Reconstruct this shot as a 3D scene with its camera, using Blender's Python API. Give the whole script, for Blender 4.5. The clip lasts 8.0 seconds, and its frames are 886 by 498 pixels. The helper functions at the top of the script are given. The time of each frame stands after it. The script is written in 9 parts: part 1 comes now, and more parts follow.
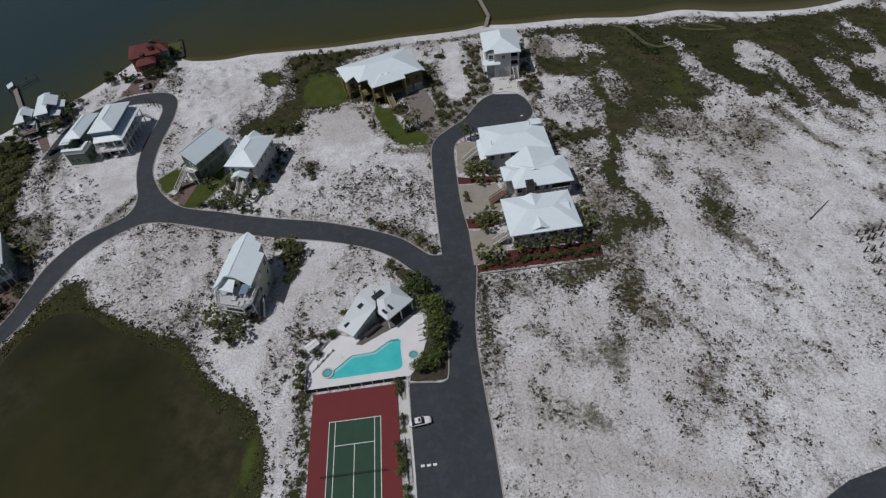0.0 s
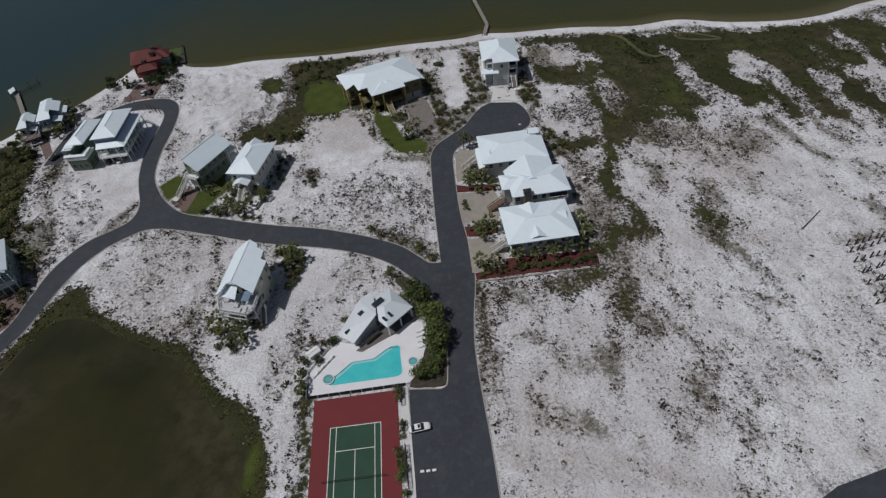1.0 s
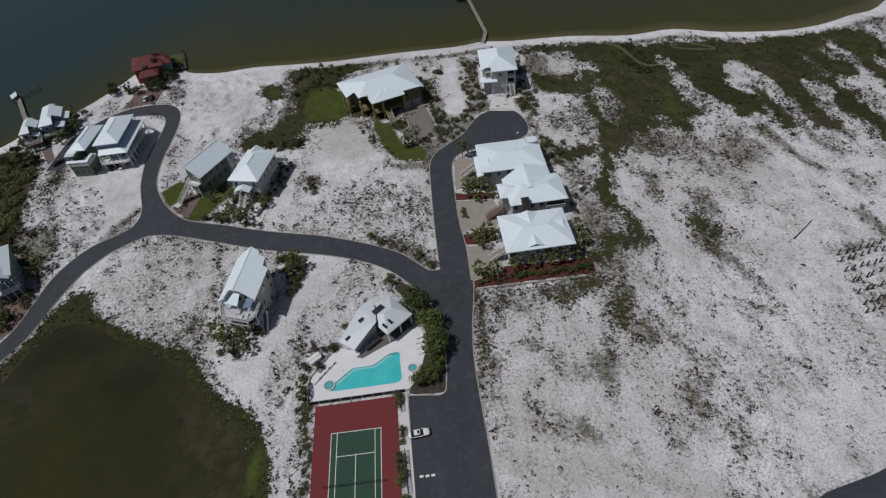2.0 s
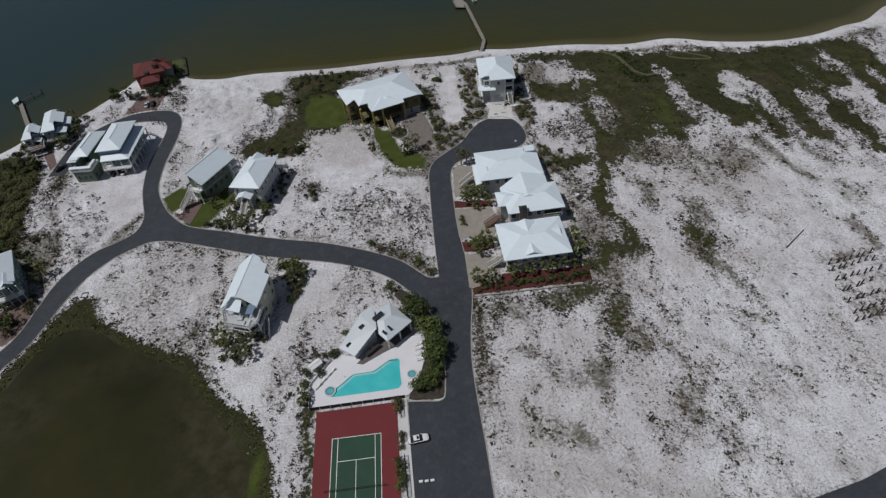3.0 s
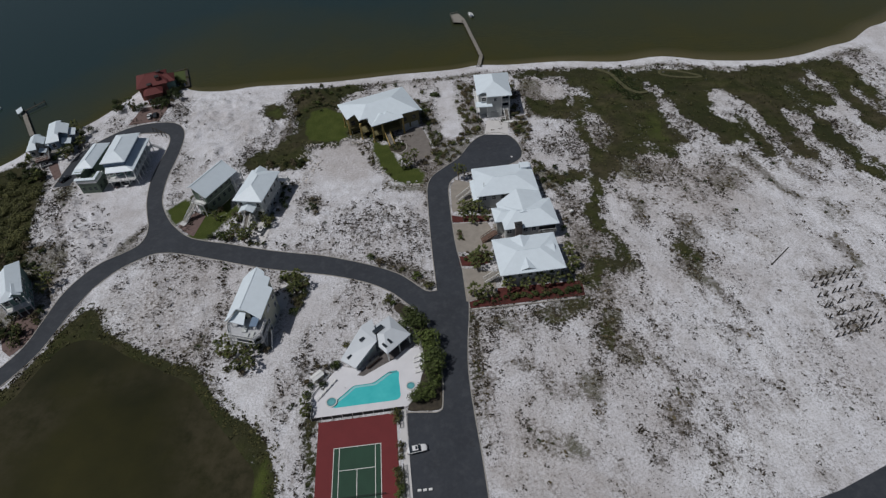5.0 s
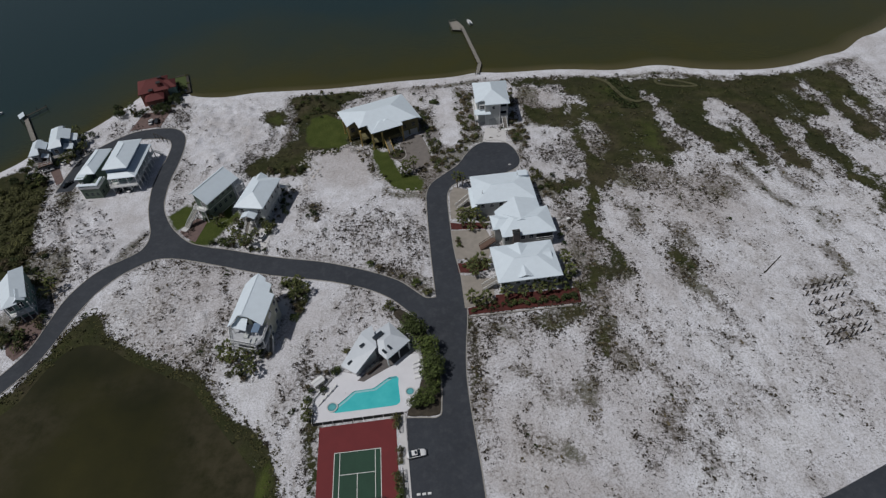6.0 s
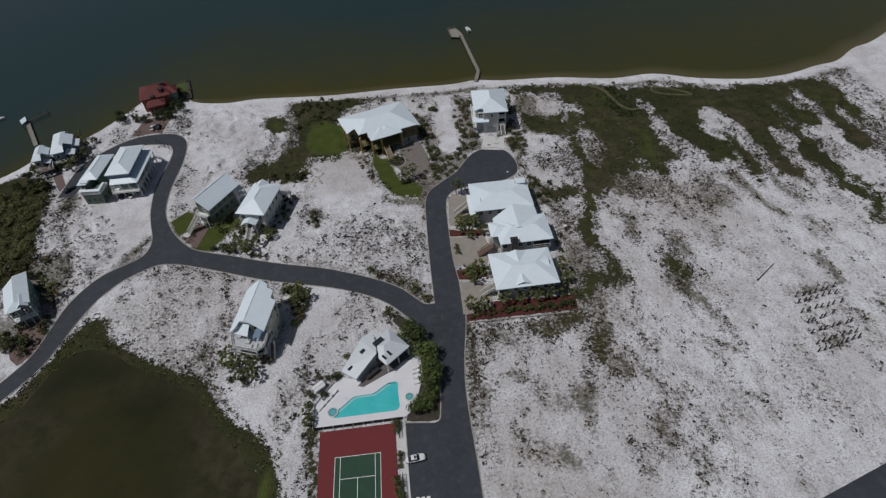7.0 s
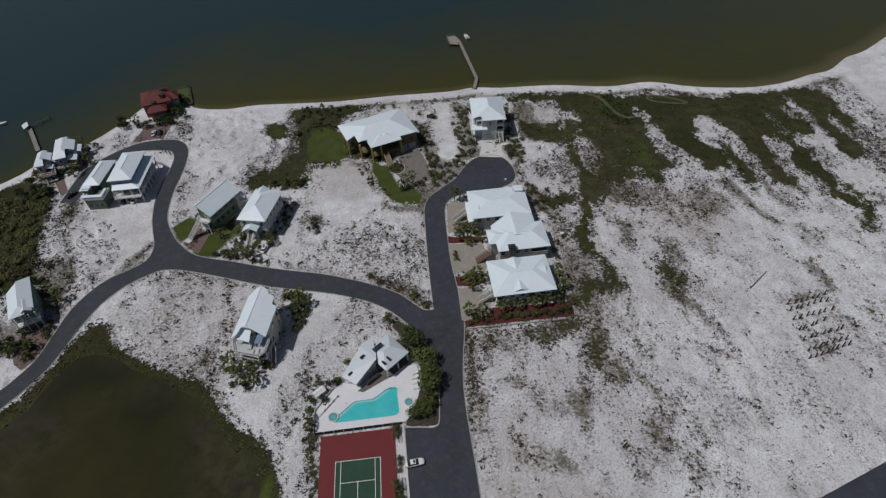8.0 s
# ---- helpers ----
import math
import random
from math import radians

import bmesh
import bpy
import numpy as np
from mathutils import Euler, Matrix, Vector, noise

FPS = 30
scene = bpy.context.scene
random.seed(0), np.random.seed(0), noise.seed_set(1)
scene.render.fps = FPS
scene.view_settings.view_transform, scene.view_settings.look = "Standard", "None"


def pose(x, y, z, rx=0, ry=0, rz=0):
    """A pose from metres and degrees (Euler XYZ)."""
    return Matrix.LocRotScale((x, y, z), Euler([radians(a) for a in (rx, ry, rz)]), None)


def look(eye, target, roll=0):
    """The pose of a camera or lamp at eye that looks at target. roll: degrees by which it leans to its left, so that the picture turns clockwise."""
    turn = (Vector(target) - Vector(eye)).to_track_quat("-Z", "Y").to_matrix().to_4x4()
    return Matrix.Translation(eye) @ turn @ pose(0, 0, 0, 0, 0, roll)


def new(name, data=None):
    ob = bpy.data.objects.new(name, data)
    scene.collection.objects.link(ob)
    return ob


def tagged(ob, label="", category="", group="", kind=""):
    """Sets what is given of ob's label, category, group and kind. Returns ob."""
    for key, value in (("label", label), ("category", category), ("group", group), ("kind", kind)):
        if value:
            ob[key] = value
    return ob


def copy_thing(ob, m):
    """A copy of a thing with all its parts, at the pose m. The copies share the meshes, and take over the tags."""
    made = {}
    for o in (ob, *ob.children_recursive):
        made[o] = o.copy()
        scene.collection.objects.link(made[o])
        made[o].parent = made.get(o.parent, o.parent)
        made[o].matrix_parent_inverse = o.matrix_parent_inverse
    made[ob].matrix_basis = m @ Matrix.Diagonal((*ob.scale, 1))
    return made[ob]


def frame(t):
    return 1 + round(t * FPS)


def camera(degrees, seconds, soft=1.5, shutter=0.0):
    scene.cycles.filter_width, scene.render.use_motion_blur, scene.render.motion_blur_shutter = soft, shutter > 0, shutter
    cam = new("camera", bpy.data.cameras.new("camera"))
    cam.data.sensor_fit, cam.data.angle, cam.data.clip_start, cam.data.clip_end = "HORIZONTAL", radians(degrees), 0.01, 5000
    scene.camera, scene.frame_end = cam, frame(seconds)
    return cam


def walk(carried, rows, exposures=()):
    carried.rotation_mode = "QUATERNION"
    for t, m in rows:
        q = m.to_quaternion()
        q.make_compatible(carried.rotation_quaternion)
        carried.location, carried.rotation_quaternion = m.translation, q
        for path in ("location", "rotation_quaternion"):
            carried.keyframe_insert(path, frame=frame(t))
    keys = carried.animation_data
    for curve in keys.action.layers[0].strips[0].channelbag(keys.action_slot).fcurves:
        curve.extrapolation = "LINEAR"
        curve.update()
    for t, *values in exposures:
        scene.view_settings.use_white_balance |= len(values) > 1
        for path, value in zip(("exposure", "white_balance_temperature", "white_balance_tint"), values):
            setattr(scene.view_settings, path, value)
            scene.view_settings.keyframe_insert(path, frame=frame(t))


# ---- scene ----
# ---------------------------------------------------------------- camera
EXPO = -0.90
cam = camera(76.19, 8.0, soft=1.3)
# seconds, x, y, z, yaw, pitch, roll: a drone that climbs slowly and backs off
PATH_ROWS = [
    (0.0, 24.07, -60.20, 106.88, 0.738, -45.070, -8.195),
    (1.0, 23.78, -60.75, 109.80, 0.289, -44.933, -7.665),
    (2.0, 23.46, -61.34, 112.71, -0.156, -44.786, -7.142),
    (3.0, 23.12, -61.99, 115.62, -0.598, -44.626, -6.626),
    (4.0, 22.75, -62.69, 118.53, -1.035, -44.456, -6.117),
    (5.0, 22.36, -63.44, 121.43, -1.468, -44.274, -5.615),
    (6.0, 21.95, -64.24, 124.33, -1.897, -44.081, -5.121),
    (7.0, 21.51, -65.10, 127.22, -2.322, -43.877, -4.633),
    (8.0, 21.05, -66.00, 130.11, -2.744, -43.662, -4.153),
]
walk(cam, [(t, pose(x, y, z, 90 + pitch, 0, yaw) @ pose(0, 0, 0, 0, 0, roll)) for t, x, y, z, yaw, pitch, roll in PATH_ROWS],
     exposures=[(0.0, EXPO + 0.09), (1.5, EXPO + 0.10), (3.0, EXPO + 0.10), (3.5, EXPO - 0.01), (4.0, EXPO + 0.01), (8.0, EXPO)])

# ---------------------------------------------------------------- daylight
SUN_FROM = Vector((-0.57, -0.12, 1.0)).normalized()
sun = new("sun", bpy.data.lights.new("sun", "SUN"))
sun.data.energy, sun.data.angle, sun.data.color = 4.1, radians(1.0), (1.0, 0.993, 0.988)
sun.matrix_world = look(SUN_FROM * 300, (0, 0, 0))
world = bpy.data.worlds.new("sky")
world.use_nodes = True
scene.world = world
sky = world.node_tree.nodes.new("ShaderNodeTexSky")
sky.sky_type, sky.sun_disc = "NISHITA", False
sky.sun_elevation = math.asin(SUN_FROM.z)
sky.sun_rotation = math.atan2(SUN_FROM.x, SUN_FROM.y)
sky.air_density, sky.dust_density = 1.0, 2.0
bg = world.node_tree.nodes["Background"]
bg.inputs["Strength"].default_value = 0.050
world.node_tree.links.new(sky.outputs["Color"], bg.inputs["Color"])


# ---------------------------------------------------------------- materials
def mat_nodes(name):
    m = bpy.data.materials.new(name)
    m.use_nodes = True
    nt = m.node_tree
    return m, nt, nt.nodes["Principled BSDF"]


def nd(nt, kind, **sets):
    n = nt.nodes.new("ShaderNode" + kind)
    for key, v in sets.items():
        n.inputs[key].default_value = v
    return n


def ramp(nt, fac, stops):
    r = nt.nodes.new("ShaderNodeValToRGB")
    e = r.color_ramp.elements
    while len(e) < len(stops):
        e.new(0.5)
    for el, (p, c) in zip(e, stops):
        el.position, el.color = p, (*c, 1) if len(c) == 3 else (c[0], c[0], c[0], 1)
    nt.links.new(fac, r.inputs["Fac"])
    return r.outputs["Color"]


def blend(nt, fac, a, b, mode="MIX"):
    n = nt.nodes.new("ShaderNodeMix")
    n.data_type, n.blend_type = "RGBA", mode
    for sock, v in ((n.inputs["Factor"], fac), (n.inputs[6], a), (n.inputs[7], b)):
        if hasattr(v, "is_output"):
            nt.links.new(v, sock)
        elif isinstance(v, (int, float)):
            sock.default_value = v
        else:
            sock.default_value = (*v, 1)
    return n.outputs[2]


def arith(nt, op, a, b=0.0, clamp=False):
    n = nt.nodes.new("ShaderNodeMath")
    n.operation, n.use_clamp = op, clamp
    for sock, v in zip(n.inputs, (a, b)):
        if hasattr(v, "is_output"):
            nt.links.new(v, sock)
        else:
            sock.default_value = v
    return n.outputs[0]


def place(nt, world_space=True, scale=(1, 1, 1)):
    src = nt.nodes.new("ShaderNodeNewGeometry").outputs["Position"] if world_space else nt.nodes.new("ShaderNodeTexCoord").outputs["Object"]
    mp = nt.nodes.new("ShaderNodeMapping")
    mp.inputs["Scale"].default_value = scale
    nt.links.new(src, mp.inputs["Vector"])
    return mp.outputs["Vector"]


def grain(nt, vec, scale, detail=4.0, rough=0.6):
    n = nd(nt, "TexNoise", Scale=scale, Detail=detail, Roughness=rough)
    nt.links.new(vec, n.inputs["Vector"])
    return n.outputs["Fac"]


def bump(nt, bsdf, height, strength=0.3, dist=0.05):
    b = nd(nt, "Bump", Strength=strength, Distance=dist)
    nt.links.new(height, b.inputs["Height"])
    nt.links.new(b.outputs["Normal"], bsdf.inputs["Normal"])


def plain(name, color, rough=0.7, metal=0.0, vary=0.18, scale=1.2, fine=9.0, relief=0.15):
    """A surface with blotches at two scales over one base colour."""
    m, nt, p = mat_nodes(name)
    v = place(nt)
    a, b = grain(nt, v, scale), grain(nt, v, fine, 3.0)
    lo, hi = [c * (1 - vary) for c in color], [min(1, c * (1 + vary)) for c in color]
    c1 = ramp(nt, a, [(0.3, lo), (0.7, hi)])
    c2 = blend(nt, arith(nt, "MULTIPLY", b, 0.35), c1, [c * (1 - 1.6 * vary) for c in color])
    nt.links.new(c2, p.inputs["Base Color"])
    p.inputs["Roughness"].default_value, p.inputs["Metallic"].default_value = rough, metal
    if relief:
        bump(nt, p, b, relief, 0.02)
    return m


def varied(name, color, spread=0.25, rough=0.8, fine=3.0):
    """Leaves: each piece of the mesh takes its own tone."""
    m, nt, p = mat_nodes(name)
    g = nt.nodes.new("ShaderNodeNewGeometry")
    o = nt.nodes.new("ShaderNodeObjectInfo")
    t = arith(nt, "ADD", arith(nt, "MULTIPLY", g.outputs["Random Per Island"], 0.7), arith(nt, "MULTIPLY", o.outputs["Random"], 0.3))
    lo = [c * (1 - spread) for c in color]
    hi = [color[0] * (1 + 1.6 * spread), color[1] * (1 + 1.3 * spread), color[2] * (1 + spread)]
    c = ramp(nt, t, [(0.0, lo), (0.6, color), (1.0, hi)])
    nt.links.new(c, p.inputs["Base Color"])
    p.inputs["Roughness"].default_value = rough
    p.inputs["Specular IOR Level"].default_value = 0.25
    return m


def sand_ground():
    m, nt, p = mat_nodes("sand_and_scrub")
    cov = nt.nodes.new("ShaderNodeAttribute")
    cov.attribute_name = "cover"
    sep = nt.nodes.new("ShaderNodeSeparateColor")
    nt.links.new(cov.outputs["Color"], sep.inputs["Color"])
    spk = nt.nodes.new("ShaderNodeAttribute")
    spk.attribute_name = "speck"
    v = place(nt)
    big, mid, fine, tiny = grain(nt, v, 0.035, 4), grain(nt, v, 0.22, 5), grain(nt, v, 1.1, 5, 0.65), grain(nt, v, 3.4, 3, 0.6)
    sand = ramp(nt, big, [(0.3, (0.63, 0.62, 0.645)), (0.5, (0.72, 0.72, 0.76)), (0.7, (0.79, 0.795, 0.83))])
    sand = blend(nt, ramp(nt, mid, [(0.42, (0.0,)), (0.68, (0.42,))]), sand, (0.38, 0.355, 0.34))
    washed = arith(nt, "MULTIPLY", cov.outputs["Alpha"], ramp(nt, fine, [(0.3, (0.35,)), (0.65, (0.95,))]))
    sand = blend(nt, arith(nt, "MULTIPLY", washed, 0.8), sand, (0.385, 0.342, 0.322))
    # pepper of shell and litter, everywhere
    pep = grain(nt, v, 1.9, 7, 0.85)
    fleck = arith(nt, "MULTIPLY", ramp(nt, pep, [(0.435, (0.88,)), (0.505, (0.0,))]), arith(nt, "ADD", spk.outputs["Fac"], 0.45, True))
    sand = blend(nt, fleck, sand, (0.27, 0.255, 0.245))
    # wind-combed litter, thicker where plants grow
    comb = grain(nt, place(nt, scale=(1.0, 0.3, 1.0)), 0.6, 5, 0.7)
    comb = arith(nt, "MULTIPLY", ramp(nt, comb, [(0.52, (0.0,)), (0.66, (0.8,))]), arith(nt, "MULTIPLY", spk.outputs["Fac"], 1.5, True))
    sand = blend(nt, comb, sand, (0.25, 0.225, 0.205))
    # litter and low weeds on the sand
    thr = arith(nt, "SUBTRACT", 0.65, arith(nt, "MULTIPLY", spk.outputs["Fac"], 0.20))
    weed = arith(nt, "MULTIPLY", arith(nt, "SUBTRACT", fine, thr), 9.0, True)
    weed2 = arith(nt, "MULTIPLY", arith(nt, "SUBTRACT", tiny, arith(nt, "ADD", thr, 0.02)), 8.0, True)
    weedc = ramp(nt, mid, [(0.35, (0.060, 0.054, 0.047)), (0.65, (0.125, 0.112, 0.098))])
    c = blend(nt, arith(nt, "MULTIPLY", weed, 0.75), sand, weedc)
    c = blend(nt, arith(nt, "MULTIPLY", weed2, 0.6), c, weedc)
    # thin brown and olive scrub, in loose clumps
    hue = grain(nt, v, 0.06, 3)
    fb = arith(nt, "ADD", sep.outputs["Blue"], arith(nt, "MULTIPLY", arith(nt, "SUBTRACT", fine, 0.5), 2.4))
    fb = arith(nt, "ADD", fb, arith(nt, "MULTIPLY", arith(nt, "SUBTRACT", tiny, 0.5), 1.2))
    fb = arith(nt, "MULTIPLY", ramp(nt, fb, [(0.30, (0.0,)), (0.95, (0.8,))]), ramp(nt, sep.outputs["Blue"], [(0.03, (0.0,)), (0.35, (1.0,))]))
    dry = ramp(nt, tiny, [(0.35, (0.056, 0.048, 0.039)), (0.5, (0.116, 0.099, 0.083)), (0.7, (0.21, 0.186, 0.162))])
    olive = ramp(nt, tiny, [(0.35, (0.032, 0.036, 0.016)), (0.5, (0.066, 0.066, 0.028)), (0.7, (0.13, 0.12, 0.065))])
    c = blend(nt, fb, c, blend(nt, ramp(nt, arith(nt, "ADD", hue, arith(nt, "MULTIPLY", sep.outputs["Blue"], 0.25)), [(0.66, (0.0,)), (0.88, (1.0,))]), dry, olive))
    # marsh grass
    fr = arith(nt, "ADD", sep.outputs["Red"], arith(nt, "MULTIPLY", arith(nt, "SUBTRACT", fine, 0.5), 1.7))
    fr = arith(nt, "ADD", fr, arith(nt, "MULTIPLY", arith(nt, "SUBTRACT", mid, 0.5), 0.7))
    fr = ramp(nt, fr, [(0.28, (0.0,)), (0.60, (1.0,))])
    marsh = ramp(nt, mid, [(0.3, (0.024, 0.029, 0.011)), (0.5, (0.042, 0.046, 0.017)), (0.7, (0.075, 0.073, 0.032))])
    brown = ramp(nt, mid, [(0.3, (0.036, 0.031, 0.019)), (0.7, (0.088, 0.073, 0.047))])
    marsh = blend(nt, ramp(nt, hue, [(0.43, (0.0,)), (0.62, (0.85,))]), marsh, brown)
    marsh = blend(nt, ramp(nt, tiny, [(0.4, (0.0,)), (0.7, (0.5,))]), marsh, (0.032, 0.034, 0.016))
    marsh = blend(nt, ramp(nt, grain(nt, v, 0.028, 5, 0.65), [(0.44, (0.0,)), (0.60, (0.7,))]), marsh, (0.026, 0.031, 0.013))
    c = blend(nt, fr, c, marsh)
    # green grass
    fg = arith(nt, "ADD", sep.outputs["Green"], arith(nt, "MULTIPLY", arith(nt, "SUBTRACT", fine, 0.5), 0.6))
    fg = ramp(nt, fg, [(0.34, (0.0,)), (0.70, (1.0,))])
    lawn = ramp(nt, mid, [(0.3, (0.048, 0.064, 0.015)), (0.7, (0.082, 0.100, 0.026))])
    lawn = blend(nt, ramp(nt, tiny, [(0.4, (0.0,)), (0.7, (0.5,))]), lawn, (0.032, 0.045, 0.013))
    c = blend(nt, fg, c, lawn)
    nt.links.new(c, p.inputs["Base Color"])
    p.inputs["Roughness"].default_value = 0.95
    p.inputs["Specular IOR Level"].default_value = 0.1
    bump(nt, p, arith(nt, "ADD", fine, arith(nt, "MULTIPLY", mid, 2.0)), 0.7, 0.45)
    return m


def water_mat(name, shallow, deep, reach, swell=0.6, rim=0.5, mottle=0.35):
    m, nt, p = mat_nodes(name)
    a = nt.nodes.new("ShaderNodeAttribute")
    a.attribute_name = "shore"
    v = place(nt, scale=(1, 1, 1))
    n = grain(nt, v, 0.012, 4)
    d = arith(nt, "ADD", arith(nt, "DIVIDE", a.outputs["Fac"], reach), arith(nt, "MULTIPLY", arith(nt, "SUBTRACT", n, 0.5), 0.9))
    d = arith(nt, "ADD", d, arith(nt, "MULTIPLY", arith(nt, "SUBTRACT", grain(nt, v, 0.07, 5), 0.5), mottle))
    edge = ramp(nt, arith(nt, "DIVIDE", a.outputs["Fac"], 5.0, True), [(0.0, (1.0,)), (1.0, (0.0,))])
    c = ramp(nt, d, [(0.0, shallow), (1.0, deep)])
    c = blend(nt, arith(nt, "MULTIPLY", edge, rim), c, (0.17, 0.14, 0.08))
    silt = nt.nodes.new("ShaderNodeAttribute")
    silt.attribute_name = "silt"
    weed = ramp(nt, grain(nt, v, 0.22, 6, 0.7), [(0.35, (0.15,)), (0.6, (1.0,))])
    c = blend(nt, arith(nt, "MULTIPLY", silt.outputs["Fac"], weed), c, (0.054, 0.047, 0.027))
    nt.links.new(c, p.inputs["Base Color"])
    p.inputs["Roughness"].default_value = 0.16
    p.inputs["Specular IOR Level"].default_value = 0.5
    p.inputs["IOR"].default_value = 1.33
    w = grain(nt, place(nt, scale=(0.7, 1.3, 1)), swell, 5, 0.6)
    bump(nt, p, w, 0.35, 0.12)
    return m


def asphalt_mat():
    m, nt, p = mat_nodes("asphalt")
    v = place(nt)
    a, b, f = grain(nt, v, 0.10, 5), grain(nt, v, 0.9, 4), grain(nt, v, 14, 2)
    c = ramp(nt, a, [(0.3, (0.024, 0.029, 0.038)), (0.7, (0.037, 0.044, 0.056))])
    c = blend(nt, ramp(nt, b, [(0.45, (0.0,)), (0.75, (0.5,))]), c, (0.056, 0.060, 0.069))
    worn = grain(nt, v, 0.32, 6, 0.7)
    c = blend(nt, ramp(nt, worn, [(0.50, (0.0,)), (0.68, (0.6,))]), c, (0.064, 0.069, 0.079))
    c = blend(nt, ramp(nt, grain(nt, v, 0.18, 8, 0.8), [(0.36, (0.6,)), (0.42, (0.0,))]), c, (0.024, 0.027, 0.032))
    c = blend(nt, arith(nt, "MULTIPLY", f, 0.3), c, (0.03, 0.03, 0.033))
    nt.links.new(c, p.inputs["Base Color"])
    p.inputs["Roughness"].default_value = 0.85
    bump(nt, p, f, 0.3, 0.02)
    return m


def roof_mat(name, color, rough=0.45):
    """Painted sheet metal with upright seams, faintly streaked."""
    m, nt, p = mat_nodes(name)
    a = grain(nt, place(nt), 0.5, 5)
    b = grain(nt, place(nt), 5.0, 3)
    c = ramp(nt, a, [(0.3, [x * 0.93 for x in color]), (0.7, color)])
    c = blend(nt, arith(nt, "MULTIPLY", b, 0.22), c, [x * 0.72 for x in color])
    nt.links.new(c, p.inputs["Base Color"])
    p.inputs["Roughness"].default_value = rough
    p.inputs["Metallic"].default_value = 0.0
    bump(nt, p, b, 0.08, 0.02)
    return m


def glass_mat():
    m, nt, p = mat_nodes("window_glass")
    n = grain(nt, place(nt), 0.7, 2)
    nt.links.new(ramp(nt, n, [(0.3, (0.015, 0.02, 0.026)), (0.7, (0.04, 0.05, 0.06))]), p.inputs["Base Color"])
    p.inputs["Roughness"].default_value = 0.06
    return m


SAND = sand_ground()
BAY = water_mat("bay_water", (0.050, 0.047, 0.011), (0.019, 0.036, 0.034), 95.0)
POND = water_mat("pond_water", (0.018, 0.019, 0.008), (0.040, 0.037, 0.012), 42.0, 0.9, 0.05, 1.3)
ASPHALT = asphalt_mat()
WHITE_ROOF = roof_mat("white_metal_roof", (0.745, 0.828, 0.885))
RED_ROOF = roof_mat("red_tile_roof", (0.125, 0.026, 0.024), 0.8)
GLASS = glass_mat()
KERB = plain("kerb_concrete", (0.34, 0.32, 0.29), 0.9, vary=0.2, scale=0.4)
CONCRETE = plain("pale_concrete", (0.60, 0.585, 0.575), 0.85, vary=0.08, scale=0.3)
DECKING = plain("pool_deck_paint", (0.69, 0.685, 0.71), 0.8, vary=0.05, scale=0.3)
PATIO = plain("patio_tiles", (0.13, 0.115, 0.11), 0.8, vary=0.25, scale=0.9)
GREY_PAVERS = plain("grey_pavers", (0.185, 0.165, 0.15), 0.9, vary=0.18, scale=0.6)
PALE_DECK = plain("pale_grey_deck", (0.46, 0.47, 0.49), 0.85, vary=0.12, scale=1.0)
POOL_ROOF = roof_mat("grey_white_metal_roof", (0.60, 0.64, 0.68))
PAVERS = plain("sandy_pavers", (0.30, 0.27, 0.235), 0.9, vary=0.15, scale=0.5)
BRICK = plain("brick_paving", (0.155, 0.105, 0.095), 0.9, vary=0.2, scale=0.8)
MULCH = plain("red_mulch", (0.092, 0.022, 0.018), 0.95, vary=0.4, scale=0.9, fine=5, relief=0.6)
COURT_RED = plain("court_red", (0.155, 0.022, 0.024), 0.85, vary=0.10, scale=0.25)
COURT_GREEN = plain("court_green", (0.022, 0.062, 0.038), 0.85, vary=0.12, scale=0.25)
LINE_WHITE = plain("line_white", (0.72, 0.71, 0.68), 0.8, vary=0.06)
WHITE = plain("white_paint", (0.74, 0.74, 0.73), 0.55, vary=0.05)
CREAM = plain("cream_siding", (0.58, 0.57, 0.46), 0.7, vary=0.06)
GREY = plain("grey_siding", (0.41, 0.42, 0.41), 0.7, vary=0.07)
PALE_GREY = plain("pale_grey_siding", (0.50, 0.52, 0.51), 0.7, vary=0.06)
GREEN = plain("sage_green_siding", (0.115, 0.155, 0.119), 0.7, vary=0.08)
SEA_GREEN = plain("sea_green_siding", (0.20, 0.30, 0.27), 0.7, vary=0.08)
OLIVE = plain("olive_siding", (0.16, 0.14, 0.065), 0.75, vary=0.1)
GOLD = plain("golden_post_paint", (0.46, 0.33, 0.11), 0.6, vary=0.1)
BLUE = plain("slate_blue_siding", (0.16, 0.23, 0.33), 0.6, vary=0.08)
TERRACOTTA = plain("terracotta_wall", (0.28, 0.11, 0.08), 0.8, vary=0.12)
BROWN = plain("brown_boards", (0.16, 0.10, 0.075), 0.8, vary=0.2)
CHIMNEY = plain("chimney_boards", (0.20, 0.165, 0.15), 0.85, vary=0.15)
WOOD = plain("weathered_wood", (0.27, 0.25, 0.22), 0.9, vary=0.2, scale=1.5)
DARK_WOOD = plain("dark_piling_wood", (0.05, 0.043, 0.035), 0.95, vary=0.25)
BARK_BED = plain("bark_mulch", (0.055, 0.045, 0.032), 0.95, vary=0.4, scale=0.8, fine=4, relief=0.6)
# near-black for dark parts, and for shade painted as flat sheets on walls
DARK = plain("dark_paint_and_recess_shade", (0.03, 0.03, 0.03), 0.9, vary=0.2)
RUBBER = plain("black_rubber", (0.02, 0.02, 0.02), 0.8, vary=0.1)
METAL = plain("grey_metal", (0.35, 0.35, 0.36), 0.4, 0.8, vary=0.08)
CAR_WHITE = plain("white_car_paint", (0.74, 0.74, 0.74), 0.45, vary=0.03, relief=0)
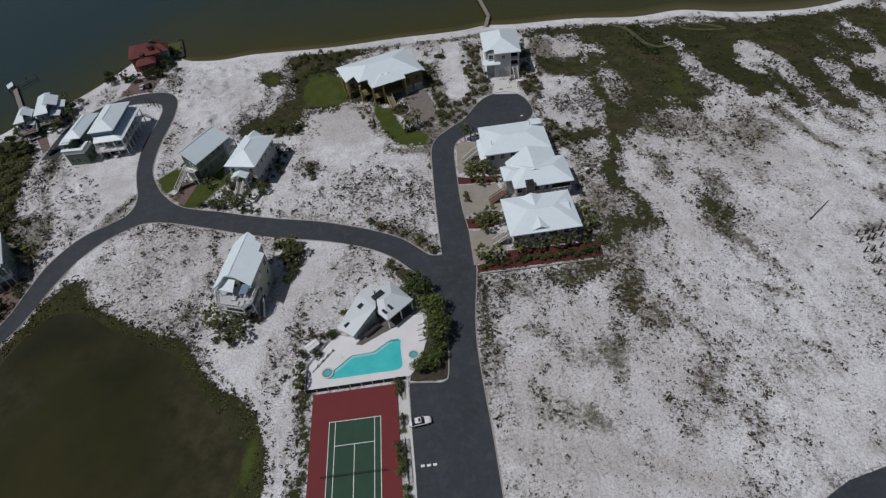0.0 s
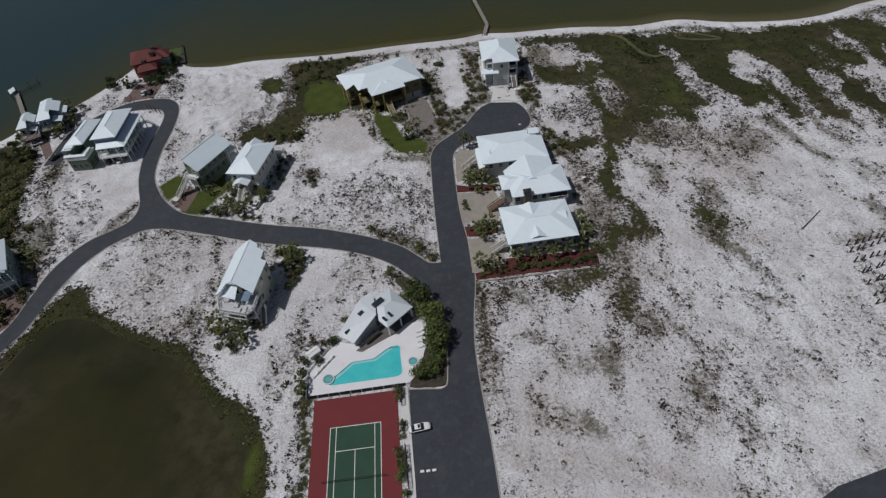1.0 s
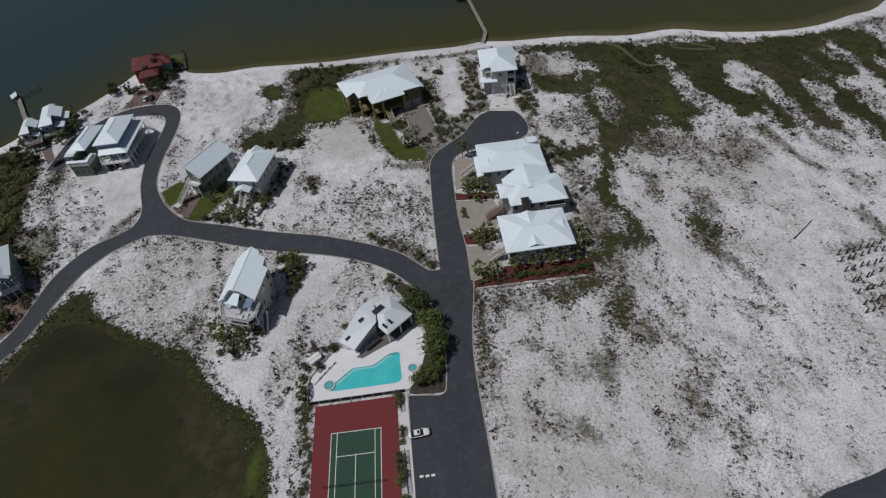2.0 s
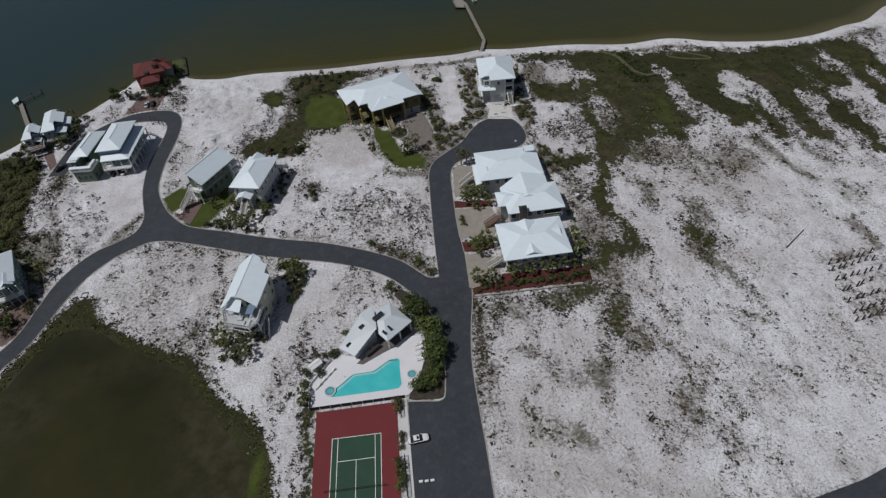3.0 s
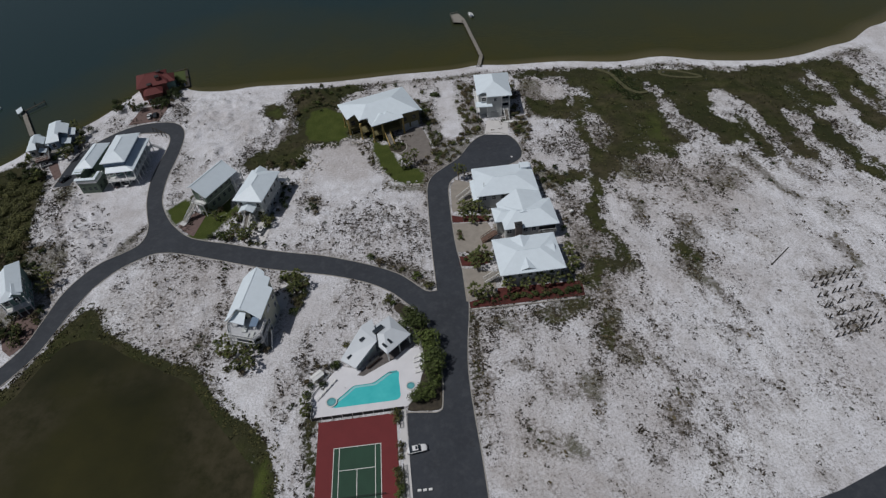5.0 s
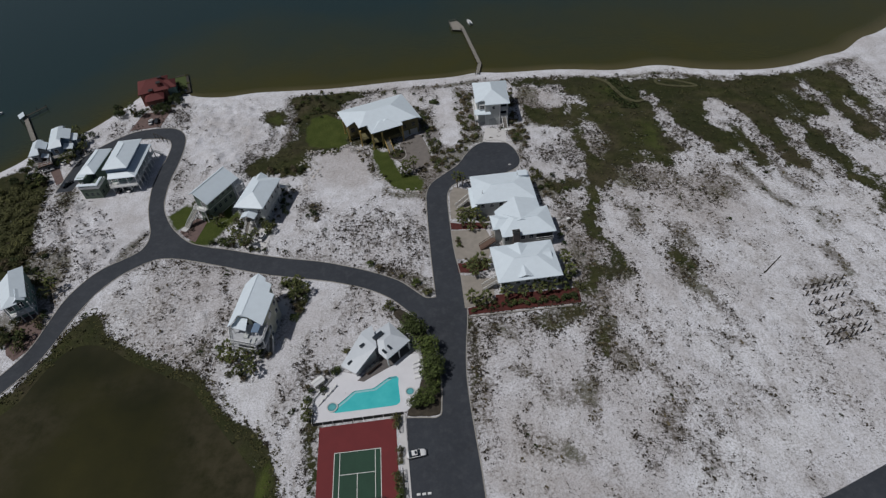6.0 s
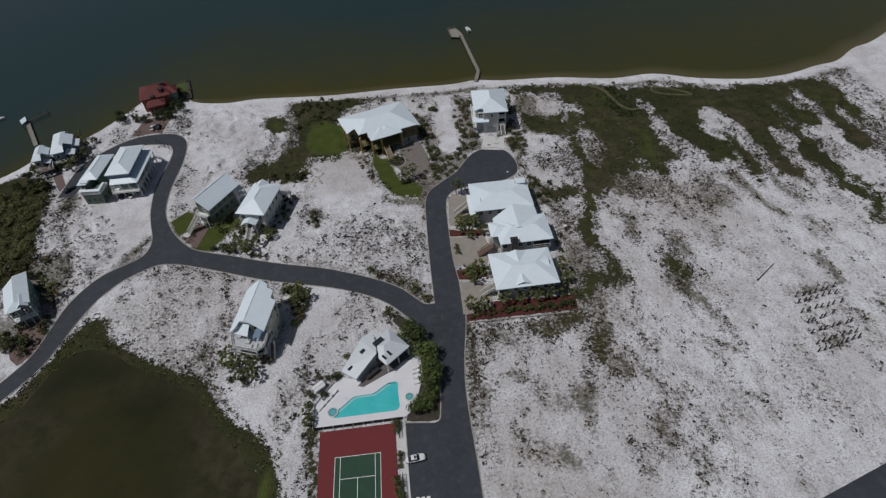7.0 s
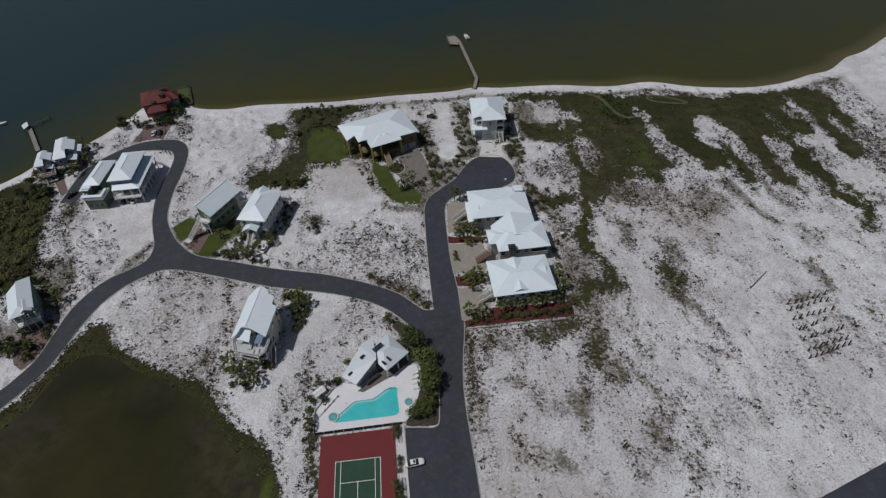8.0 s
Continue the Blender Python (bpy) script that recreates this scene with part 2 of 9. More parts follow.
CAR_DARK = plain("dark_car_paint", (0.03, 0.032, 0.036), 0.25, vary=0.05, relief=0)
BARK = plain("palm_bark", (0.17, 0.14, 0.11), 0.95, vary=0.25, scale=3)
PALM_LEAF = varied("palm_fronds", (0.104, 0.120, 0.043), 0.65)
PALM_DRY = varied("dry_palm_fronds", (0.20, 0.16, 0.085), 0.4)
LEAF = varied("broad_leaves", (0.066, 0.088, 0.028), 0.5)
LEAF_OLIVE = varied("olive_leaves", (0.098, 0.102, 0.040), 0.45)
LEAF_BRIGHT = varied("bright_leaves", (0.086, 0.115, 0.032), 0.5)
LEAF_DARK = varied("dark_leaves", (0.036, 0.050, 0.017), 0.45)
LEAF_BROWN = varied("brown_brush", (0.120, 0.100, 0.060), 0.45)
TUFT = varied("dune_scrub", (0.054, 0.045, 0.033), 0.5, 0.95)
REED = varied("marsh_reeds", (0.068, 0.068, 0.029), 0.5, 0.95)


# ---------------------------------------------------------------- geometry helpers
from mathutils.geometry import delaunay_2d_cdt, tessellate_polygon


def part(name, bm, material, parent, label="", smooth=False):
    me = bpy.data.meshes.new(name)
    bm.to_mesh(me)
    bm.free()
    me.materials.append(material)
    if smooth:
        me.polygons.foreach_set("use_smooth", [True] * len(me.polygons))
    ob = new(name, me)
    ob.parent = parent
    if label:
        ob["label"] = label
    return ob


def shared(name, me, parent, m=None):
    ob = new(name, me)
    ob.parent = parent
    if m is not None:
        ob.matrix_local = m
    return ob


def thing(name, x, y, z=0.0, rz=0.0, label="", category="", group="", kind=""):
    ob = new(name)
    ob.empty_display_size = 0.5
    ob.matrix_world = pose(x, y, z, 0, 0, rz)
    return tagged(ob, label, category, group, kind)


def box(bm, x0, y0, z0, x1, y1, z1):
    v = [bm.verts.new(p) for p in ((x0, y0, z0), (x1, y0, z0), (x1, y1, z0), (x0, y1, z0), (x0, y0, z1), (x1, y0, z1), (x1, y1, z1), (x0, y1, z1))]
    for f in ((3, 2, 1, 0), (4, 5, 6, 7), (0, 1, 5, 4), (1, 2, 6, 5), (2, 3, 7, 6), (3, 0, 4, 7)):
        bm.faces.new([v[i] for i in f])
    return v


def boxes(*rows):
    bm = bmesh.new()
    for r in rows:
        box(bm, *r)
    return bm


def beam(bm, a, b, w, h=None):
    """A bar of section w by h from a to b."""
    a, b, h = Vector(a), Vector(b), h or w
    d = (b - a).normalized()
    side = d.cross(Vector((0, 0, 1)))
    side = Vector((1, 0, 0)) if side.length < 1e-3 else side.normalized()
    up = side.cross(d).normalized()
    ring = []
    for p in (a, b):
        ring.append([bm.verts.new(p + side * sx * w / 2 + up * sy * h / 2) for sx, sy in ((-1, -1), (1, -1), (1, 1), (-1, 1))])
    bm.faces.new(ring[0][::-1]), bm.faces.new(ring[1])
    for i in range(4):
        bm.faces.new((ring[0][i], ring[0][(i + 1) % 4], ring[1][(i + 1) % 4], ring[1][i]))


def tube(bm, a, b, r0, r1, n=7):
    a, b = Vector(a), Vector(b)
    d = (b - a).normalized()
    s = d.orthogonal().normalized()
    u = d.cross(s)
    rings = [[bm.verts.new(p + (s * math.cos(2 * math.pi * i / n) + u * math.sin(2 * math.pi * i / n)) * r) for i in range(n)] for p, r in ((a, r0), (b, r1))]
    bm.faces.new(rings[0][::-1]), bm.faces.new(rings[1])
    for i in range(n):
        bm.faces.new((rings[0][i], rings[0][(i + 1) % n], rings[1][(i + 1) % n], rings[1][i]))


def prism(bm, pts, z0, z1, tri=False):
    area = sum(a[0] * b[1] - b[0] * a[1] for a, b in zip(pts, pts[1:] + pts[:1]))
    if area < 0:
        pts = pts[::-1]
    lo, hi = [bm.verts.new((x, y, z0)) for x, y in pts], [bm.verts.new((x, y, z1)) for x, y in pts]
    top = bm.faces.new(hi)
    low = bm.faces.new(lo[::-1])
    for i in range(len(pts)):
        j = (i + 1) % len(pts)
        bm.faces.new((lo[i], lo[j], hi[j], hi[i]))
    if tri:
        for f, ring in ((top, hi), (low, lo[::-1])):
            bm.faces.remove(f)
            for t in tessellate_polygon([[v.co for v in ring]]):
                tri_f = bm.faces.new([ring[i] for i in t])
                tri_f.normal_update()
                if (tri_f.normal.z > 0) != (ring is hi):
                    tri_f.normal_flip()
    return top


def smooth_line(pts, steps=4, closed=False):
    """Catmull-Rom through a few control points."""
    n, out = len(pts), []
    for i in range(n if closed else n - 1):
        p = [pts[(i + k) % n] if closed else pts[min(max(i + k, 0), n - 1)] for k in (-1, 0, 1, 2)]
        for s in range(steps):
            u = s / steps
            out.append(tuple(0.5 * (2 * b + (c - a) * u + (2 * a - 5 * b + 4 * c - d) * u * u + (3 * b - a - 3 * c + d) * u ** 3) for a, b, c, d in zip(*p)))
    if not closed:
        out.append(tuple(pts[-1]))
    return out


def slab(name, pts, z0, z1, material, label="", category="", kind="structure", parent=None):
    bm = bmesh.new()
    prism(bm, [tuple(p) for p in pts], z0, z1, True)
    ob = part(name, bm, material, parent)
    return tagged(ob, label, category, "", kind) if parent is None else ob


def ribbon(name, line, width, z0, z1, material, parent=None, label="", category=""):
    """A kerb or path of even width along a line."""
    pts = [Vector(p) for p in line]
    bm, rows = bmesh.new(), []
    for i, p in enumerate(pts):
        d = (pts[min(i + 1, len(pts) - 1)] - pts[max(i - 1, 0)]).normalized()
        nrm = Vector((-d.y, d.x)) * width / 2
        rows.append([bm.verts.new((q.x, q.y, z)) for q in (p - nrm, p + nrm) for z in (z0, z1)])
    for a, b in zip(rows, rows[1:]):
        for i, j in ((1, 3), (3, 2), (2, 0), (0, 1)):
            bm.faces.new((a[i], b[i], b[j], a[j]))
    for e, flip in ((rows[0], 1), (rows[-1], -1)):
        bm.faces.new([e[i] for i in (0, 1, 3, 2)][::flip])
    bmesh.ops.recalc_face_normals(bm, faces=bm.faces[:])
    ob = part(name, bm, material, parent)
    return tagged(ob, label, category, "", "structure") if parent is None else ob


# ---------------------------------------------------------------- fields over the plan
TABLE = np.random.RandomState(7).rand(256, 256)


def vnoise(x, y):
    xi, yi = np.floor(x).astype(int), np.floor(y).astype(int)
    fx, fy = x - xi, y - yi
    fx, fy = fx * fx * (3 - 2 * fx), fy * fy * (3 - 2 * fy)
    at = lambda i, j: TABLE[i % 256, j % 256]
    return (at(xi, yi) * (1 - fx) + at(xi + 1, yi) * fx) * (1 - fy) + (at(xi, yi + 1) * (1 - fx) + at(xi + 1, yi + 1) * fx) * fy


def fbm(x, y, octaves=4):
    return sum(vnoise(x * 2 ** k + 17 * k, y * 2 ** k + 31 * k) * 0.5 ** k for k in range(octaves)) / sum(0.5 ** k for k in range(octaves))


def inside(x, y, poly):
    hit = np.zeros(np.shape(x), bool)
    for (x0, y0), (x1, y1) in zip(poly, poly[1:] + poly[:1]):
        if y0 != y1:
            hit ^= ((y0 > y) != (y1 > y)) & (x < (x1 - x0) * (y - y0) / (y1 - y0) + x0)
    return hit


def away(x, y, line, closed=False):
    """Distance to a line of points."""
    best = np.full(np.shape(x), 1e9)
    segs = list(zip(line, line[1:])) + ([(line[-1], line[0])] if closed else [])
    for (x0, y0), (x1, y1) in segs:
        dx, dy = x1 - x0, y1 - y0
        u = np.clip(((x - x0) * dx + (y - y0) * dy) / (dx * dx + dy * dy + 1e-9), 0, 1)
        best = np.minimum(best, (x - x0 - u * dx) ** 2 + (y - y0 - u * dy) ** 2)
    return np.sqrt(best)


SHORE = smooth_line([(-420, -120), (-230, 60), (-175, 112), (-144.7, 138.2), (-136.1, 149.7), (-119.9, 162.8), (-109.8, 179.0), (-103.5, 192.0), (-94.0, 198.5), (-86.5, 197.0),
         (-80.2, 185.3), (-64.5, 180.5), (-49.9, 181.5), (-31.6, 179.5), (-11.0, 177.7), (14.6, 178.0), (40.1, 176.8), (53.2, 178.4), (65.5, 175.7),
         (90.6, 173.3), (114.0, 167.3), (133.5, 167.8), (151.0, 159.8), (170.9, 154.8), (182.8, 154.4), (193.5, 156.0), (205.8, 160.1), (217.4, 162.8), (231.5, 172.9),
         (246, 179), (285, 205), (330, 235)], 4) + [(420, 300), (4000, 2600)]
BAY_POLY = SHORE + [(4000, 5000), (-4500, 5000), (-4500, -4200)]
POND_WATER = smooth_line([(-93.4, 19.2), (-90.7, 22.2), (-88.8, 24.4), (-87, 30.2), (-85.1, 34.9), (-81.5, 39.6), (-75.6, 39.5), (-68.3, 37.1), (-63.7, 33.8), (-55.2, 29.1), (-48.2, 25), (-43.9, 21.7), (-39.6, 16.4), (-33.1, 8), (-27.9, 1.1), (-23.6, -6),
              (-27.6, -20), (-32, -40), (-60, -56), (-112, -44), (-122, -10)], 4, True)
POND_BANK = smooth_line([(-96.3, 25.1), (-92.9, 27), (-91, 30.8), (-89.1, 35.1), (-86.9, 40), (-85.2, 45.6), (-79.5, 52.6), (-73, 44.6), (-65.1, 38.7), (-58.3, 34.3), (-49.4, 29.2), (-42.4, 26.6), (-38.7, 20.3), (-32.5, 12.8), (-24.9, 7.3), (-19.6, -1.1),
             (-18.6, -14), (-23, -44), (-60, -64), (-122, -50), (-130, -8)], 4, True)
POND_SHORE = [(0.85 * a + 0.15 * c, 0.85 * b + 0.15 * d) for (a, b), (c, d) in zip(POND_WATER, POND_BANK)]
CELL = 0.8


def axis_steps(lo, hi, cell, far):
    a = np.arange(lo, hi + cell, cell)
    g = [cell * 1.6 ** k for k in range(1, 60)]
    out = np.cumsum(g)
    out = out[out < far]
    return np.concatenate([(lo - out)[::-1], a, a[-1] + out])


# plots of growth on the plan, a few painting shade, each with its density: marsh, sand blown through it, green grass,
# thin scrub, bare sand
PLOTS = {kind: [] for kind in ("marsh", "blown", "green", "scrub", "bare", "dirt", "hummock", "mottle")}


def plot(kind, dense, *ring):
    PLOTS[kind].append((dense, list(ring)))


plot("bare", 0.5, (82.5, 43.8), (91, 47), (88, 22.5), (92.6, 16.4), (91.7, 11.4), (79.2, 14.9), (76.9, 28))
plot("bare", 0.55, (117.6, 70.9), (135.8, 67.4), (132.7, 49.3), (124.3, 34.6), (115.3, 4.7), (106.3, 2.9), (110.7, 26.6), (108.5, 37.3), (106, 49.1))
plot("bare", 0.5, (102.9, 6.5), (127.6, 9.4), (107.3, -21.3), (76.1, -22), (86, -8.6), (99.3, -5))
plot("bare", 0.6, (156.8, 72.2), (164.4, 64.8), (145, 35.5), (142.3, 38.2), (145.9, 54.5))
plot("mottle", 0.22, (-91.9, 61.2), (-65.4, 70), (-41, 62.2), (-38.1, 42), (-44, 33.3), (-61.1, 37.7), (-72, 47.3))
plot("mottle", 0.16, (-38.6, 79.9), (-14, 70.1), (2.1, 62.3), (17.7, 62.1), (21.3, 89.3), (4, 92.6), (-7.1, 77))
plot("scrub", 0.9, (-114.6, 118.8), (-108.5, 119.3), (-102.2, 108), (-104.6, 103.7), (-111, 109.7))
plot("marsh", 0.9, (-29, 152.7), (-23.1, 153.2), (-10, 150.7), (-4.3, 130), (-9, 125.4), (-22.2, 127.4), (-26.9, 130.8))
plot("marsh", 0.9, (90.2, 119.6), (96.7, 106.5), (103.8, 103.2), (114.3, 98.8), (111.3, 93.8), (101.1, 95.8), (90.4, 93.6), (89.7, 100.7))
plot("scrub", 1.0, (-104.9, 76.7), (-101.4, 76.1), (-94.3, 63.9), (-91.7, 54.5), (-93.9, 53.8))
plot("scrub", 0.7, (-112, 116.5), (-105.3, 116.3), (-99.4, 105.9), (-104, 102))
plot("scrub", 0.6, (-108.2, 95.2), (-104.2, 97.4), (-97.1, 76.7), (-101.9, 77.5))
plot("green", 0.25, (-81.4, 42.7), (-79.5, 50.5), (-78.2, 51.4), (-75.1, 44.7), (-70.7, 41.1), (-75.9, 40.5))
plot("scrub", 0.9, (0.4, 61.3), (10.5, 53.6), (16.8, 48.1), (21.4, 44), (21.8, 49.5), (14, 56.6), (3.8, 63.2))
plot("marsh", 0.8, (142.6, 145.8), (176.3, 142.4), (165.1, 121.6), (153.3, 128.9), (140.9, 136.4))
plot("green", 1.0, (4.3, 121.5), (7.3, 105.9), (12, 98.8), (16.2, 95.4), (21.7, 95), (22.7, 101.4), (15.1, 107.1), (12.3, 115.6), (10.6, 121.7))
# dense dark tufts here stand for scrub and for grey shadows among the hummocks
plot("mottle", 1.1, (-118.7, 109.5), (-110.2, 112.8), (-100.7, 109.3), (-90.7, 95), (-79.6, 81.6), (-87.9, 73.8), (-90.6, 64.5), (-96, 63.1), (-107.4, 81.1))
plot("marsh", 1.0, (118.2, 157), (134.1, 154), (129.4, 139.2), (124.2, 134.8), (121.5, 141.1), (119.3, 146.5))
plot("green", 1.0, (-54.9, 96), (-48.2, 100.1), (-46.1, 103.9), (-44.8, 92), (-53.8, 82), (-56.7, 83.1))
plot("bare", 0.7, (62.8, 9.9), (73.8, 9.9), (73.8, 2.9), (69.5, -6.4), (60.9, -5.9), (58.6, 2.8))
plot("scrub", 0.9, (54.9, 13.5), (60.9, 12.6), (59.5, 3.4), (55.8, 2.2), (53.5, 5.8))
plot("green", 1.0, (-21.5, 134.9), (-21.9, 152.8), (-16.1, 154.7), (-7, 147), (-4.5, 136), (-9.2, 131), (-14.5, 128.6), (-21.3, 132))
plot("green", 1.0, (4, 126.4), (10.3, 118.7), (13.3, 108.2), (20.7, 99.7), (22.4, 96.3), (12.2, 97.6), (8, 107.5), (4, 117.5))
# growth before the golden house, also painting the dark shade under its posts
plot("marsh", 0.8, (-9, 137), (-4, 140), (8, 133), (16, 127), (15, 123), (10, 121.5), (4, 124.5), (-2, 127.5), (-8, 131.5))
plot("dirt", 1.3, (-9, 128.1), (1.9, 121.7), (4, 110.2), (-4.1, 102), (-16, 108), (-17, 122))
plot("bare", 0.4, (-90, 66), (-74, 68), (-50, 66), (-42, 58), (-42, 40), (-60, 38), (-74, 46))
plot("scrub", 1.4, (20.7, 109.1), (30.3, 107), (33.5, 102.8), (26.4, 96.9), (22.6, 92.5), (18.8, 100.5))
plot("dirt", 1.3, (20.7, 109.1), (30.3, 107), (33.5, 102.8), (26.4, 96.9), (22.6, 92.5), (18.8, 100.5))
plot("scrub", 0.9, (7.9, 102.4), (11.8, 97.6), (23.3, 94.9), (23.2, 87.4), (11.6, 90.9), (6.3, 97.7))
plot("scrub", 0.8, (-9.1, 129.3), (-5.8, 130.2), (0.8, 123.1), (5, 116.1), (8.4, 105.7), (6.4, 104.4), (2.9, 113.6), (-2.4, 121.5))
plot("dirt", 0.8, (29.7, 15.3), (48.7, 3.3), (57.3, -6.2), (52.4, -14.2), (31.5, -13.9), (28.5, -2.3))
plot("scrub", 1.0, (25, 141.3), (29.2, 129.6), (31, 113.5), (35.1, 104.6), (32, 103.2), (27.2, 118.1), (23.8, 130.8))
plot("scrub", 0.7, (98, 126), (98.7, 111), (97.5, 95.5), (108.3, 90.4), (108.3, 79.5), (103.5, 81.2), (93.6, 84), (86.6, 89.1), (85.4, 104.2), (87.3, 118))
plot("dirt", 0.9, (90, 127.6), (100.9, 117.8), (110.1, 95.3), (108.9, 73.7), (91.1, 76.8), (83, 96))
plot("marsh", 0.7, (118.1, 139), (124, 137.2), (123.6, 130.3), (118.9, 129.3), (115.3, 133.3))
plot("scrub", 1.1, (69.6, 160.5), (76, 157.6), (73.9, 144.6), (82.8, 138.5), (81.6, 127.9), (71.6, 127.3), (65.6, 132.4), (65.1, 146.4))
plot("marsh", 0.8, (73.1, 140.5), (82.8, 138.5), (81.9, 129.2), (74.3, 126.8), (70.7, 132.7))
plot("dirt", 0.9, (67.2, 164.2), (86.6, 153.8), (81.9, 129.2), (66.2, 128.4), (64.2, 143.7))
plot("scrub", 1.1, (58.7, 129.8), (64.9, 128.6), (64, 117.5), (59, 102.5), (60.1, 118.3))
plot("scrub", 0.9, (60.2, 95.9), (67.4, 96.7), (72.2, 90.7), (67.3, 80.9), (59.2, 82.2))
# the next four narrow strips paint the shading along dune ridges as dark cover
plot("scrub", 1.1, (134.5, 91), (137.6, 82.2), (139.5, 74.1), (141.8, 66.4), (137.8, 65.1), (135.4, 72.7), (133.5, 80.7), (130.2, 89.4))
plot("scrub", 1.0, (146.6, 64.4), (148.5, 59), (149.3, 53.9), (151.9, 50.2), (149.3, 49.4), (146.6, 53), (145.7, 58.1), (143.7, 63.5))
plot("scrub", 1.2, (141, 46), (141.6, 40.1), (142.1, 35.1), (138.9, 34.2), (138.3, 39.1), (137.7, 45))
plot("marsh", 0.8, (173.1, 88.8), (174.6, 81.2), (175.4, 75.1), (173, 66.1), (168.3, 58.9), (165.8, 58.1), (170.3, 65.2), (172.7, 74.2), (171.7, 80.3), (170.2, 87.8))
plot("scrub", 0.6, (118.8, 89.5), (128, 88.9), (129.6, 76.7), (124.5, 71.1), (115.8, 72.6))
plot("scrub", 1.1, (93.3, 52.1), (98.2, 53.6), (100.2, 44.3), (97, 37.9), (91.2, 37.4), (90.6, 43.7))
plot("dirt", 0.9, (93.3, 52.1), (99.9, 52.6), (101.6, 42.7), (97.4, 36.5), (90, 36.9))
plot("dirt", 0.7, (90.7, 89.4), (117.5, 90.8), (131.3, 80.2), (126, 64.6), (102.7, 55.2), (82.4, 60.1))
plot("scrub", 0.8, (99.5, 63.9), (103.9, 62.3), (104.1, 53.4), (101.5, 52.3), (98.9, 58.2))
plot("scrub", 0.8, (111.8, 66.1), (118.9, 64.1), (114.9, 53.3), (110.2, 52.5))
plot("scrub", 0.8, (150.9, 62.1), (155.6, 60.5), (150.9, 53.8), (147.8, 55.1))
plot("scrub", 1.2, (-108.5, 85.2), (-100.8, 85.6), (-96.8, 77.5), (-98.6, 66.8), (-103.5, 74.3))
plot("scrub", 1.2, (-109.7, 79.5), (-100.6, 67.1), (-94.8, 56.1), (-93.4, 50.5), (-98.6, 52.1), (-103.7, 67.6))
plot("dirt", 1.2, (-109.7, 79.5), (-98.6, 72), (-92.8, 58.1), (-92.4, 50.5), (-98.6, 50.1), (-103.7, 65.6))
plot("bare", 0.7, (-80, 186), (-60, 186), (-34, 178), (-34, 150), (-50, 128), (-68, 130), (-70, 150))
plot("bare", 0.3, (-26, 89.2), (0.1, 86.7), (13.8, 62.2), (2.1, 57.2), (-20.3, 68.8))
plot("marsh", 0.66, (29.9, 34), (33.4, 33.4), (32.6, 24), (31.4, 15), (29.0, 15))
plot("dirt", 1.1, (28.4, 34), (37, 33), (35, 20), (34, 2), (32, -12), (28.6, -12))
# low growth east of the cream house; its dark colour also deepens the house's shadow
plot("scrub", 1.2, (-21.5, 49), (-17.6, 49), (-19.6, 32), (-22.6, 32))
plot("dirt", 1.2, (-22.5, 49), (-18, 49), (-20, 32), (-23.6, 32))
plot("dirt", 1.2, (65.1, 68.3), (75.5, 63.4), (74.3, 40.1), (65.8, 18.7), (60, 26.8), (60.9, 40.4))
plot("scrub", 0.6, (65.1, 68.3), (75.5, 63.4), (74.3, 40.1), (65.8, 18.7), (60, 26.8), (60.9, 40.4))
plot("dirt", 0.42, (30.7, 28.1), (65.3, 25.9), (77.2, 4.3), (70.4, -24.1), (29.6, -19))
plot("hummock", 1.5, (-117.6, 110.9), (-102.2, 108), (-92.7, 95.4), (-81.1, 80.5), (-88.4, 75.2), (-93, 68.5), (-100.8, 74.8), (-112.1, 93))
plot("hummock", 0.9, (-76, 178), (-56.3, 174.4), (-35.6, 169.6), (-31.7, 144.3), (-45.6, 123.1), (-59, 125.8), (-69.8, 139.9), (-72.7, 157.9))
plot("hummock", 0.6, (-80.1, 61.6), (-65, 68.7), (-42.3, 60.1), (-38.9, 42.1), (-45.2, 35.3), (-61.7, 39.7), (-72, 47.3))
plot("hummock", 0.5, (-20.6, 107.3), (-8, 101.4), (19.4, 89.7), (19, 69.6), (0.3, 67.6), (-14.5, 78.3))
plot("marsh", 1, (128.5, 155.4), (145.4, 152.2), (155.8, 148.6), (167.8, 148.7), (179.5, 148.3), (189.5, 148.9), (203.3, 148), (202.7, 142.4), (202.2, 134.9), (201.5, 127.4), (201.3, 121), (200.6, 115.5), (188.3, 94.2), (182.6, 99.2), (183.1, 105), (184.3, 117.1), (175.3, 112.8), (165.5, 105), (158, 106.6), (157.1, 110.8), (152.7, 121), (146.3, 128.3), (139.5, 132.1), (130.3, 127.5), (123.1, 129.2), (122.4, 136.2))
plot("marsh", 1.05, (124.3, 132.1), (132.9, 133.7), (139.1, 131.3), (136.3, 124.8), (137.6, 114.4), (139.5, 108.4), (140.5, 103.5), (136.7, 98.4), (131.7, 98), (128.8, 104.1), (126.5, 109.3), (123.2, 113.5), (122.2, 119.5))
plot("marsh", 1.05, (153.3, 124.4), (162.6, 117), (157.9, 106.7), (157.8, 100.5), (158.1, 93.8), (157.3, 87), (154.7, 84.5), (151.9, 86.4), (151.5, 92), (151.6, 98.1), (152.3, 105.5), (152.2, 111.9), (152, 119.5))
plot("marsh", 1.1, (166.5, 108.7), (172.7, 104.9), (172.2, 96.6), (172.2, 88.7), (170.5, 81.5), (167.6, 81.8), (165.3, 86), (163.5, 91.2), (163.3, 100.1))
plot("marsh", 1, (166.5, 86.4), (167.8, 80.8), (170.1, 77.1), (172.5, 73.7), (169.5, 69.1), (166.5, 72.4), (165.8, 77.6))
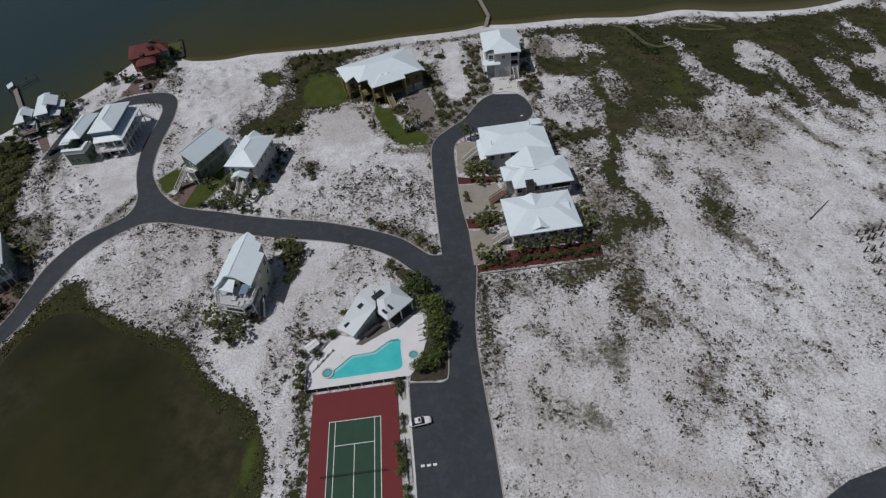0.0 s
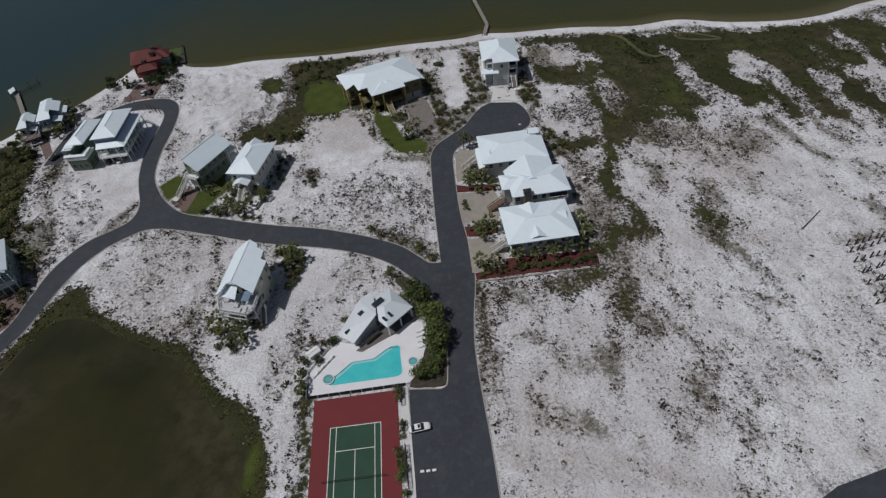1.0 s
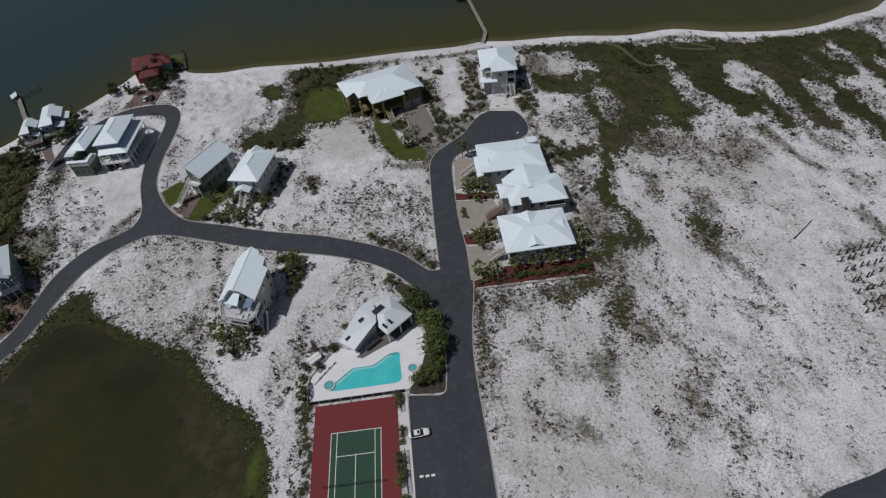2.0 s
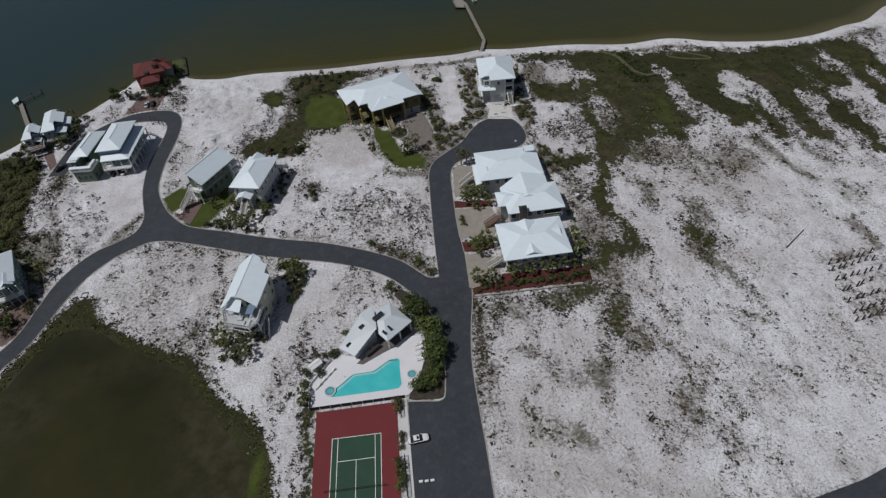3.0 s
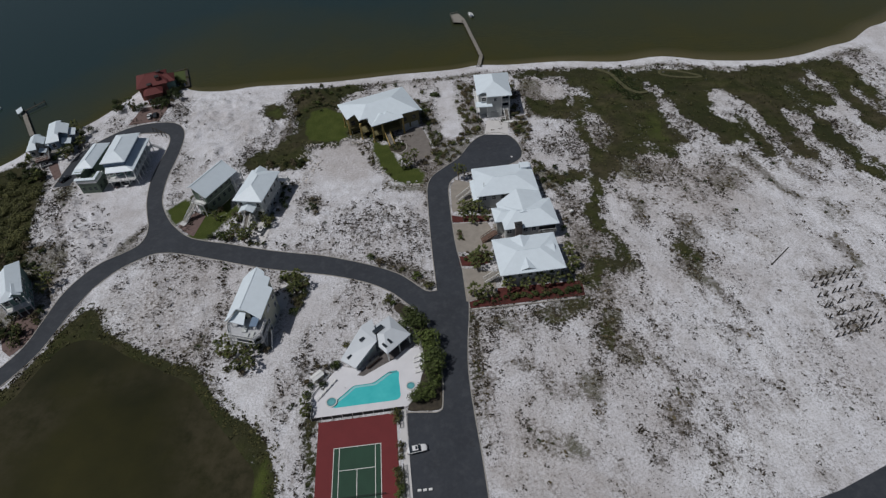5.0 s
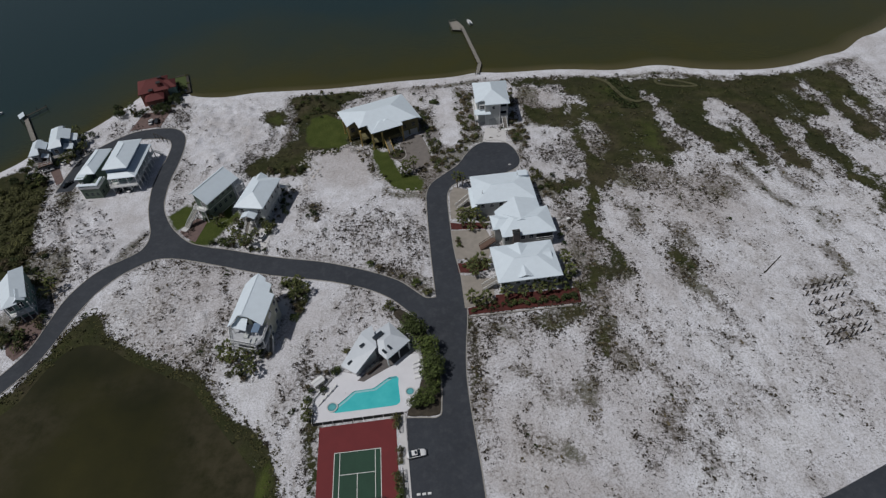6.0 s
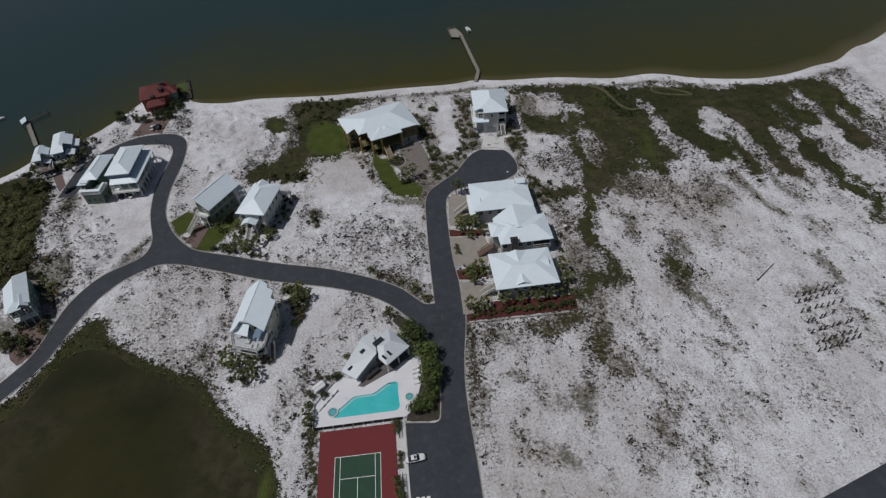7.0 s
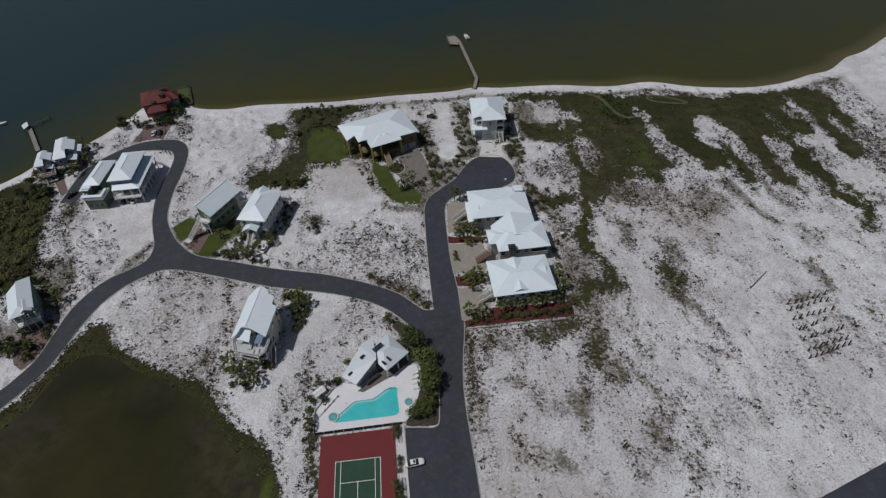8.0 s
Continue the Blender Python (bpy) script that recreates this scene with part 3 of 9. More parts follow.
plot("scrub", 1.2, (145.7, 86.3), (147, 81.1), (149.2, 75), (147.5, 74.4), (144.4, 79.7))
plot("scrub", 1.1, (154.8, 84.8), (158.9, 80), (157.4, 78.7), (154.8, 82.1))
plot("blown", 0.82, (185.2, 144.8), (187.5, 140.6), (188.1, 132.1), (187.4, 125.3), (185.9, 118.9), (184.8, 111.9), (183.5, 104.9), (182.9, 101.1), (179.7, 99.5), (180.9, 107.1), (182.4, 115), (183.5, 122.6), (183.6, 129.9), (183.6, 136.1))
plot("blown", 0.74, (179.4, 136.2), (180.6, 133), (180, 125.7), (177.7, 126.2))
plot("blown", 0.82, (194.7, 128.1), (195.1, 122.1), (194.9, 113.4), (195.7, 108.2), (194, 105.7), (192.1, 112.3), (191.6, 118.9))
plot("blown", 0.82, (161.2, 114.8), (164.8, 113.2), (165.9, 107.2), (165.2, 103.8), (160.4, 103.4), (157.5, 106.3))
plot("blown", 0.85, (140.4, 134.2), (146.3, 133.3), (147.7, 128.8), (150.7, 122.8), (150.9, 114.3), (150.6, 107.5), (149.2, 98.6), (148.4, 93.7), (146.1, 95.7), (146, 103.4), (145.8, 111.3), (144.4, 118.7), (142.9, 125.9), (138.2, 129.2))
plot("marsh", 0.7, (143.6, 118), (145.2, 110.2), (145.5, 102.4), (145.2, 95.1), (144.7, 89.3), (140.6, 87.7), (140, 95.5), (140.4, 104.7), (140, 112.6))
plot("blown", 0.74, (135.9, 123.6), (138.8, 121.2), (139.3, 114.8), (139.2, 109.6), (136.8, 112.1), (134.9, 118.3))
plot("blown", 0.8, (174, 105.4), (176.3, 103.3), (177.9, 97.6), (179.9, 90.6), (181.4, 81.3), (175.8, 73.1), (174.3, 82.1), (172.6, 90), (172.2, 97.4))
plot("blown", 0.66, (155.4, 101.8), (158.1, 99.3), (158.6, 93), (158.3, 88.1), (157.1, 89.8), (155.4, 94.4))
plot("marsh", 1, (65.6, 169.1), (78.8, 166.3), (97.9, 163.1), (111.4, 158.7), (120.4, 156.4), (122.9, 146.6), (117.7, 142), (120.1, 131.2), (117.5, 119.7), (117.6, 112.4), (120.3, 105.6), (117.9, 101.6), (113.5, 98.9), (108.2, 98.6), (103.4, 102.1), (98, 104.4), (92.6, 103.3), (89.1, 106.3), (88.7, 114.7), (89.8, 125.9), (91.2, 138.9), (86.4, 156.6), (75.3, 161.4), (66.9, 162.4))
plot("blown", 0.78, (118, 146.8), (121.3, 141.6), (122.7, 135.2), (120.5, 133.4), (117.1, 137.9))
plot("blown", 0.82, (119.5, 133.2), (121.1, 129.2), (121.8, 123), (123, 117.7), (125.7, 111.4), (128.5, 103.5), (121.8, 102.3), (120, 110.3), (117.8, 115.5), (117.8, 123.9))
plot("green", 0.62, (107.6, 126.2), (114.4, 126.8), (116.6, 117.9), (118, 110.7), (119, 104.4), (113.6, 99.6), (107.3, 101.7), (103.7, 108.8), (103.9, 118.6))
plot("green", 0.5, (101.5, 158.5), (110.1, 154.8), (109, 144.1), (103.3, 140.7), (99.2, 146.5))
plot("marsh", 0.9, (86.4, 156.6), (92.4, 143.3), (89.4, 126.9), (86.9, 120.4), (83.2, 121.2), (84.6, 138.1))
plot("marsh", 1, (67.5, 144.4), (73.1, 140.3), (82.5, 140.9), (85.7, 135.6), (85, 124.5), (78.7, 125.5), (68.5, 129.5), (66.5, 137.3))
plot("blown", 0.6, (71, 152.3), (80, 155.1), (84.7, 149.9), (83.4, 140.7), (76.3, 139.2), (70.1, 145.7))
plot("blown", 0.74, (86.4, 149.1), (91.8, 149.7), (95, 142.7), (92.7, 139.5), (86.5, 143.7))
plot("blown", 0.66, (89.6, 127.7), (93.3, 127.3), (94, 116.8), (92.3, 107.1), (88.2, 105.7), (87.7, 115.8))
plot("marsh", 1.15, (84, 123.9), (86.6, 120.8), (85.5, 109.3), (87.8, 103.2), (90.4, 98.4), (89.6, 92.1), (86, 86.9), (83.4, 86.1), (80.7, 80.4), (77.8, 73.8), (77.6, 69.3), (76.8, 65.6), (77.4, 60.7), (75.9, 59.2), (73.7, 63.5), (72.1, 67.8), (72.8, 73.6), (76.3, 78.8), (78.9, 87.6), (81.4, 97.8), (82.1, 107.7))
plot("marsh", 0.73, (76.2, 64.6), (77.4, 60.7), (78.4, 56.7), (79.3, 52.8), (79.8, 49.2), (81, 45.5), (81.1, 43.4), (78.8, 44.5), (76.7, 46.9), (76.1, 52.7), (75.5, 59))
plot("scrub", 1.1, (76.2, 64.6), (77.4, 60.7), (78.4, 56.7), (79.3, 52.8), (79.8, 49.2), (81, 45.5), (81.1, 43.4), (78.8, 44.5), (76.7, 46.9), (76.1, 52.7), (75.5, 59))
plot("green", 0.6, (79.1, 86.9), (83.4, 86.1), (78.3, 74), (76.5, 65.7), (78.3, 57), (79.4, 49), (77.4, 47.9), (76.2, 56.8), (73.9, 64), (72.5, 70.3), (76.3, 78.8))
plot("scrub", 0.9, (89.8, 101), (99, 101.3), (98.5, 88.6), (91.3, 84.5), (87.5, 89.2))
plot("scrub", 0.45, (101.3, 101.9), (111.4, 96.5), (110.3, 87.9), (104.2, 83.2), (96.9, 84.1))
plot("scrub", 0.85, (110, 94), (110, 85.3), (109.1, 76.1), (107.8, 68.2), (105.9, 69.7), (106.4, 80.9))
plot("marsh", 0.95, (64.5, 90.5), (74.7, 93.7), (80.7, 92.5), (78.3, 85.8), (68.9, 86.4))
plot("scrub", 0.5, (62.8, 89.2), (76.2, 85), (68.4, 63.4), (64.4, 61.5), (64.7, 81))
plot("scrub", 1.2, (89.5, 78.1), (93.1, 75.6), (93.6, 71.1), (89.9, 65.9), (88, 59.6), (86.6, 62.5), (88, 70.7))
plot("scrub", 0.5, (93.3, 74.1), (99, 74.5), (100.8, 69.8), (93.9, 68.2))
plot("marsh", 0.69, (93.3, 51.6), (96.4, 54.8), (99, 51.8), (99.9, 47.8), (99.9, 44.1), (97.6, 40.9), (95.6, 42.3), (94.5, 46.2), (92.6, 47.7))
plot("scrub", 1.1, (93.3, 51.6), (96.4, 54.8), (99, 51.8), (99.9, 47.8), (99.9, 44.1), (97.6, 40.9), (95.6, 42.3), (94.5, 46.2), (92.6, 47.7))
plot("scrub", 1.2, (91.6, 45), (95.5, 41.6), (97, 37), (99.1, 31.2), (97.1, 29.5), (95.2, 33.9), (94, 35.4), (92.4, 38.7))
plot("scrub", 0.8, (92.6, 29.1), (95.1, 27.9), (95.3, 24.2), (92.8, 24))
plot("scrub", 0.7, (95.3, 22.3), (100.3, 20.6), (100.3, 16.1), (95.2, 16))
plot("scrub", 0.3, (77.3, 11.8), (83.8, 9.3), (82.5, 3.2), (76.4, 1.1), (74.3, 5.9))
plot("scrub", 1.1, (73.4, 1.5), (74.8, 1), (74.2, -2.9), (74.9, -5.5), (73.4, -5.6), (72, -3.3))
plot("scrub", 0.9, (86.2, -1.7), (87.4, -2.2), (88.2, -4.3), (86.5, -4.6))
plot("scrub", 0.8, (115, 18.3), (117.1, 14.4), (117.8, 10.9), (115.5, 10.5), (113.5, 13.2))
plot("scrub", 0.8, (139.7, 45.6), (141, 41.2), (140.5, 37.1), (138.4, 37.5), (138, 41.7))
plot("scrub", 0.7, (138.9, 35.4), (139.2, 31.1), (138.1, 26.5), (136.5, 27.4))
plot("scrub", 0.6, (123.5, 35.8), (137.5, 35.7), (136.5, 31.5), (123, 29.6))
plot("scrub", 0.6, (122.4, 20.9), (132.4, 18.3), (127.6, 14.2), (120.6, 15.6))
plot("scrub", 0.6, (115.3, 4.7), (115.1, 0.1), (115.5, -4.4), (113.8, -4.1), (113.3, 0.3))
plot("scrub", 0.55, (75.1, 27.3), (81.1, 23.5), (80.5, 18.2), (76.4, 20.6))
plot("scrub", 0.5, (121.1, 95.9), (130.3, 94), (126.3, 81.4), (118.4, 83))
plot("scrub", 0.6, (116.3, 80.2), (119.3, 76.5), (117.6, 70.9), (114, 73.1))
plot("scrub", 0.6, (122.7, 75.9), (125.8, 74.7), (125.8, 70.8), (122.1, 70.6))
plot("scrub", 0.8, (136.4, 70.2), (138.6, 69.2), (137.7, 62.8), (135.7, 63.2))
plot("scrub", 0.75, (141.7, 63.5), (145, 58.7), (144.5, 53.5), (141.2, 56.7))
plot("scrub", 0.8, (148.1, 59.5), (150.5, 56.3), (148.4, 50.2), (145.3, 52.1))
plot("scrub", 0.7, (131.8, 86.8), (133, 81.7), (134.5, 73.6), (132.3, 74.6), (130.3, 80))
plot("marsh", 0.63, (68.3, 49.5), (76, 49.8), (81.4, 45.2), (81.5, 42.9), (77.8, 44.2), (71.5, 43.9), (66.1, 39.5), (64.4, 40.2), (66.7, 46.1))
plot("scrub", 1.1, (68.3, 49.5), (76, 49.8), (81.4, 45.2), (81.5, 42.9), (77.8, 44.2), (71.5, 43.9), (66.1, 39.5), (64.4, 40.2), (66.7, 46.1))
plot("marsh", 0.63, (43, 32.9), (49.8, 34.7), (56.3, 35.9), (64.1, 36.9), (64.5, 34), (62.4, 29.9), (54.6, 29), (52.1, 28), (47.9, 29.5), (46.2, 31.9))
plot("scrub", 1.1, (43, 32.9), (49.8, 34.7), (56.3, 35.9), (64.1, 36.9), (64.5, 34), (62.4, 29.9), (54.6, 29), (52.1, 28), (47.9, 29.5), (46.2, 31.9))
plot("scrub", 0.8, (32.3, 32.7), (43.2, 32.3), (48.5, 28.6), (39.1, 26.3), (32.1, 29.2))
plot("marsh", 0.66, (62.1, 28), (66.1, 31.3), (69.9, 29.9), (70.9, 27.4), (69.7, 24.4), (66.6, 22.1), (63.9, 18.6), (61.7, 20.3), (61.4, 24.4))
plot("scrub", 1.1, (62.1, 28), (66.1, 31.3), (69.9, 29.9), (70.9, 27.4), (69.7, 24.4), (66.6, 22.1), (63.9, 18.6), (61.7, 20.3), (61.4, 24.4))
plot("green", 0.45, (62.3, 26.5), (66.3, 29.7), (70.1, 28.1), (66.6, 23), (63.7, 20.4))
plot("scrub", 1.0, (65, 20.9), (69.1, 18.5), (71.5, 14.4), (69.1, 11.1), (66.7, 13.7))
plot("scrub", 1.1, (72.2, 14.9), (74.7, 14.2), (75.4, 10.2), (73.2, 10.8))
plot("scrub", 0.95, (37.5, 19), (41.5, 19.3), (45.1, 16.6), (43.6, 13.8), (40.3, 16.9))
plot("scrub", 0.85, (43.7, 14.3), (46.8, 11.4), (48.3, 6.5), (46.2, 6.2), (43.8, 10.5))
plot("scrub", 0.75, (49.5, 9.7), (56.2, 8.2), (55.6, 4.3), (51.2, 4.6))
plot("scrub", 1.0, (54.6, 4.4), (55.9, 3.6), (56.3, -1.3), (54.7, -1.4))
plot("scrub", 0.9, (38, -0.1), (41.3, -1.3), (41.4, -6.7), (38.4, -6.9))
plot("scrub", 0.7, (41.8, -2), (46.4, -4), (45.3, -8.5), (41.1, -7.9))
plot("scrub", 1.0, (46.3, -4.4), (48.7, -5.7), (50.6, -9.2), (49.6, -11.3), (45.7, -10.8))
plot("scrub", 0.95, (30.1, 34.4), (32.8, 34), (31.7, 23.8), (30.2, 15.4), (30.1, 7.5), (29.7, 1), (28.2, -0.2), (28, 7.8), (28.2, 17.4))
plot("marsh", 0.49, (30.3, 31.4), (32.2, 31.9), (30.9, 20.4), (28.8, 9.2), (29, 1.8), (27.9, 1.2), (28, 9.3), (28.8, 20.7))
plot("scrub", 1.1, (30.3, 31.4), (32.2, 31.9), (30.9, 20.4), (28.8, 9.2), (29, 1.8), (27.9, 1.2), (28, 9.3), (28.8, 20.7))
plot("scrub", 0.8, (30.4, 17), (33.2, 15), (32.6, 4.2), (31.2, 0.1), (29.2, 1.1))
plot("dirt", 0.9, (30.1, 34.4), (49.1, 31.4), (38.5, 22.8), (33, 7.1), (33.7, -4.3), (28.8, -3.7), (28.5, 15.6))
plot("dirt", 0.7, (89.8, 101), (111.9, 97.8), (108.1, 69.8), (100.1, 77.2), (87.5, 84.3))
plot("dirt", 0.9, (64.7, 81), (75.4, 82), (72.7, 60), (74.7, 49.8), (63.2, 38.3), (64.8, 56.3))
plot("dirt", 0.7, (39.6, -0.3), (53.9, -4.3), (51.3, -13), (36.4, -9.9))
plot("dirt", 0.7, (62.8, 34.2), (73.1, 17.6), (70.3, 9.6), (63.1, 17.3))
plot("marsh", 1.1, (-32.6, 176.6), (-21.1, 175.9), (-5.3, 174.2), (-0.2, 167.3), (-9.8, 159.6), (-9.3, 145.1), (-14.1, 149.3), (-18.5, 152.1), (-22.8, 148.6), (-22.8, 134.8), (-23.3, 130), (-26.9, 130.8), (-27.2, 143.4), (-29.2, 157.4), (-32.2, 167.8))
plot("marsh", 1.1, (-44.8, 118.5), (-42.2, 125), (-31.2, 129.3), (-27.8, 135.9), (-23.4, 131.7), (-20.5, 122.4), (-20.9, 113.6), (-23.3, 110.9), (-31.5, 113.6), (-42.2, 115.1))
plot("green", 1.0, (-23.5, 145.6), (-19.4, 151), (-13.5, 151), (-8.4, 145.3), (-5.4, 129.4), (-9.1, 127.4), (-18, 130.5), (-22.9, 135.6))
plot("marsh", 1.1, (-43.5, 152.7), (-42.1, 160.3), (-37, 160.1), (-33.7, 161.3), (-32.6, 149), (-38, 148.8))
plot("green", 0.5, (-42.9, 154), (-40.4, 158.5), (-34.4, 158.5), (-33.5, 150), (-38.7, 150.3))
plot("green", 1.0, (4.7, 121), (10.4, 114.6), (12.3, 107.7), (21.3, 104.1), (22.3, 98.8), (20.7, 94.8), (14.8, 96), (11, 101), (7.8, 109.3))
plot("scrub", 0.9, (-34.8, 173.4), (-30.9, 172.5), (-25.9, 134.7), (-29, 129.2), (-31.4, 131.8), (-30.5, 148.5))
plot("scrub", 0.5, (-53.3, 142.6), (-45.1, 149.5), (-39.7, 143.9), (-47.2, 133.1))
plot("scrub", 0.9, (-0.3, 126), (4.1, 117.3), (7.1, 107), (12, 99.2), (9.6, 98.7), (4.4, 108.5), (-0.2, 118.2))
plot("scrub", 0.9, (41, 164), (47, 164), (45, 143), (47, 125), (44, 122), (40, 138))
plot("scrub", 0.9, (31, 123), (39, 118), (35, 108), (29, 106))
plot("scrub", 0.7, (-60, 158), (-56, 160), (-54, 155), (-56, 152))
plot("scrub", 1.0, (-21, 92), (-17, 94), (-14, 89), (-15, 84), (-19, 86))
plot("scrub", 0.9, (1, 62), (11, 60), (18, 52), (22, 49), (22, 43), (16, 50), (6, 57))
plot("scrub", 0.8, (-30, 73), (-22, 69), (-10, 65), (-3, 61), (-10, 67), (-20, 70))
plot("scrub", 0.8, (21, 153), (25, 154), (28, 135), (30, 118), (28, 116), (25, 127))
plot("scrub", 0.5, (16, 170), (26, 171), (33, 167), (24, 164))
plot("marsh", 1, (-144, 136), (-137, 137), (-121, 123), (-116, 101), (-110, 79), (-113, 71), (-124, 73), (-157, 138))
plot("green", 0.35, (-84, 44), (-78, 50), (-74, 45), (-79, 43), (-83, 38))
plot("green", 0.75, (-22, 3), (-20, -1), (-19, -6), (-20, -12), (-23, -12), (-23, -5), (-22, -1))
plot("scrub", 0.4, (-77, 52), (-67, 74), (-54, 72), (-43, 54), (-50, 46), (-56, 35), (-68, 42))
plot("scrub", 0.8, (-49, 35), (-43, 36), (-41, 31), (-44, 30))
plot("scrub", 0.6, (-13, 8), (-11, 10), (-10, 5), (-8, -14), (-11, -13), (-12, 0))
plot("scrub", 0.55, (-61, 63), (-55, 60), (-52, 54), (-62, 57))
plot("scrub", 0.7, (-86, 47), (-78, 52), (-76, 50), (-82, 44), (-86, 35), (-92, 26), (-94, 29), (-89, 38))
plot("scrub", 1.0, (-101, 45), (-102, 52), (-95, 53), (-93, 43), (-96, 36))
plot("bare", 1, (-111, 124), (-80, 107), (-74, 93), (-84, 73), (-99, 90))
plot("bare", 1, (-19, 123), (-2, 120), (7, 99), (-6, 85), (-17, 95))
plot("bare", 1, (35, 165), (42, 160), (42, 129), (39, 119), (31, 123))
plot("bare", 1, (-38, 27), (-29, 22), (-18, 56), (-5, 54), (-12, 38), (-18, 31), (-23, 21), (-19, 6), (-17, -11), (-19, -10), (-31, 12))
plot("green", 0.95, (-69, 96), (-63, 102), (-60, 98), (-60, 91), (-63, 87), (-66, 91))
plot("green", 0.95, (-56, 79), (-53, 88), (-47, 90), (-44, 97), (-42, 92), (-48, 83), (-50, 78))
plot("scrub", 1.5, (24, 152), (27, 150), (30, 133), (32, 110), (30, 105), (26, 111), (24, 132))
plot("scrub", 1.5, (42, 164), (48, 161), (46, 131), (47, 122), (41, 120), (39, 137), (39, 151))
plot("scrub", 1.2, (32, 110), (35, 118), (41, 121), (41, 116), (36, 109), (32, 104))
plot("bare", 1, (-90, 145), (-81, 145), (-75, 140), (-71, 131), (-73, 120), (-72, 104), (-73, 92), (-76, 86), (-91, 98), (-104, 113), (-90, 109), (-82, 116), (-86, 139))
plot("dirt", 0.3, (-9, 89), (24, 87), (22, 43), (-1, 62))
plot("dirt", 0.5, (-32, 181), (35, 172), (33, 159), (1, 160))
plot("dirt", 0.5, (-86, 49), (-56, 72), (-36, 64), (-40, 39), (-42, 27), (-74, 45))
plot("dirt", 0.5, (-23, 51), (13, 43), (2, 36), (-13, 20), (-14, 8), (-22, 9), (-29, 22))
plot("bare", 1, (214, 182), (272, 206), (262, 162), (214, 97), (215, 121), (220, 160))
plot("marsh", 0.9, (-12, 8), (-9.6, 8), (-9.1, -14), (-8.8, -40), (-11.2, -40), (-11.8, -14))
plot("green", 0.95, (-58, 81), (-53, 90), (-48, 89), (-45, 94), (-44, 90), (-48, 82), (-52, 78), (-55, 79))
plot("scrub", 1.3, (-138, 88), (-114, 87), (-103, 81), (-99, 69), (-98, 60), (-103, 65), (-111, 76), (-116, 77), (-118, 70), (-129, 69))
plot("scrub", 1.0, (-122, 63), (-110, 58), (-108, 59), (-100, 53), (-95, 42), (-103, 43), (-113, 44))
plot("scrub", 1.0, (-78, 81), (-75, 90), (-72, 87), (-74, 78), (-78, 76), (-82, 71), (-84, 73))


def plots(x, y, kind, soft):
    """The density well inside any plot of a kind, 0 well outside, with a soft edge."""
    out = np.zeros(np.shape(x))
    for dense, ring in PLOTS[kind]:
        xs, ys = [p[0] for p in ring], [p[1] for p in ring]
        near = (x > min(xs) - soft) & (x < max(xs) + soft) & (y > min(ys) - soft) & (y < max(ys) + soft)
        if near.any():
            px, py = x[near], y[near]
            d = np.where(inside(px, py, ring), 1, -1) * away(px, py, ring, True)
            out[near] = np.maximum(out[near], dense * np.clip(0.5 + 0.5 * d / soft, 0, 1))
    return out


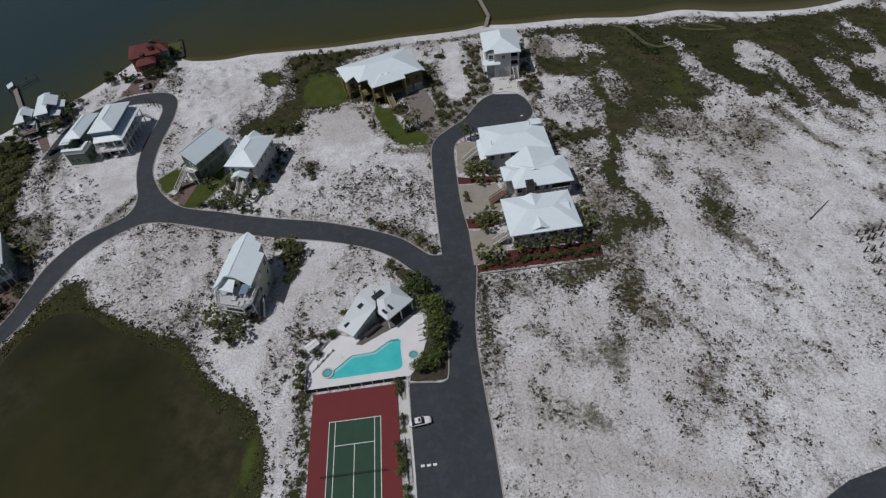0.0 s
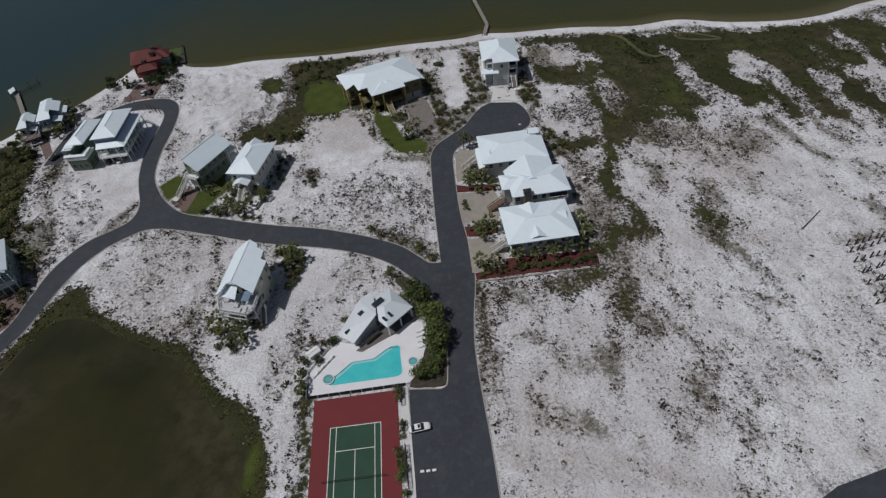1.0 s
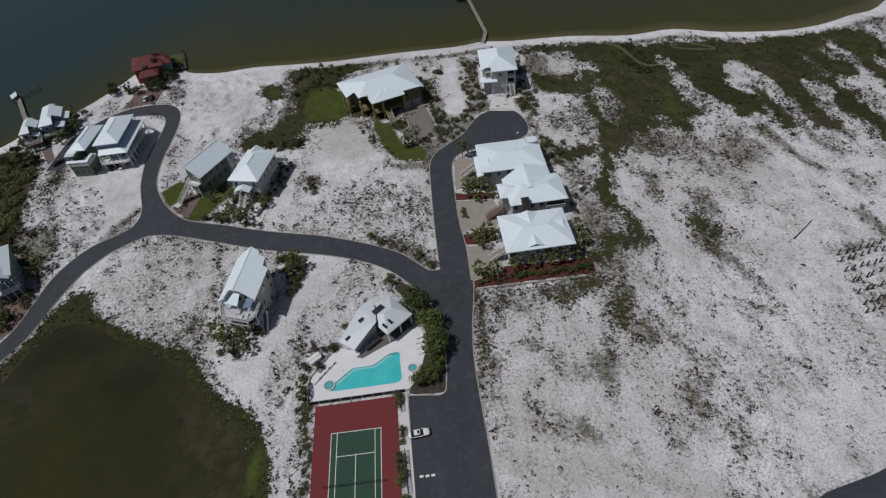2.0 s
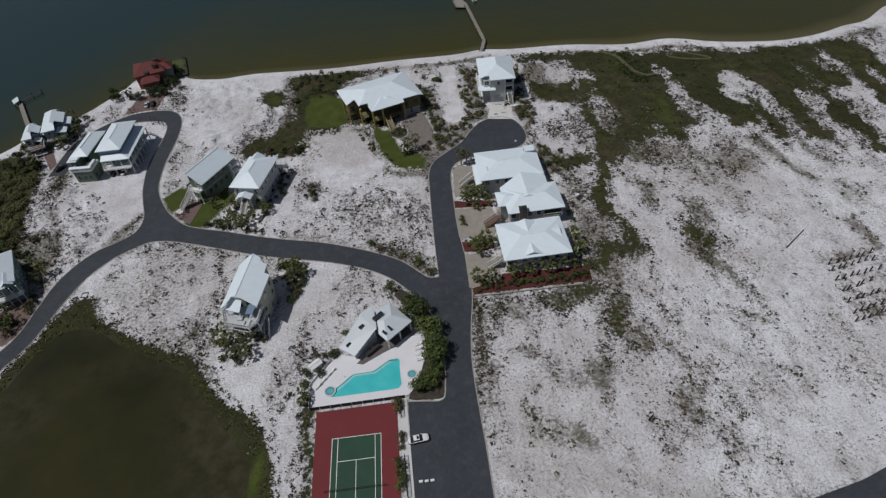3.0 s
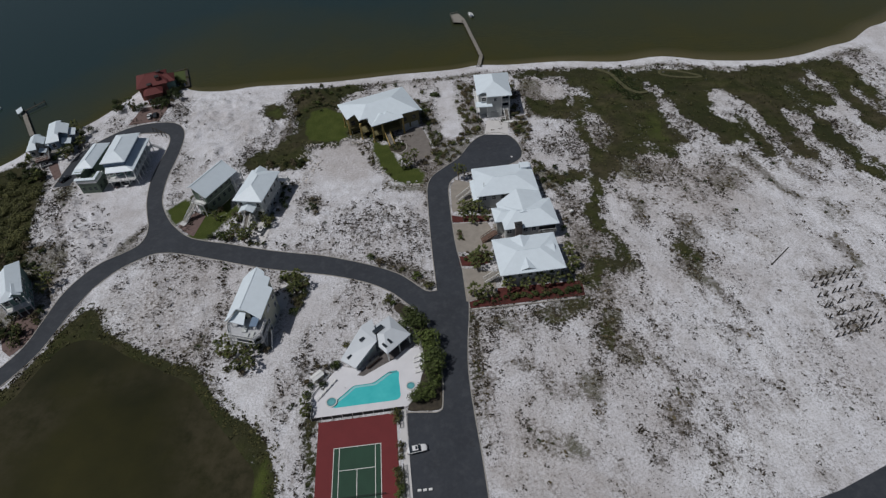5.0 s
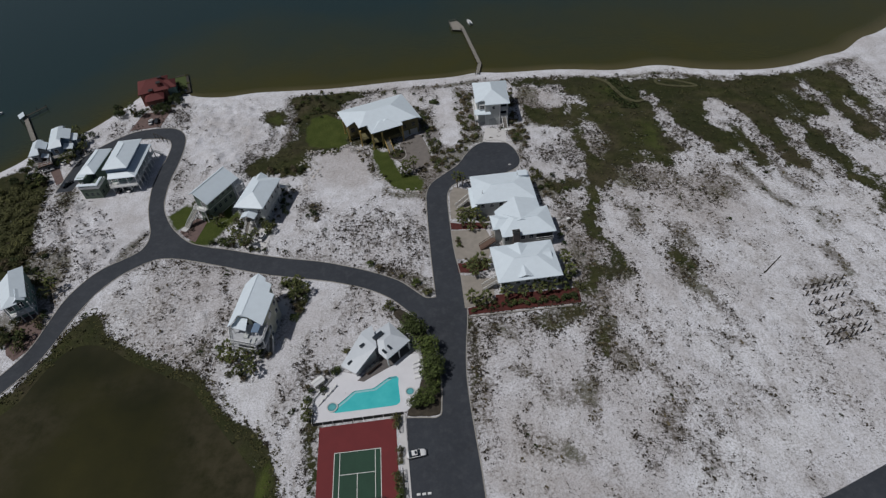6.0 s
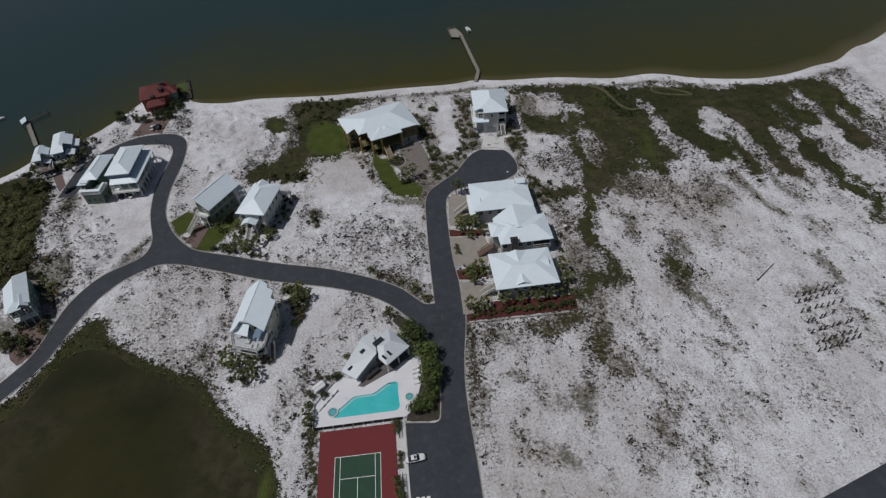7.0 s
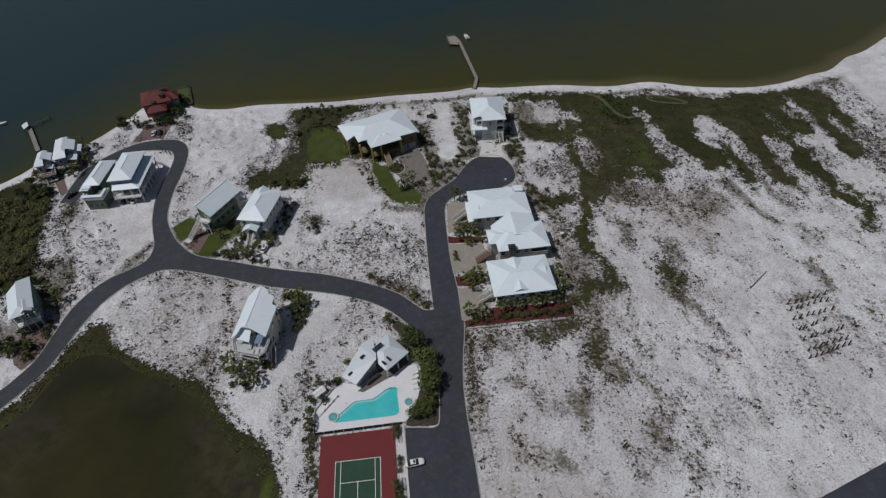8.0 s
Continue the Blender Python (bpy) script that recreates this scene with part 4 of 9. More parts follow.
def growth(x, y):
    """Marsh, lawn, scrub and speck cover at each place, 0 to 1, and the distance from the bay."""
    wob, wob2 = (fbm(x / 6, y / 9) - 0.5) * 9, (fbm(x / 6 + 90, y / 9 + 40) - 0.5) * 9
    bay = np.where(inside(x, y, BAY_POLY), -1, 1) * away(x, y, SHORE)
    # blown sand runs north to south through the eastern marsh
    run = fbm((x + 0.08 * y) / 4.5, y / 30, 3) - 0.5
    patch = fbm(x / 9 + 40, y / 13 + 11, 4) - 0.5
    east = np.clip((x - 60) / 15, 0, 1)
    rag, rag2 = (fbm(x / 1.7 + 5, y / 2.6 + 8, 3) - 0.5) * 5, (fbm(x / 1.7 + 45, y / 2.6 + 61, 3) - 0.5) * 7
    marsh = plots(x + wob * 0.35 + rag, y + wob2 * 0.45 + rag2, "marsh", 2.0) - 1.05 * plots(x + wob * 0.4 + rag, y + wob2 * 0.5 + rag2, "blown", 2.0)
    marsh = marsh + (marsh > 0.05) * (east * (0.6 * run + 0.7 * patch) + (1 - east) * 0.8 * patch)
    bank = inside(x, y, POND_BANK)
    marsh = np.maximum(marsh, np.where(bank, 1.0 + 0.7 * patch, np.clip(0.5 + patch - away(x, y, POND_BANK, True) / 2.0, 0, 1)))
    beach = np.clip((bay - 4.0 + 2.9 * np.clip((x - 80) / 30, 0, 1) - (fbm(x / 6, y / 6) - 0.5) * 5) / 2.5, 0, 1)
    marsh = marsh * beach
    lawn = plots(x + wob * 0.2, y + wob2 * 0.2, "green", 1.5)
    meadow = plots(x + wob, y + wob2, "green", 6.0)
    lawn = np.where(x > 60, meadow + 0.5 * patch * (meadow > 0.05), lawn)
    scrub = plots(x + wob * 0.8, y + wob2 * 0.9, "scrub", 2.4)
    scrub = np.where(scrub > 0.02, 1.25 * scrub + 0.6 * patch + 0.3 * run, 0)
    # weedy streaks with the wind over the open dunes
    bend = 12 * (fbm(x / 40, y / 40) - 0.5)
    drift = 0.6 * fbm((x + 0.12 * y + bend) / 6 + 7, (y - 0.1 * x) / 20 + 3, 4) + 0.4 * fbm(x / 5 + 70, y / 6 + 9, 4)
    scrub = np.maximum(scrub, np.clip((drift - 0.54) * 4, 0, 0.42) * np.clip((x - 30) / 10, 0, 1))
    scrub = np.maximum(scrub, np.clip((drift - 0.53) * 4, 0, 0.36) * np.clip((25 - x) / 10, 0, 1))
    streak = fbm((x + 0.11 * y + 0.5 * wob) / 2.4 + 20, (y - 0.1 * x + wob2) / 10 + 5, 3) + 0.8 * (fbm(x / 10 + 3, y / 12 + 60) - 0.5)
    scrub = np.maximum(scrub, np.clip((streak - 0.63) * 6, 0, 0.6) * np.clip((x - 80) / 15, 0, 1) * np.clip((y - 25) / 20, 0.3, 1))
    # a fringe of bushes behind the eastern beach
    scrub = np.maximum(scrub, 0.8 * np.exp(-((bay - 8) / 2.5) ** 2) * np.clip((x + 25) / 20, 0, 1) * (0.3 + 1.5 * fbm(x / 5, y / 5)))
    scrub = np.clip(scrub, 0, 1) * beach
    speck = 0.52 + 1.4 * (fbm(x / 14, y / 18, 4) - 0.5) + 1.2 * (fbm((x + 0.1 * y) / 4 + 50, y / 12) - 0.5) + 0.9 * (fbm(x / 2.2 + 9, y / 3 + 4, 2) - 0.5)
    speck = np.clip(speck - 0.16 * np.clip((x - 70) / 30, 0, 1) * np.clip((75 - y) / 20, 0, 1), 0.22, 1.0) * np.clip((bay - 3) / 5, 0.0, 1)
    bare = plots(x + wob * 0.5, y + wob2 * 0.5, "bare", 3.0)
    return np.clip(marsh, 0, 1), np.clip(lawn, 0, 1), np.clip(scrub * (1 - 0.6 * bare), 0, 1), np.clip(speck * (1 - 0.85 * bare), 0, 1), bay


WHEEL_TRACKS = [[(29.4, -9.1), (36.7, -9.6), (45.2, -11.7), (53.3, -14.6), (61.6, -18.4), (69.0, -23.2)], [(29.9, -10.8), (37.2, -11.3), (44.8, -13.3), (52.9, -16.2), (60.3, -19.8), (65.8, -23.5)], [(32.0, -13.1), (39.1, -13.6), (45.2, -15.2), (51.5, -18.0), (56.2, -20.5)]]


def dirt(x, y):
    """Brown litter washed over the sand."""
    wob = (fbm(x / 8, y / 8) - 0.5) * 12
    tracks = sum(np.exp(-(away(x, y, line) / 0.7) ** 2) for line in WHEEL_TRACKS) * (0.3 + fbm(x / 3, y / 3))
    return np.clip(1.3 * tracks + plots(x + wob, y - wob, "dirt", 7.0) + 1.4 * (fbm(x / 12 + 5, y / 16 + 8, 4) - 0.5) + 0.12, 0, 1)


def grid_mesh(name, xs, ys, height):
    gx, gy = np.meshgrid(xs, ys)
    gx, gy = gx.ravel(), gy.ravel()
    gz = height(gx, gy)
    nx, ny = len(xs), len(ys)
    i = np.arange(nx * ny).reshape(ny, nx)
    quads = np.stack([i[:-1, :-1], i[:-1, 1:], i[1:, 1:], i[1:, :-1]], -1).reshape(-1, 4)
    me = bpy.data.meshes.new(name)
    me.vertices.add(nx * ny)
    me.vertices.foreach_set("co", np.stack([gx, gy, gz], 1).ravel())
    me.loops.add(quads.size)
    me.loops.foreach_set("vertex_index", quads.ravel())
    me.polygons.add(len(quads))
    me.polygons.foreach_set("loop_start", np.arange(0, quads.size, 4))
    me.update(calc_edges=True)
    me.polygons.foreach_set("use_smooth", np.ones(len(quads), bool))
    return me, gx, gy


def ground_height(x, y, bay):
    """Beach and pond shores, the eastern dune swells and the low hummocks of the western lots."""
    pond = np.where(inside(x, y, POND_SHORE), -1, 1) * away(x, y, POND_SHORE, True)
    z = np.minimum(0, 0.1 * (bay - 3.0))
    z = np.minimum(z, 0.1 * (pond - 2.0))
    swell = np.clip((x - 66) / 20, 0, 1) * np.clip((bay - 6) / 10, 0, 1) * np.clip((y + 8) / 12, 0, 1)
    z = z + swell * 1.1 * np.clip(fbm(x / 15 + 0.01 * y, y / 34, 3) - 0.4, 0, 1)
    ripple = swell * 0.5 * np.clip(fbm((x + 0.1 * y) / 3.2 + 12, y / 8 + 2, 3) - 0.42, 0, 1)
    mound = plots(x, y, "hummock", 3.0) * 3.2 * np.clip(fbm(x / 3.6 + 33, y / 3.2 + 14, 3) - 0.42, 0, 1)
    return np.maximum(z + ripple + mound, -2.2)


def build_ground():
    xs, ys = axis_steps(-175, 250, CELL, 4200), axis_steps(-40, 215, CELL, 4200)
    keep = {}

    def height(x, y):
        marsh, lawn, scrub, speck, bay = growth(x, y)
        keep.update(marsh=marsh, lawn=lawn, scrub=scrub, speck=speck)
        return ground_height(x, y, bay)

    me, gx, gy = grid_mesh("ground", xs, ys, height)
    col = np.stack([keep["marsh"], keep["lawn"], keep["scrub"], dirt(gx, gy)], 1)
    me.attributes.new("cover", "FLOAT_COLOR", "POINT").data.foreach_set("color", col.ravel())
    me.attributes.new("speck", "FLOAT", "POINT").data.foreach_set("value", keep["speck"])
    me.materials.append(SAND)
    tagged(new("ground", me), "white dune sand with scrub, marsh grass and small lawns", "ground", "", "structure")


build_ground()


def build_water(name, xs, ys, z, line, closed, material, label, kind="structure", sky_shift=lambda x, d: d, silt=lambda x, y, d: 0 * x):
    me, gx, gy = grid_mesh(name, xs, ys, lambda x, y: np.full(len(x), z))
    me.attributes.new("shore", "FLOAT", "POINT").data.foreach_set("value", sky_shift(gx, away(gx, gy, line, closed)))
    me.attributes.new("silt", "FLOAT", "POINT").data.foreach_set("value", silt(gx, gy, away(gx, gy, line, closed)))
    me.materials.append(material)
    tagged(new(name, me), label, "water", "", kind)


# colour pushed to blue-teal in the west, to olive eastward, painting the sky's reflection
build_water("bay_water", axis_steps(-250, 300, 5, 4300), axis_steps(90, 330, 5, 4300), -0.30, SHORE, False, BAY, "dark olive bay water with faint ripples",
            sky_shift=lambda x, d: d * (1 - 0.45 * np.clip((x - 40) / 100, 0, 1)) + 0.55 * np.clip(-70 - x, 0, 90) * np.clip(d / 8, 0, 1))
build_water("pond_water", np.arange(-128, -16, 3.0), np.arange(-62, 52, 3.0), -0.20, POND_SHORE, True, POND, "dark still pond with reedy banks",
            silt=lambda x, y, d: np.clip(0.9 * np.clip((x + 52) / 14, 0, 1) * np.clip(1.25 - d / 16, 0, 1) + 2.2 * np.clip(fbm(x / 22 + 3, y / 17 + 8, 4) - 0.50, 0, 0.3), 0, 1))

# ---------------------------------------------------------------- roads and paving
MAIN_EAST = [(27.9, -70), (28.1, -14), (27.9, -1), (27.7, 9.4), (27.9, 17.4), (28.9, 26.0), (30.4, 35.3), (30.9, 43.6), (30.3, 53), (29.6, 64), (29.8, 81.6), (30.5, 91.5),
             (33.2, 96.2), (38.5, 98.2), (46, 98.4), (53.2, 100.1), (57.9, 103.4), (59.2, 109.5), (57.0, 117.6), (51.6, 121.6), (44.6, 119.7), (39.6, 114.0),
             (36.0, 108.2), (30.4, 103.3), (25.4, 98.7), (23.1, 93.0), (22.6, 86.0), (22.2, 69.0), (22.1, 56.4), (22.2, 44.4)]
ISLAND_EDGE = [(18.8, 6.0), (20.0, 6.5), (20.5, 7.8), (21.2, 15), (21.1, 23.6), (19.5, 31.2), (16.2, 37.2), (12.9, 41.4)]
LOT_EDGE = [(12.3, -70), (11.8, 6.9)]
slab("road_main", smooth_line(MAIN_EAST, 4) + [(21.2, 43.6)] + smooth_line(ISLAND_EDGE, 4)[::-1] + LOT_EDGE[::-1], -0.2, 0.05, ASPHALT,
     "dark asphalt street with a turning circle and parking lot", "road")
WEST_SOUTH = [(12.9, 41.4), (8.6, 46.1), (2.2, 50.5), (-6.2, 54.3), (-13.0, 56.6), (-23.4, 59.6), (-32.4, 62.6), (-43.2, 67.0), (-53.2, 71.0), (-61.1, 73.6), (-66.5, 74.0),
              (-71.2, 72.0), (-77.0, 67.8), (-81.9, 61.0), (-85.1, 52.4), (-86.9, 45.4), (-88.7, 38.9), (-91.4, 33.6), (-96.0, 27.0), (-108, 12)]
WEST_INNER = [(-114, 19), (-101, 31.0), (-96.4, 37.0), (-93.8, 42.5), (-92.5, 50.4), (-90.9, 60.0), (-87.4, 67.6), (-83.0, 72.8), (-77.8, 75.9), (-73.4, 79.2), (-72.0, 83.5), (-72.6, 88.7),
              (-74.8, 95.1), (-77.2, 103.3), (-79.0, 114.4), (-79.2, 124.3), (-78.4, 133.8), (-78.7, 142.0), (-80.7, 146.9), (-85.4, 149.2), (-94.4, 149.8), (-101, 146), (-107.3, 138), (-110, 118)]
WEST_NORTH = [(-116.5, 118), (-115, 138), (-107.8, 149.2), (-98.7, 156.2), (-89.6, 157.8), (-81.4, 156.6), (-76.3, 152.4), (-73.6, 146.0), (-72.6, 137.5), (-72.5, 128.6),
              (-72.9, 117.7), (-72.2, 107.3), (-70.8, 100.5), (-67.8, 93.8), (-63.5, 87.1), (-57.4, 80.8), (-51.0, 77.6), (-43.3, 75.0), (-33.6, 71.2), (-24.3, 68.0), (-13.6, 64.9),
              (-6.5, 62.2), (2.1, 58.3), (8.8, 54.6), (12.9, 51.6), (16.7, 47.4), (19.4, 44.7), (22.2, 44.4)]
west_edge = smooth_line(WEST_NORTH, 3)
slab("road_west", smooth_line(WEST_SOUTH, 3) + smooth_line(WEST_INNER, 3) + west_edge + [(24.0, 41.0), (17.5, 37.0)], -0.2, 0.062, ASPHALT, "winding dark asphalt lane with a loop", "road")
for nm, line in (("kerb", MAIN_EAST), ("kerb", ISLAND_EDGE + WEST_SOUTH[1:]), ("kerb", [(11.8, 6.9), (16, 6.4), (18.8, 6.0)]), ("kerb", WEST_INNER), ("kerb", WEST_NORTH)):
    ribbon(nm, smooth_line(line, 4), 0.24, -0.1, 0.13, KERB, None, "pale concrete kerb along the asphalt", "kerb")
slab("road_far", [(70, -60), (70, -33), (89, -24.6), (99.5, -22.5), (125, -14.5), (180, 8), (180, -60)], -0.2, 0.05, ASPHALT, "grey asphalt road crossing the sand", "road")
slab("driveway_row", [(30.1, 39.0), (38.8, 40), (39.8, 49), (30.3, 52.0)], -0.1, 0.055, PAVERS, "sandy paver driveway", "driveway")
slab("driveway_row", [(29.6, 59.0), (39.8, 57.5), (42, 66.5), (40.8, 71.0), (29.6, 72.2)], -0.1, 0.055, PAVERS, "sandy paver driveway", "driveway")
slab("driveway_row", [(30.2, 78), (37.5, 77.5), (39.4, 91.5), (33, 95), (31.0, 91.0)], -0.1, 0.055, PAVERS, "sandy paver driveway", "driveway")
slab("driveway_gold", smooth_line([(14.8, 125.1), (17.9, 130.1), (23.7, 130.9), (26.9, 112.6), (26.4, 109.1), (20.5, 107.1), (14.9, 112.9), (13.4, 116.5), (16.1, 119.8)], 2, True), -0.1, 0.04, GREY_PAVERS, "grey-brown paver driveway before the golden house", "driveway")
slab("driveway_far", [(49.6, 130.6), (57.6, 129.1), (56.2, 119.0), (47.3, 121.0)], -0.1, 0.07, CONCRETE, "white concrete driveway to the grey house", "driveway")
slab("driveway_green", [(-57.5, 93.5), (-53.5, 90.5), (-55.5, 80.5), (-59.5, 83.8), (-62.0, 86.6)], -0.1, 0.05, BRICK, "brick path from the lane to green house", "driveway")
slab("driveway_grey", [(-37.8, 73.9), (-31.6, 71.4), (-29.6, 83), (-38, 86)], -0.1, 0.05, CONCRETE, "pale concrete drive", "driveway")
slab("driveway_red", [(-100.5, 158.2), (-87.8, 159.2), (-86, 174), (-98.5, 172)], -0.1, 0.06, BRICK, "reddish brick forecourt", "driveway")
slab("driveway_edge", smooth_line([(-100, 56.5), (-94.2, 51.6), (-93.2, 46), (-96.8, 38.6), (-102.5, 46)], 2, True), -0.1, 0.055, BRICK, "brick drive with a pale border", "driveway")
slab("driveway_cottage", [(-125.1, 134.6), (-121.7, 135.5), (-115.8, 125.0), (-117.9, 122.9)], -0.1, 0.06, BRICK, "terracotta paved forecourt", "driveway")
slab("mulch_bed", [(30.9, 36.4), (63, 36.3), (63.5, 41.8), (39.5, 42.6), (39.0, 40.0), (30.9, 38.8)], -0.1, 0.075, MULCH, "red mulch bed along the house", "flower bed")
slab("mulch_bed", [(29.9, 53.0), (34.0, 52.3), (39.0, 52.8), (39.3, 56.6), (35.0, 57.6), (31.5, 56.6), (30.0, 57.2)], -0.1, 0.075, MULCH, "red mulch bed between the drives", "flower bed")
slab("mulch_bed", [(29.8, 72.6), (36.0, 71.9), (41.4, 71.2), (41.5, 74.0), (36.5, 75.2), (33.0, 75.0), (29.8, 76.2)], -0.1, 0.075, MULCH, "red mulch bed between the drives", "flower bed")
slab("planting_bed", smooth_line([(12.0, 7.5), (15.6, 6.9), (19.4, 6.6), (20.4, 8.2), (20.9, 15), (20.8, 23.4), (19.2, 30.8), (16.0, 36.6), (11.6, 41.6), (9.6, 39.6), (15.6, 30.5), (16.8, 24), (16.6, 18), (13.6, 11.2)], 2, True), -0.1, 0.07, BARK_BED,
     "bark-covered planting bed beside the pool", "flower bed")


slab("planting_bed", smooth_line([(10.4, 121.6), (13.6, 122.6), (16.6, 120.6), (16.6, 117.2), (14.2, 115.2), (11.2, 116.8)], 3, True), -0.1, 0.09, BARK_BED, "dark planting bed before the golden stairs", "flower bed")
ribbon("edging", smooth_line([(11.2, 116.6), (14.2, 114.9), (16.9, 117.0), (16.9, 120.8)], 4), 0.4, -0.1, 0.2, KERB, None, "pale stone edging round a planting bed", "edging")


def rubble(name, label, line, count, spread, lo, hi, seed):
    """Broken stones strewn along a line."""
    r = random.Random(seed)
    path = [Vector(p) for p in smooth_line(line, 6)]
    bm = bmesh.new()
    for k in range(count):
        i = r.randrange(len(path) - 1)
        c = path[i].lerp(path[i + 1], r.random()) + Vector((r.gauss(0, spread), r.gauss(0, spread)))
        s = r.uniform(lo, hi)
        a = r.uniform(0, 6.28)
        ring = [(c.x + math.cos(a + j * 1.257) * s * r.uniform(0.7, 1.15), c.y + math.sin(a + j * 1.257) * s * r.uniform(0.55, 1.0)) for j in range(5)]
        low = [bm.verts.new((x, y, -0.05)) for x, y in ring]
        top = [bm.verts.new((c.x + (x - c.x) * 0.7, c.y + (y - c.y) * 0.7, s * r.uniform(0.5, 0.8))) for x, y in ring]
        bm.faces.new(top)
        for j in range(5):
            bm.faces.new((low[j], low[(j + 1) % 5], top[(j + 1) % 5], top[j]))
    ob = part(name, bm, STONE, None)
    tagged(ob, label, "rubble", "", "stuff")


STONE = varied("broken_stone", (0.50, 0.48, 0.46), 0.45, 0.9)
rubble("stone_border", "pale broken stones along the lawn's edge", [(-22, 126.6), (-17.7, 127.0), (-12.2, 126.2), (-6.4, 128.4), (-0.3, 121.8), (4, 115.2), (7, 106), (11.8, 97.6), (21.4, 94.4)], 190, 0.55, 0.2, 0.55, 81)
rubble("stone_border", "pale broken stones scattered below the lawn", [(-23.5, 121), (-18.5, 119), (-17.5, 112), (-19.5, 106), (-22.5, 101)], 110, 1.3, 0.2, 0.6, 82)


# turf banks in the marsh by the beach
BANK = plain("pale_turf_bank", (0.085, 0.082, 0.038), 0.95, vary=0.3, scale=0.6, relief=0.5)
ribbon("turf_bank", smooth_line([(101.5, 162.5), (106.8, 156.5), (108.6, 148), (110.2, 142), (113.5, 138.2), (117, 138.4)], 4), 1.6, -0.1, 0.5, BANK, None, "curved pale turf bank beside a hollow", "bank")
ribbon("turf_bank", smooth_line([(127, 151), (128, 154), (133, 153), (139.5, 148.5), (142, 145.6), (138.5, 145.4), (131, 148), (127, 151)], 4), 1.3, -0.1, 0.5, BANK, None, "oval turf bank in the marsh", "bank")
ribbon("garden_wall", [(31, 35.7), (45, 35.5), (60, 35.4)], 0.32, -0.1, 0.35, KERB, None, "low pale retaining wall below mulch bed", "wall")


# ---------------------------------------------------------------- building helpers
def roof_on(bm, poly, creases, zf, t=0.24):
    """A roof sheet over a plan, folded along the creases, with eaves t thick."""
    pts = [Vector(p) for p in poly]
    n = len(pts)
    edges = [(i, (i + 1) % n) for i in range(n)]
    for a, b in creases:
        edges.append((len(pts), len(pts) + 1))
        pts += [Vector(a), Vector(b)]
    vs, es, fs, *_ = delaunay_2d_cdt(pts, edges, [list(range(n))], 1, 1e-4)
    top = [bm.verts.new((v.x, v.y, zf(v.x, v.y))) for v in vs]
    low = [bm.verts.new((v.x, v.y, zf(v.x, v.y) - t)) for v in vs]
    count = {}
    for f in fs:
        bm.faces.new([top[i] for i in f]), bm.faces.new([low[i] for i in f[::-1]])
        for i, j in zip(f, f[1:] + f[:1]):
            count[(min(i, j), max(i, j))] = count.get((min(i, j), max(i, j)), 0) + 1
    for (i, j), c in count.items():
        if c == 1:
            bm.faces.new((low[i], low[j], top[j], top[i]))
    bmesh.ops.recalc_face_normals(bm, faces=bm.faces[:])


def hip(x0, y0, x1, y1, z, rise, axis="x", run=None):
    """Height and creases of a hipped roof; run 0 at the ends makes gables."""
    w, d = x1 - x0, y1 - y0
    half = (d if axis == "x" else w) / 2
    run = half if run is None else run
    if axis == "x":
        cy = (y0 + y1) / 2
        a, b = (x0 + run, cy), (x1 - run, cy)
        ends = [((x0, y0), a), ((x0, y1), a), ((x1, y0), b), ((x1, y1), b)]
    else:
        cx = (x0 + x1) / 2
        a, b = (cx, y0 + run), (cx, y1 - run)
        ends = [((x0, y0), a), ((x1, y0), a), ((x0, y1), b), ((x1, y1), b)]

    def zf(x, y):
        across = min(y - y0, y1 - y) if axis == "x" else min(x - x0, x1 - x)
        along = min(x - x0, x1 - x) if axis == "x" else min(y - y0, y1 - y)
        k = across / half
        if run > 0.01:
            k = min(k, along / run)
        return z + rise * max(-0.3, min(1.0, k))
    return zf, ([(a, b)] + (ends if run > 0.01 else []))


def hip_roof(parent, x0, y0, x1, y1, z, rise, axis="x", run=None, mat=None, name="roof", cut=None, label=""):
    zf, creases = hip(x0, y0, x1, y1, z, rise, axis, run)
    bm = bmesh.new()
    poly = cut or [(x0, y0), (x1, y0), (x1, y1), (x0, y1)]
    roof_on(bm, poly, creases, zf)
    rf = part(name, bm, mat or WHITE_ROOF, parent, label)
    cap = bmesh.new()
    for a, b in creases[:1] if not cut else []:
        beam(cap, (*a, zf(*a) + 0.03), (*b, zf(*b) + 0.03), 0.3, 0.07)
    if not cut:
        part("ridge_cap", cap, mat or WHITE_ROOF, rf)
    else:
        cap.free()
    return rf, zf


def shed_roof(parent, corners, t=0.2, mat=None, name="porch_roof"):
    """A single sloping sheet over four corners with heights."""
    bm = bmesh.new()
    top = [bm.verts.new(c) for c in corners]
    low = [bm.verts.new((x, y, z - t)) for x, y, z in corners]
    bm.faces.new(top), bm.faces.new(low[::-1])
    for i in range(len(top)):
        j = (i + 1) % len(top)
        bm.faces.new((low[i], low[j], top[j], top[i]))
    bmesh.ops.recalc_face_normals(bm, faces=bm.faces[:])
    return part(name, bm, mat or WHITE_ROOF, parent)


WINDOW_MESH = {}


